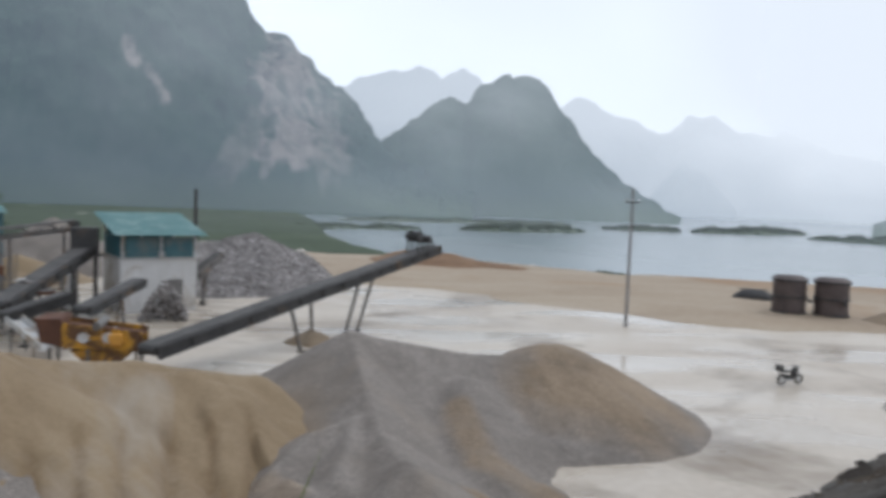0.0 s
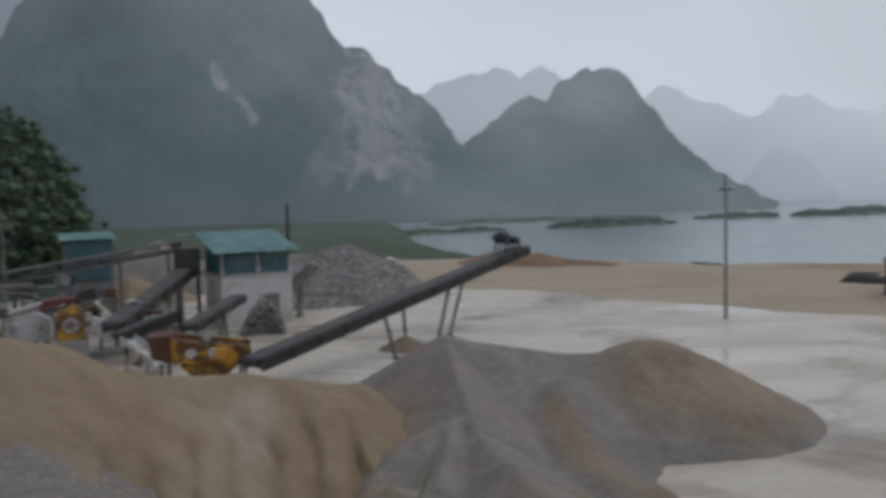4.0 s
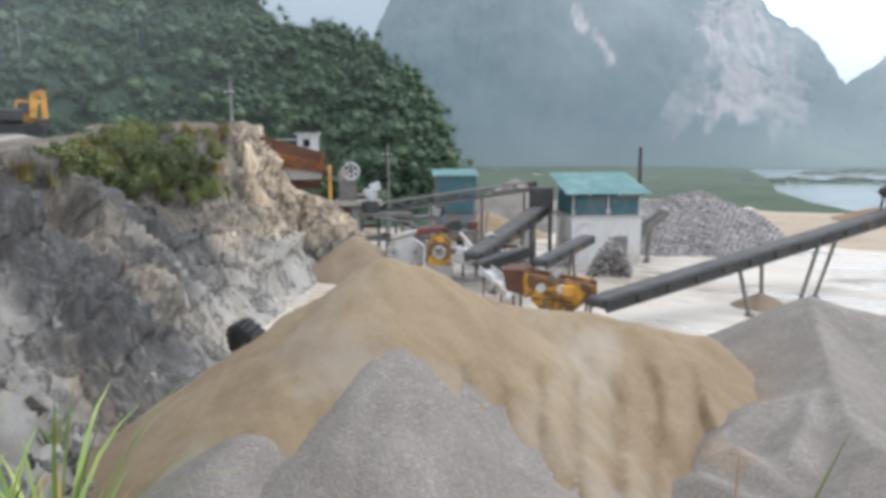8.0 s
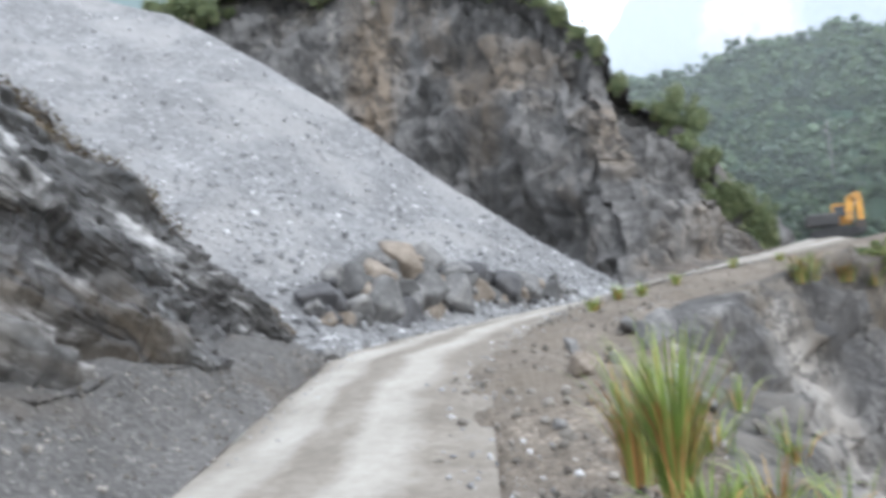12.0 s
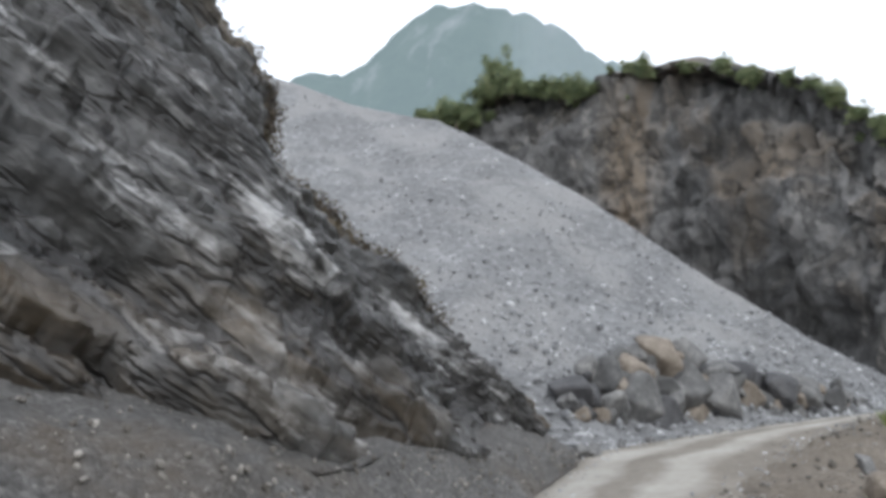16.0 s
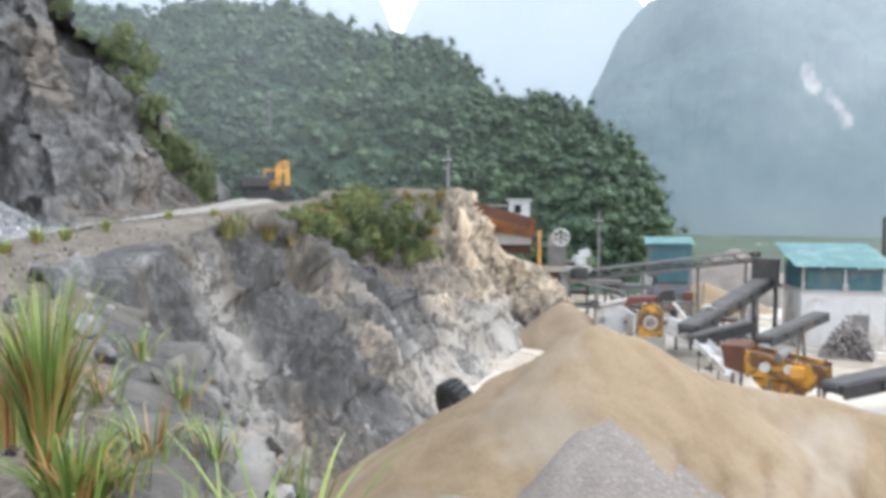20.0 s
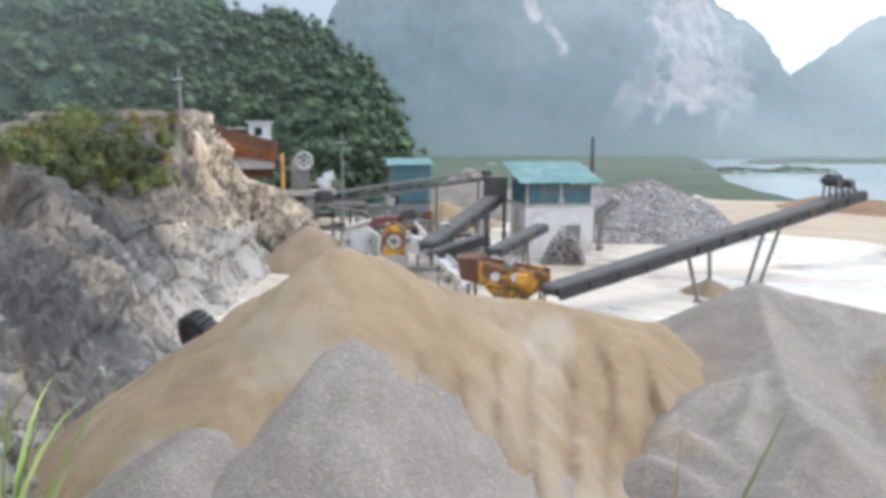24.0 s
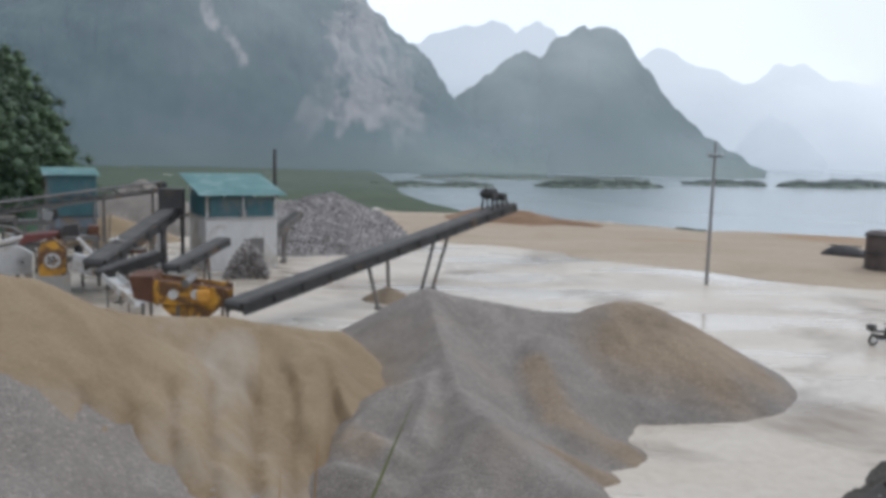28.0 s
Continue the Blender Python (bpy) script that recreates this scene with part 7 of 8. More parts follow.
def tyre():
    root = thing("tyre", pose(*at(47.3, 27.2, 0.5), 70, 0, 170) @ Matrix.Diagonal((1.25, 1.25, 1.35, 1)), "big worn black rubber tyre half behind sand", "tyre")
    bm = bmesh.new()
    prof = [(0.78, -0.26), (0.86, -0.2), (0.9, 0.0), (0.86, 0.2), (0.78, 0.26), (0.5, 0.22), (0.46, 0.0), (0.5, -0.22)]
    n = 32
    rows = [[bm.verts.new((r * math.cos(2 * math.pi * i / n), r * math.sin(2 * math.pi * i / n), z)) for r, z in prof] for i in range(n)]
    for i in range(n):
        a, b = rows[i], rows[(i + 1) % n]
        for k in range(len(prof)):
            j = (k + 1) % len(prof)
            bm.faces.new((a[k], b[k], b[j], a[j]))
    bmesh.ops.recalc_face_normals(bm, faces=bm.faces)
    part("casing", bm, RUBBER, root, smooth=True)
    bm = bmesh.new()
    for i in range(24):
        a = 2 * math.pi * i / 24
        box(bm, (0.89 * math.cos(a), 0.89 * math.sin(a), 0), (0.08, 0.09, 0.42), (0, 0, math.degrees(a)))
    part("tread", bm, RUBBER, root)


tyre()


# ---- stones ----
def stand_on(g, az, d):
    """The height of a built skin near a bearing and distance."""
    q = at(az, d, 0)[:2]
    flat = g.reshape(-1, 3)
    k = np.argmin(((flat[:, :2] - q) ** 2).sum(1))
    return float(flat[k, 2])


boulder_meshes = [blob_mesh("boulder", s, STONE, 3, 0.3, q) for s, q in ((1, (1, 0.85, 0.7)), (2, (1.15, 0.7, 0.6)), (3, (0.95, 0.9, 0.85)), (4, (1.2, 0.8, 0.55)), (5, (1, 0.75, 0.9)))]
boulder_meshes.append(blob_mesh("boulder", 6, TANSTONE, 3, 0.3))
dark_meshes = [blob_mesh("boulder", s, DARKSTONE, 3, 0.3) for s in (7, 8)]


def stone(name, me, p, s, turn, label, category="boulder", group="boulders at the gravel toe"):
    ob = new(name, me)
    ob.matrix_world = pose(*p, *turn) @ Matrix.Diagonal((s, s, s, 1))
    return tagged(ob, label, category, group)


rng = random.Random(7)
# bearing, sight angle, radius, tone
for az, el, r, tone in ((98.3, -0.6, 1.0, 7), (96.6, 0.9, 0.75, 1), (96.2, -1.4, 0.85, 2), (94.8, 1.2, 0.8, 6), (94.4, -0.9, 0.95, 3), (92.8, 2.2, 0.9, 6), (92.9, 0.2, 0.85, 4), (92.6, -1.9, 1.05, 8),
                         (90.9, 1.9, 0.8, 1), (90.9, -0.2, 0.9, 5), (90.3, -1.9, 0.55, 6), (89.0, 0.9, 0.85, 2), (88.9, -0.9, 0.95, 3), (87.2, 0.7, 0.9, 8), (87.0, -0.8, 0.9, 6), (85.2, -0.3, 0.85, 7), (84.8, -1.3, 0.6, 4),
                         (83.4, -0.7, 0.8, 5), (81.6, -1.2, 0.65, 3), (95.2, 2.3, 0.5, 2), (97.6, 1.6, 0.5, 3), (97.4, -0.4, 0.6, 8), (95.6, 0.0, 0.6, 6), (93.6, 1.0, 0.6, 2), (93.7, -1.8, 0.5, 3), (91.8, 0.9, 0.55, 7), (91.7, -0.9, 0.6, 1), (89.8, 0.1, 0.5, 6), (90.0, 1.7, 0.5, 5),
                         (88.1, -0.1, 0.55, 4), (88.0, 1.2, 0.5, 2), (86.2, 0.4, 0.5, 7), (86.0, -1.1, 0.5, 1), (84.0, 0.1, 0.5, 3), (82.6, -0.4, 0.45, 6), (80.6, -1.2, 0.4, 5), (79.8, -1.4, 0.35, 1), (94.0, 2.4, 0.45, 5), (96.9, -1.9, 0.4, 6), (98.9, -1.9, 0.4, 2), (91.6, 2.6, 0.45, 7)):
    toe_d = np.interp(az, [78.9, 83.9, 91.1, 97.9], [31.5, 27.6, 23.2, 20.2])
    d = toe_d - 0.35 + max(0, el + 2.2) * 0.3
    p = sight(az, el, d)
    me = dark_meshes[tone - 7] if tone > 6 else boulder_meshes[tone - 1]
    stone("boulder", me, p, r * rng.uniform(0.95, 1.25), (rng.uniform(-35, 35), rng.uniform(-35, 35), rng.uniform(0, 360)),
          "dark wet boulder heaped at the gravel toe" if tone > 6 else "tan broken boulder heaped at the gravel toe" if tone == 6 else "grey broken boulder heaped at the gravel toe")
for i in range(95):
    az = rng.uniform(80, 99.3)
    el = rng.uniform(-2.1, np.interp(az, [80, 84, 88, 92, 96, 99], [-0.9, 0.6, 1.6, 2.9, 2.4, 0.3]))
    toe_d = np.interp(az, [78.9, 83.9, 91.1, 97.9], [31.5, 27.6, 23.2, 20.2])
    tone = rng.choice((1, 2, 3, 4, 5, 5, 6, 7, 8, 8))
    me = dark_meshes[tone - 7] if tone > 6 else boulder_meshes[tone - 1]
    stone("boulder", me, sight(az, el, toe_d - 0.55 + max(0, el + 2.2) * 0.3), rng.uniform(0.16, 0.45), (rng.uniform(0, 360), rng.uniform(0, 360), 0),
          "small dark stone wedged between boulders" if tone > 6 else "small tan stone wedged between boulders" if tone == 6 else "small grey stone wedged between boulders")
for az, d, r, k, lab in ((100.4, 17.2, 0.24, 5, "orange-tan stone at the roadside"), (98.3, 17.4, 0.27, 0, "grey stone at the roadside"), (97.5, 17.6, 0.3, 1, "grey stone at the roadside"), (99.2, 17.6, 0.2, 2, "grey stone at the roadside"),
                          (95.5, 19.5, 0.25, 3, "grey stone at the roadside"), (93.5, 20.5, 0.22, 4, "grey stone at the roadside"), (101.5, 16.8, 0.16, 3, "grey stone at the roadside")):
    stone("stone", boulder_meshes[k], at(az, d, 6.1 + r * 0.4), r, (rng.uniform(0, 360), rng.uniform(0, 360), 0), lab, "stone", "stones along the road")
stone("stone", boulder_meshes[5], at(79.9, 11.2, stand_on(verge_g, 79.9, 11.2) + 0.12), 0.3, (10, 0, 30), "tan stone lying on the road verge", "stone", "stones on the verge")
for az, d, r, k in ((78.6, 7.0, 0.13, 5), (73.5, 9.5, 0.3, 0), (75.0, 13, 0.35, 1), (77.5, 12, 0.2, 2), (76.5, 16, 0.4, 3), (74.0, 15, 0.45, 4), (72.0, 8, 0.22, 1), (80.5, 14.5, 0.25, 3), (82, 8.0, 0.1, 2), (76.2, 6.2, 0.12, 5)):
    stone("stone", boulder_meshes[k], at(az, d, stand_on(np.vstack([verge_g.reshape(-1, 3), bank_g]), az, d) + r * 0.3), r, (rng.uniform(0, 360), rng.uniform(0, 360), 0),
          "grey broken stone on the road verge", "stone", "stones on the verge")
for az, d, r, k in ((56.2, 19.5, 0.55, 0), (55.0, 19.0, 0.45, 1), (58.0, 18.5, 0.4, 0)):
    stone("boulder", dark_meshes[k], at(az, d, stand_on(bank_g, az, d) + 0.15), r, (rng.uniform(0, 360), 20, 0), "dark wet boulder at the foot of the bank", "boulder", "boulders below the bank")

# Loose stones too many to count.
base_stone = [blob_mesh("pebble", s, STONE, 1, 0.3) for s in (21, 22, 23)]
stone_forms = []
for me in base_stone:
    co = np.empty(len(me.vertices) * 3)
    me.vertices.foreach_get("co", co)
    stone_forms.append((co.reshape(-1, 3), np.array([p.vertices[:] for p in me.polygons])))


def scatter(name, where, sizes, mat, label, seed, category="stones"):
    rng = np.random.default_rng(seed)
    vs, fs, n = [], [], 0
    for p, s in zip(where, sizes):
        co, fa = stone_forms[rng.integers(0, 3)]
        e = Euler(rng.uniform(0, 6.28, 3).tolist()).to_matrix()
        q = co @ np.array(e).T * s * rng.uniform(0.7, 1.3, 3) + p
        vs.append(q)
        fs.append(fa + n)
        n += len(co)
    return stuff(name, np.vstack(vs), np.vstack(fs), mat, label, category)


def island_stone(name, stops):
    m, nodes, links, bsdf = shader(name)
    geo = nodes.new("ShaderNodeNewGeometry")
    vec = nodes.new("ShaderNodeTexCoord").outputs["Object"]
    n = noise_node(nodes, links, vec, 5, 4)
    both = mixed(nodes, links, 0.6, n.outputs["Fac"], geo.outputs["Random Per Island"])
    k = len(stops) - 1
    links.new(ramp_node(nodes, links, both, [(0.15 + 0.7 * i / k, c) for i, c in enumerate(stops)]).outputs[0], bsdf.inputs["Base Color"])
    bsdf.inputs["Roughness"].default_value = 0.8
    bsdf.inputs["Specular IOR Level"].default_value = 0.2
    return m


PEBBLE = island_stone("scree_stones", [(0.15, 0.15, 0.152), (0.21, 0.211, 0.214), (0.27, 0.271, 0.274), (0.38, 0.38, 0.38), (0.62, 0.615, 0.61)])
DARKPEBBLE = island_stone("dark_stones", [(0.008, 0.008, 0.008), (0.016, 0.0155, 0.016), (0.03, 0.029, 0.03), (0.08, 0.078, 0.078)])
EARTHPEBBLE = island_stone("earthy_stones", [(0.08, 0.071, 0.061), (0.14, 0.127, 0.11), (0.205, 0.19, 0.168), (0.36, 0.335, 0.30)])
DARKGRAVEL = island_stone("dark_wet_gravel", [(0.03, 0.029, 0.028), (0.06, 0.058, 0.055), (0.11, 0.106, 0.10), (0.24, 0.23, 0.22)])
RUBBLE = island_stone("heap_stones", [(0.15, 0.135, 0.128), (0.20, 0.182, 0.173), (0.25, 0.23, 0.218), (0.34, 0.317, 0.303)])
nr = np.random.default_rng(3)
face = scree_g[:81].reshape(81, -1, 3)
n = 15000
iv, iu = (nr.random(n) ** 1.35 * 80).astype(int), nr.integers(0, face.shape[1], n)
pts = face[iv, iu] + nr.normal(size=(n, 3)) * np.array([0.12, 0.12, 0.0])
scatter("scree_stones", pts, 0.02 + 0.11 * nr.random(n) ** 7 + 0.06 * (1 - iv / 80) * nr.random(n) ** 2, PEBBLE, "loose grey stones strewn over the gravel slope", 31)
bank = bank_g.reshape(-1, 3)
pick = bank[nr.integers(0, len(bank), 4200)]
p_d = np.hypot(pick[:, 0], pick[:, 1])
near = pick[(p_d < 26) & ((pick[:, 2] < 1.0) | (p_d < 13))]
scatter("bank_stones", near + nr.normal(size=near.shape) * 0.05, 0.03 + 0.12 * nr.random(len(near)) ** 3, EARTHPEBBLE, "broken stones lying on the embankment", 32)
p_az = np.degrees(np.arctan2(-bank[:, 0], bank[:, 1]))
low = bank[(p_az > 52) & (p_az < 74) & (np.hypot(bank[:, 0], bank[:, 1]) < 17) & (bank[:, 2] < 5.6)]
dark_near = low[nr.integers(0, len(low), 8000)]
scatter("dark_gravel", dark_near + nr.normal(size=dark_near.shape) * 0.05, 0.012 + 0.075 * nr.random(len(dark_near)) ** 3, DARKGRAVEL, "dark wet gravel on the slope below the verge", 39)
vg = verge_g.reshape(-1, 3)
vp = vg[nr.integers(0, len(vg), 5000)]
scatter("verge_stones", vp + nr.normal(size=vp.shape) * 0.04, 0.01 + 0.075 * nr.random(len(vp)) ** 4, EARTHPEBBLE, "small stones scattered on the verge", 33)
ap = apron_g.reshape(-1, 3)
app = ap[nr.integers(0, len(ap), 4500)]
scatter("apron_stones", app + nr.normal(size=app.shape) * 0.04, 0.007 + 0.035 * nr.random(len(app)) ** 4, EARTHPEBBLE, "small grey stones fallen below the rock face", 34)
rl = np.vstack([road_g[:5].reshape(-1, 3), road_g[-3:].reshape(-1, 3), road_g[-3:].reshape(-1, 3)])
rp = rl[nr.integers(0, len(rl), 3200)]
scatter("road_stones", rp + nr.normal(size=rp.shape) * np.array([0.3, 0.3, 0.01]), 0.008 + 0.05 * nr.random(len(rp)) ** 4, PEBBLE, "loose stones along the edges of the road", 35)
hp = bpy.data.objects["stone_mound"].data
hv = np.empty(len(hp.vertices) * 3)
hp.vertices.foreach_get("co", hv)
hv = hv.reshape(-1, 3)
hv = hv[hv[:, 2] > 0.05]
hs = hv[nr.integers(0, len(hv), 6000)]
scatter("heap_stones", hs, 0.05 + 0.13 * nr.random(len(hs)) ** 2, RUBBLE, "coarse crushed stones covering the heap", 36)
mg = mound_g[:30].reshape(-1, 3)
mp = mg[nr.integers(0, len(mg), 900)]
rp = ramp_g.reshape(-1, 3)
ra = np.degrees(np.arctan2(-rp[:, 0], rp[:, 1]))
re_ = np.degrees(np.arctan2(rp[:, 2] - EYE, np.hypot(rp[:, 0], rp[:, 1])))
rp = rp[(re_ < np.interp(ra, [-56, -46, -41, -36, -33], [-10, -11.3, -14.2, -18, -23])) & (ra < -31)]
dark_heap = rp[nr.integers(0, len(rp), 7000)] + nr.normal(size=(7000, 3)) * np.array([0.12, 0.12, 0.06])
scatter("dark_stones", np.vstack([mp, dark_heap]), 0.012 + 0.065 * nr.random(len(mp) + 7000) ** 3, DARKPEBBLE, "dark broken stones tipped beside the road", 37)
deb = np.array([at(az, d, 0.1) for az, d in zip(nr.uniform(18.8, 22, 420), nr.uniform(45.6, 47, 420))])
deb[:, 2] += 2.3 * nr.random(420) * np.clip(1 - np.abs(np.degrees(np.arctan2(-deb[:, 0], deb[:, 1])) - 20.3) / 1.5, 0, 1) ** 0.6
scatter("rubble", deb, 0.06 + 0.14 * nr.random(420), RUBBLE, "grey rubble heaped against the hut wall", 38)


# ---- plants ----
def blades(rng, base, n, height, spread, width, bend):
    """Long arching grass blades out of one root: verts and faces."""
    vs, fs = [], []
    for i in range(n):
        a = rng.uniform(0, 6.283)
        lean = rng.uniform(0.1, 1.0) ** 0.8 * bend
        h = height * rng.uniform(0.55, 1.05)
        root = np.array(base) + np.array([math.cos(a), math.sin(a), 0]) * spread * rng.uniform(0, 0.35)
        out = np.array([math.cos(a + rng.uniform(-0.5, 0.5)), math.sin(a), 0])
        side = np.array([-out[1], out[0], 0])
        w = width * rng.uniform(0.6, 1.2)
        k0 = len(vs)
        for j in range(7):
            t = j / 6
            p = root + np.array([0, 0, 1]) * h * (t - 0.45 * lean * t ** 2.5) + out * h * lean * t ** 1.8 * 0.8
            ww = w * (1 - t) ** 0.7 * (0.6 + 0.4 * min(1, t * 5)) + 0.001
            vs += [p - side * ww, p + side * ww]
        for j in range(6):
            fs.append((k0 + 2 * j, k0 + 2 * j + 1, k0 + 2 * j + 3, k0 + 2 * j + 2))
    return np.array(vs), np.array(fs)


def tuft(az, d, z, height, n, label, seed, dry=0.3, bend=0.8, spread=0.5, width=0.015):
    rng = random.Random(seed)
    base = at(az, d, z)
    root = thing("grass_tuft", Matrix.Translation(base), label, "grass")
    for nm, mat, cnt in (("green_leafage", REED, n), ("dry_leafage", DRYREED, int(n * dry))):
        if cnt:
            v, f = blades(rng, (0, 0, 0), cnt, height * (1 if mat is REED else 0.85), spread, width, bend)
            ob = new(nm, mesh_from(nm, v, f, mat))
            ob.parent = root
    return root


tuft(74.7, 4.75, 6.03, 1.3, 230, "tall green and yellow grass tuft on the road verge", 1, 0.4, 0.46, 0.2, 0.0095)
tuft(73.0, 4.4, 5.98, 0.6, 70, "tall green and yellow grass tuft on the road verge", 2, 0.35, 0.9, 0.4)
tuft(77.0, 5.6, 6.08, 1.1, 60, "dry reddish grass tuft behind green blades", 3, 1.3, 0.6, 0.35, 0.009)
tuft(62.6, 3.3, 5.9, 0.7, 34, "long green grass tuft at the edge of the slope", 4, 0.3, 0.85, 0.5)
tuft(67.5, 3.0, 5.9, 0.5, 28, "long green grass tuft at the edge of the slope", 5, 0.4, 1.0, 0.5)
tuft(58.6, 3.0, 5.85, 1.05, 36, "long green grass tuft at the edge of the slope", 6, 0.2, 0.9, 0.4)
tuft(13.5, 1.9, 5.75, 1.05, 5, "few thin grass blades at the edge of the slope", 8, 0.6, 0.9, 0.3, 0.006)
tuft(-24.5, 3.2, 5.4, 0.9, 5, "few thin dry stalks at the edge of the slope", 9, 1.0, 0.5, 0.3, 0.006)
tuft(124, 5.6, 6.0, 0.35, 40, "small dry brown grass tuft below the rock", 10, 1.5, 0.9, 0.4)
for i, (az, d, h, n) in enumerate(((70.5, 4.6, 0.45, 30), (68.5, 5.2, 0.5, 26), (66.0, 4.4, 0.4, 30), (64.5, 5.4, 0.5, 24), (61.0, 4.6, 0.45, 26), (71.8, 6.4, 0.5, 24), (66.8, 7.2, 0.55, 22), (60.0, 5.8, 0.4, 20), (56.0, 5.0, 0.4, 20), (69.8, 8.6, 0.5, 20))):
    g_near = np.vstack([verge_g.reshape(-1, 3), bank_g])
    tuft(az, d, stand_on(g_near, az, d) - 0.03, h, n, "small wet grass tuft on the gravelly slope", 40 + i, 0.5, 1.0, 0.5, 0.009)
for i, (az, d) in enumerate(((80, 22), (76.5, 27), (74, 31), (70, 36), (67, 40), (78.2, 24.5))):
    tuft(az - 1.5, d, stand_on(verge_g, az - 1.5, d), 0.7, 45, "green grass tuft along the road edge", 20 + i, 0.3, 0.9, 0.6, 0.02)


def long_blade(root_at, tip, half, mat, label):
    """One long leaf bowed from its root to its tip."""
    a, b = np.array(root_at), np.array(tip)
    root = thing("long_grass", Matrix.Translation(a), label, "grass", "long blades at the slope's edge")
    d = b - a
    side = np.cross(d, np.array([-math.sin(radians(12)), math.cos(radians(12)), 0]))
    side = side / np.linalg.norm(side)
    vs, fs = [], []
    for j in range(9):
        t = j / 8
        p = d * t + np.array([0, 0, 0.06]) * math.sin(math.pi * t)
        w = half * (1 - t) ** 0.6 * min(1, 0.5 + 3 * t) + 0.0006
        vs += [p - side * w, p + np.array([0.3, -0.3, 0]) * w, p + side * w]
    for j in range(8):
        for k in (0, 1):
            fs.append((3 * j + k, 3 * j + k + 1, 3 * j + k + 4, 3 * j + k + 3))
    ob = new("leaf", mesh_from("leaf", vs, fs, mat))
    ob.parent = root


long_blade(at(19.0, 2.05, 5.7), at(7.6, 2.35, 6.82), 0.009, LEDGEGRASS, "single long green grass blade bowed over the slope")
long_blade(at(15.0, 2.15, 5.7), at(13.8, 2.35, 6.72), 0.005, DRYREED, "thin reddish dry stalk at the slope's edge")
long_blade(at(17.2, 2.15, 5.7), at(16.2, 2.3, 6.66), 0.004, DRYREED, "thin reddish dry stalk at the slope's edge")
long_blade(at(55.5, 2.2, 5.7), at(43.5, 2.3, 6.05), 0.009, REED, "single long green grass blade bowed over the slope")


def bush(p, r, label, seed, mat=BUSH, n=26, leaf=0.1, flat=0.8, category="bush", trunk=True):
    rng = np.random.default_rng(seed)
    root = thing("bush" if not category == "tree" else "tree", Matrix.Translation(p), label, category)
    c = rng.normal(size=(n, 3)) * np.array([0.42, 0.42, 0.3]) * r + np.array([0, 0, 0.55 * r])
    v, f = leaf_cloud(rng, c, r * (0.26 + 0.2 * rng.random(n)), 80, leaf, 0.3, flat, 0.6)
    ob = new("crown", mesh_from("crown", v, f, mat, False))
    ob.parent = root
    if trunk:
        bm = bmesh.new()
        rod(bm, (0, 0, -0.4 * r), (0, 0, 0.5 * r), 0.05 * r + 0.02, 8, 0.03 * r)
        for a in (0.5, 2.4, 4.4):
            rod(bm, (0, 0, 0.1 * r), (0.5 * r * math.cos(a), 0.5 * r * math.sin(a), 0.7 * r), 0.03 * r + 0.01, 6, 0.015 * r)
        part("stems", bm, BARK, root)
    return root


all_bank = np.vstack([bank_g.reshape(-1, 3), verge_g.reshape(-1, 3)])


def on_bank(az, el):
    """Where a line of sight first meets the embankment or verge."""
    d = all_bank - np.array([0, 0, EYE])
    a = np.degrees(np.arctan2(-d[:, 0], d[:, 1]))
    e = np.degrees(np.arctan2(d[:, 2], np.hypot(d[:, 0], d[:, 1])))
    k = np.argmin((a - az) ** 2 + (e - el) ** 2)
    return all_bank[k]


for i, (az, el, r) in enumerate(((58.2, 0.2, 0.8), (57.0, 0.6, 0.9), (55.6, 1.0, 1.1), (55.2, -0.6, 1.2), (54.2, 0.6, 1.1), (53.6, -0.8, 1.2), (54.2, -1.9, 0.9), (52.8, -1.8, 1.0), (51.6, 0.4, 0.7), (51.4, -2.2, 0.8),
                               (50.0, -2.6, 0.8), (49.4, -3.2, 0.7), (49.6, -0.4, 0.9), (60.4, -0.6, 0.6), (59.4, -0.8, 0.7), (58.4, -1.4, 0.9), (57.2, -0.9, 1.0), (56.4, -1.9, 1.0), (56.2, 0.2, 1.1), (55.0, -2.6, 1.0), (54.6, 1.4, 0.9), (53.0, 1.0, 1.0),
                               (53.2, -3.0, 0.9), (52.0, -0.8, 1.1), (51.0, -3.4, 0.8), (50.6, -1.2, 0.9))):
    bush(on_bank(az, el) - np.array([0, 0, 0.35 * r]), r * 0.95, "yellow-green bush overhanging the rock bank" if i % 3 == 0 else "dark green bush overhanging the rock bank", 50 + i, BUSH if i % 2 else LEDGEGRASS, 36, 0.06, 0.9)


def hanging_grass(p, h, n, seed, dry):
    """A grass tuft that hangs over the edge of the rock."""
    rng = random.Random(seed)
    root = thing("grass_tuft", Matrix.Translation(p), "yellow-green grass hanging over the rock edge" if not dry else "reddish dry grass hanging over the rock edge", "grass", "grass along the ledge")
    for nm, mat, cnt in (("green_leafage", LEDGEGRASS, n), ("dry_leafage", DRYREED, int(n * (1.2 if dry else 0.25)))):
        v, f = blades(rng, (0, 0, 0), cnt, h, 0.9, 0.03, 1.1)
        ob = new(nm, mesh_from(nm, v, f, mat))
        ob.parent = root


rng = random.Random(21)
for i in range(70):
    az = rng.uniform(48.5, 64.5)
    top = np.interp(az, [47, 50, 54, 57.5, 62], [1.6, 1.4, 0.9, -0.1, -0.8])
    hanging_grass(on_bank(az, top - rng.random() ** 1.6 * np.interp(az, [48, 52, 56, 62], [4.5, 4, 3, 1.2])) - np.array([0, 0, 0.1]), rng.uniform(0.7, 1.3), 34, 300 + i, i % 4 == 0)
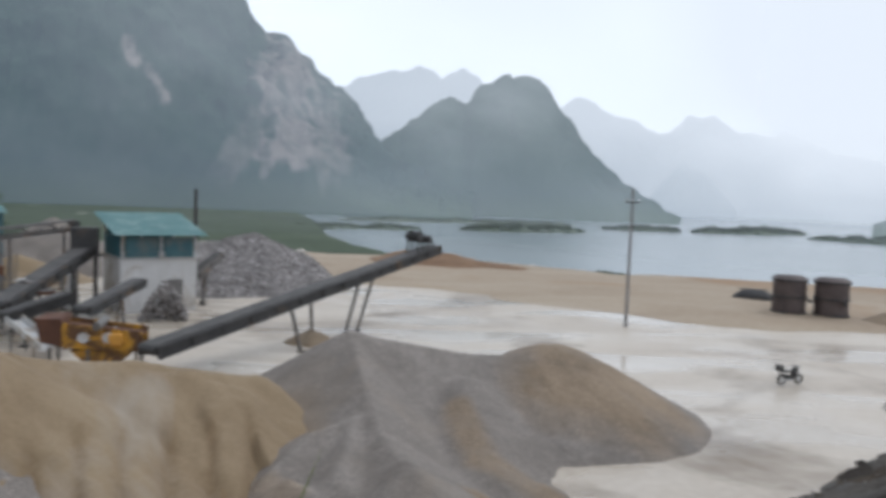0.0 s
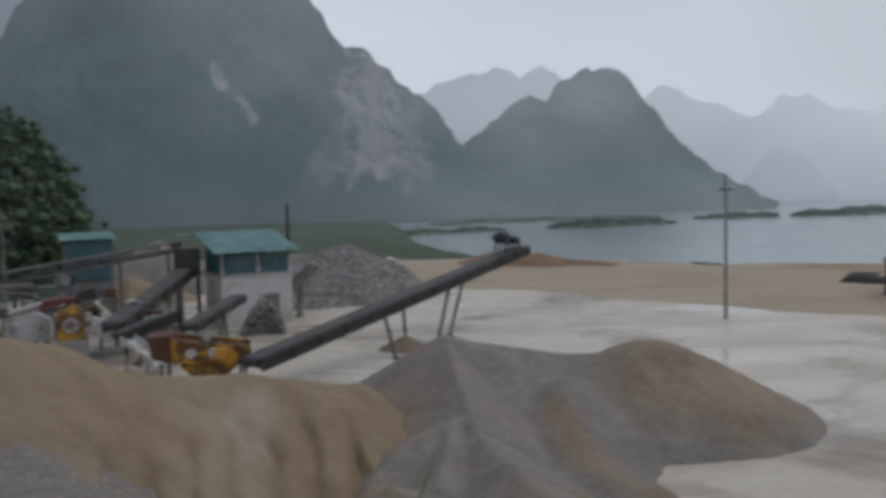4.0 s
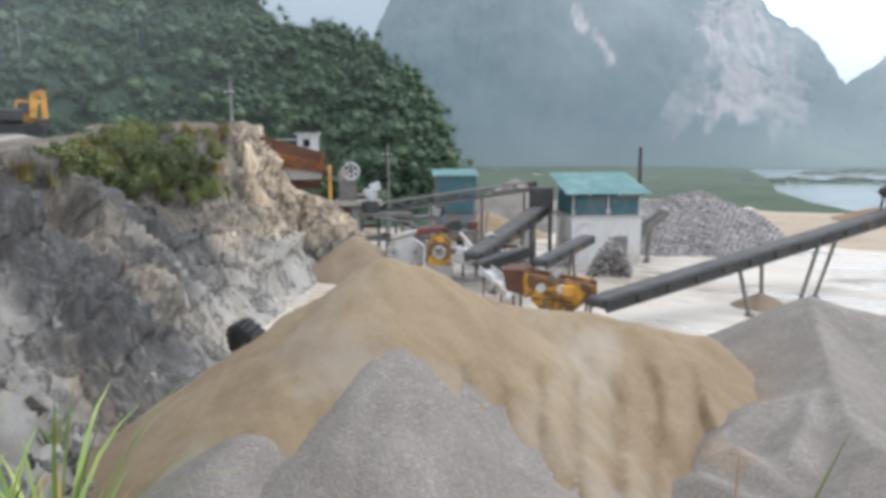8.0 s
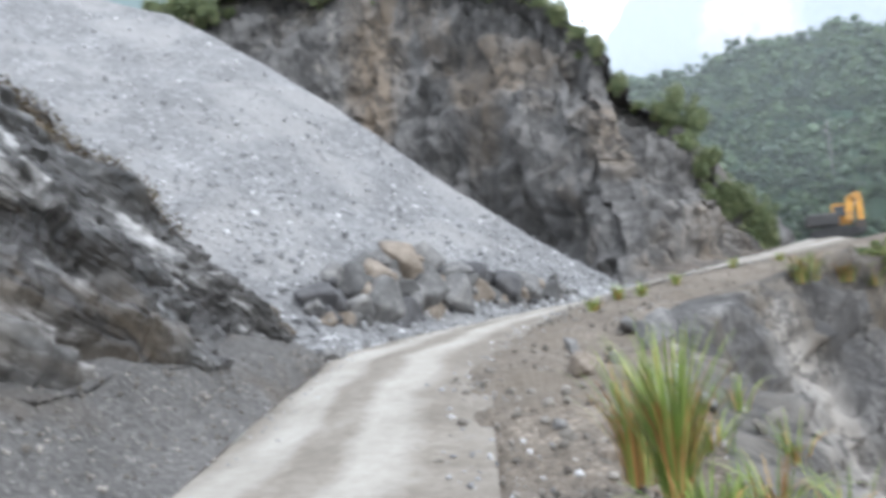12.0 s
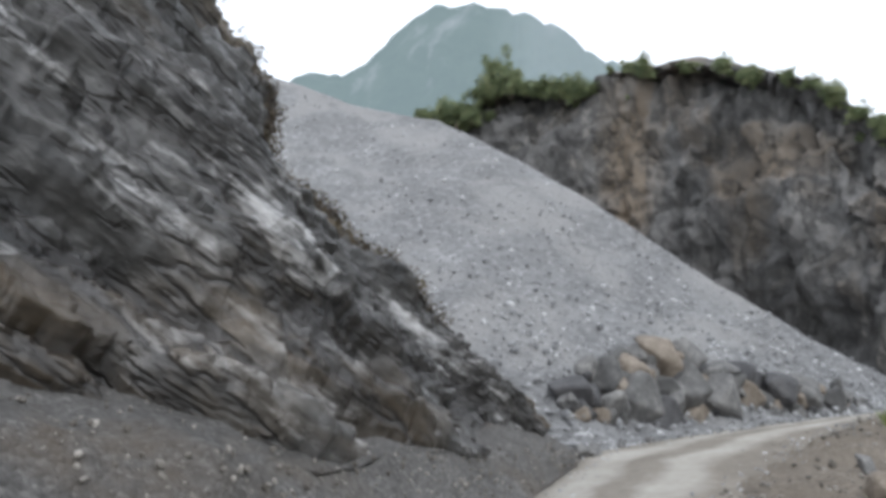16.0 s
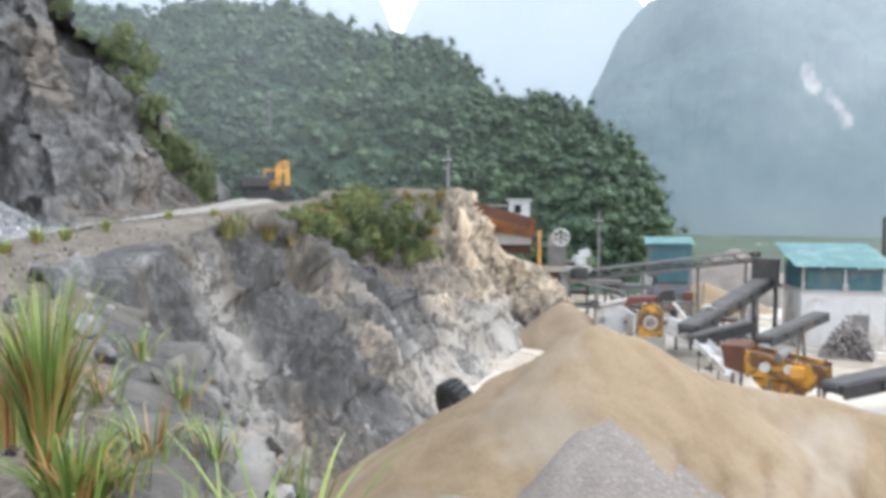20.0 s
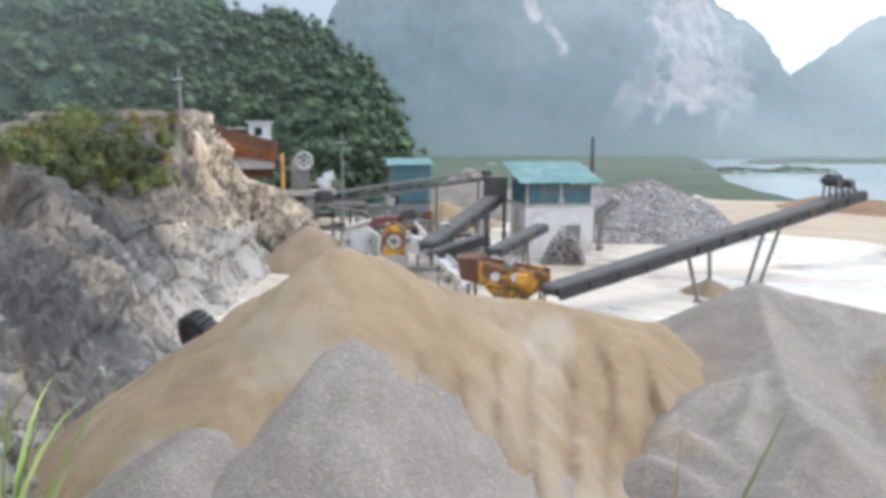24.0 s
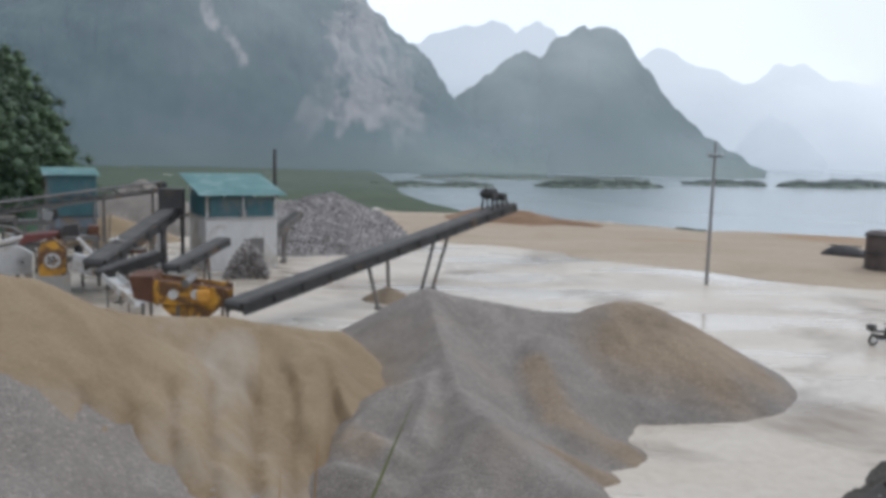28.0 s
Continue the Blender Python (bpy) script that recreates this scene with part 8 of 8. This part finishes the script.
for i, (az, el, d, r) in enumerate(((-33.0, -12.4, 19, 0.8), (-33.8, -11.0, 18.6, 0.85), (-35.0, -9.6, 18, 0.7), (-36.4, -8.2, 17.6, 0.5), (-38.2, -6.6, 17.4, 0.45), (-40.6, -5.0, 17, 0.7), (-42.4, -4.8, 16.6, 0.75), (-44.6, -4.8, 16, 0.8), (-46.6, -4.9, 15.5, 0.7), (-50.2, -4.8, 15, 0.8), (-53, -4.8, 14.6, 0.9))):
    bush(sight(az, el, d) - np.array([0, 0, 0.5 * r]), r, "dark olive bush on the earth mound", 90 + i, MOUNDLEAF, 40, 0.042)
# Trees and shrubs along the cliff's top.
tree_kinds = [bush((0, 0, -50), 1.0, "green shrub in rain haze on the cliff top", 130 + k, CLIFFLEAF, 44, 0.075, 0.9, "tree") for k in range(3)]
ct = cliff_g[90]
ca = np.degrees(np.arctan2(-ct[:, 0], ct[:, 1]))
rng = random.Random(11)
spots = [(az, rng.uniform(0.9, 1.5)) for az in (109, 107.8, 106.6, 105.4, 104.2, 103.1, 102.0, 100.8, 99.5, 98.3, 97.2, 96.2)] + [(az, rng.uniform(0.3, 0.8)) for az in (94.2, 92.9, 91.7, 89.1, 88.4, 86.0, 84.6, 83.9)] + \
    [(az, rng.uniform(0.5, 0.95)) for az in (81.8, 80.4, 79, 77.6, 76.2, 75, 73.8, 72.6, 71.4, 70.2, 69.2, 68.2, 67.2, 66.2, 65.4)]
for i, (az, s) in enumerate(spots):
    k = int(np.argmin(np.abs(ca - az)))
    for row, drop in ((90, 0.4),) if i % 2 else ((90, 0.4), (rng.randint(76, 86), 0.2)):
        p = cliff_g[row, k]
        k_s = s * (1 if row == 90 else 0.5)
        m = pose(p[0], p[1], p[2] - drop * k_s, rng.uniform(-12, 12), rng.uniform(-12, 12), rng.uniform(0, 360)) @ Matrix.Diagonal((k_s, k_s * rng.uniform(0.6, 1.3), k_s * rng.uniform(0.6, 1.9), 1))
        ob = copy_thing(tree_kinds[i % 3], m)
        ob.matrix_basis = m
        if i < 12:
            ob["label"] = "olive green tree on the orange-stained cliff top"
for i in range(26):
    az = rng.uniform(63.8, 71.5)
    k = int(np.argmin(np.abs(ca - az)))
    p = cliff_g[rng.randint(58, 90), k]
    k_s = rng.uniform(0.5, 1.05)
    m = pose(p[0], p[1], p[2] - 0.3, 0, 0, rng.uniform(0, 360)) @ Matrix.Diagonal((k_s, k_s, k_s * rng.uniform(0.8, 1.4), 1))
    ob = copy_thing(tree_kinds[i % 3], m)
    ob.matrix_basis = m
    ob["label"] = "green shrub hanging on the end of the cliff"
for t in tree_kinds:
    for o in list(t.children_recursive) + [t]:
        bpy.data.objects.remove(o)
# Dry brown growth on the edge of the spur.
sp = np.array([spur_g[170 - 8 * (i % 5), k] for i, k in enumerate(range(150, 420, 2))])
v, f = leaf_cloud(np.random.default_rng(8), sp, np.full(len(sp), 0.26), 90, 0.035, 0.4, 0.7)
stuff("dry_scrub", v, f, SCRUB, "dry brown scrub hanging from the rock edge", "scrub")


def marker_stick():
    p = at(-26.6, 16.5, 0)
    z = stand_on(bank_g, -26.6, 16.5)
    root = thing("stick", pose(p[0], p[1], z, 2, 3, 0), "thin bare stick standing on the slope", "stick")
    bm = bmesh.new()
    rod(bm, (0, 0, -0.2), (0, 0, 1.0), 0.03, 8, 0.02)
    rod(bm, (0, 0, 0.95), (0.12, 0, 0.98), 0.015, 6)
    part("shaft", bm, BARK, root)


marker_stick()


def bare_trunk(az, el, d, h, lean):
    """A pale dead tree above the forest."""
    p = sight(az, el, d)
    root = thing("dead_tree", pose(*p, 0, lean, az), "tall pale bare tree trunk above the forest", "tree", "bare trunks on the hill")
    bm = bmesh.new()
    rod(bm, (0, 0, -4), (0, 0, h), 0.09, 8, 0.04)
    part("trunk", bm, PALEBARK, root)
    for k, (z, a) in enumerate(((0.55, 40), (0.75, -50), (0.9, 35))):
        bm = bmesh.new()
        c = (0, 0, h * z)
        rod(bm, c, (math.sin(radians(a)) * h * 0.16, 0.1 * k, h * (z + 0.12)), 0.05, 6, 0.02)
        part("limb", bm, PALEBARK, root)


PALEBARK = surface("pale_bark", [(0.15, 0.145, 0.13), (0.23, 0.22, 0.205), (0.32, 0.31, 0.29)], 2, 16, 0.9)
for az, el, d, h, lean in ((61.5, 5.8, 91, 5.2, -2), (54.4, 7.3, 98, 4.8, 2), (49.9, 8.2, 104, 2.8, 0)):
    bare_trunk(az, el, d, h, lean)
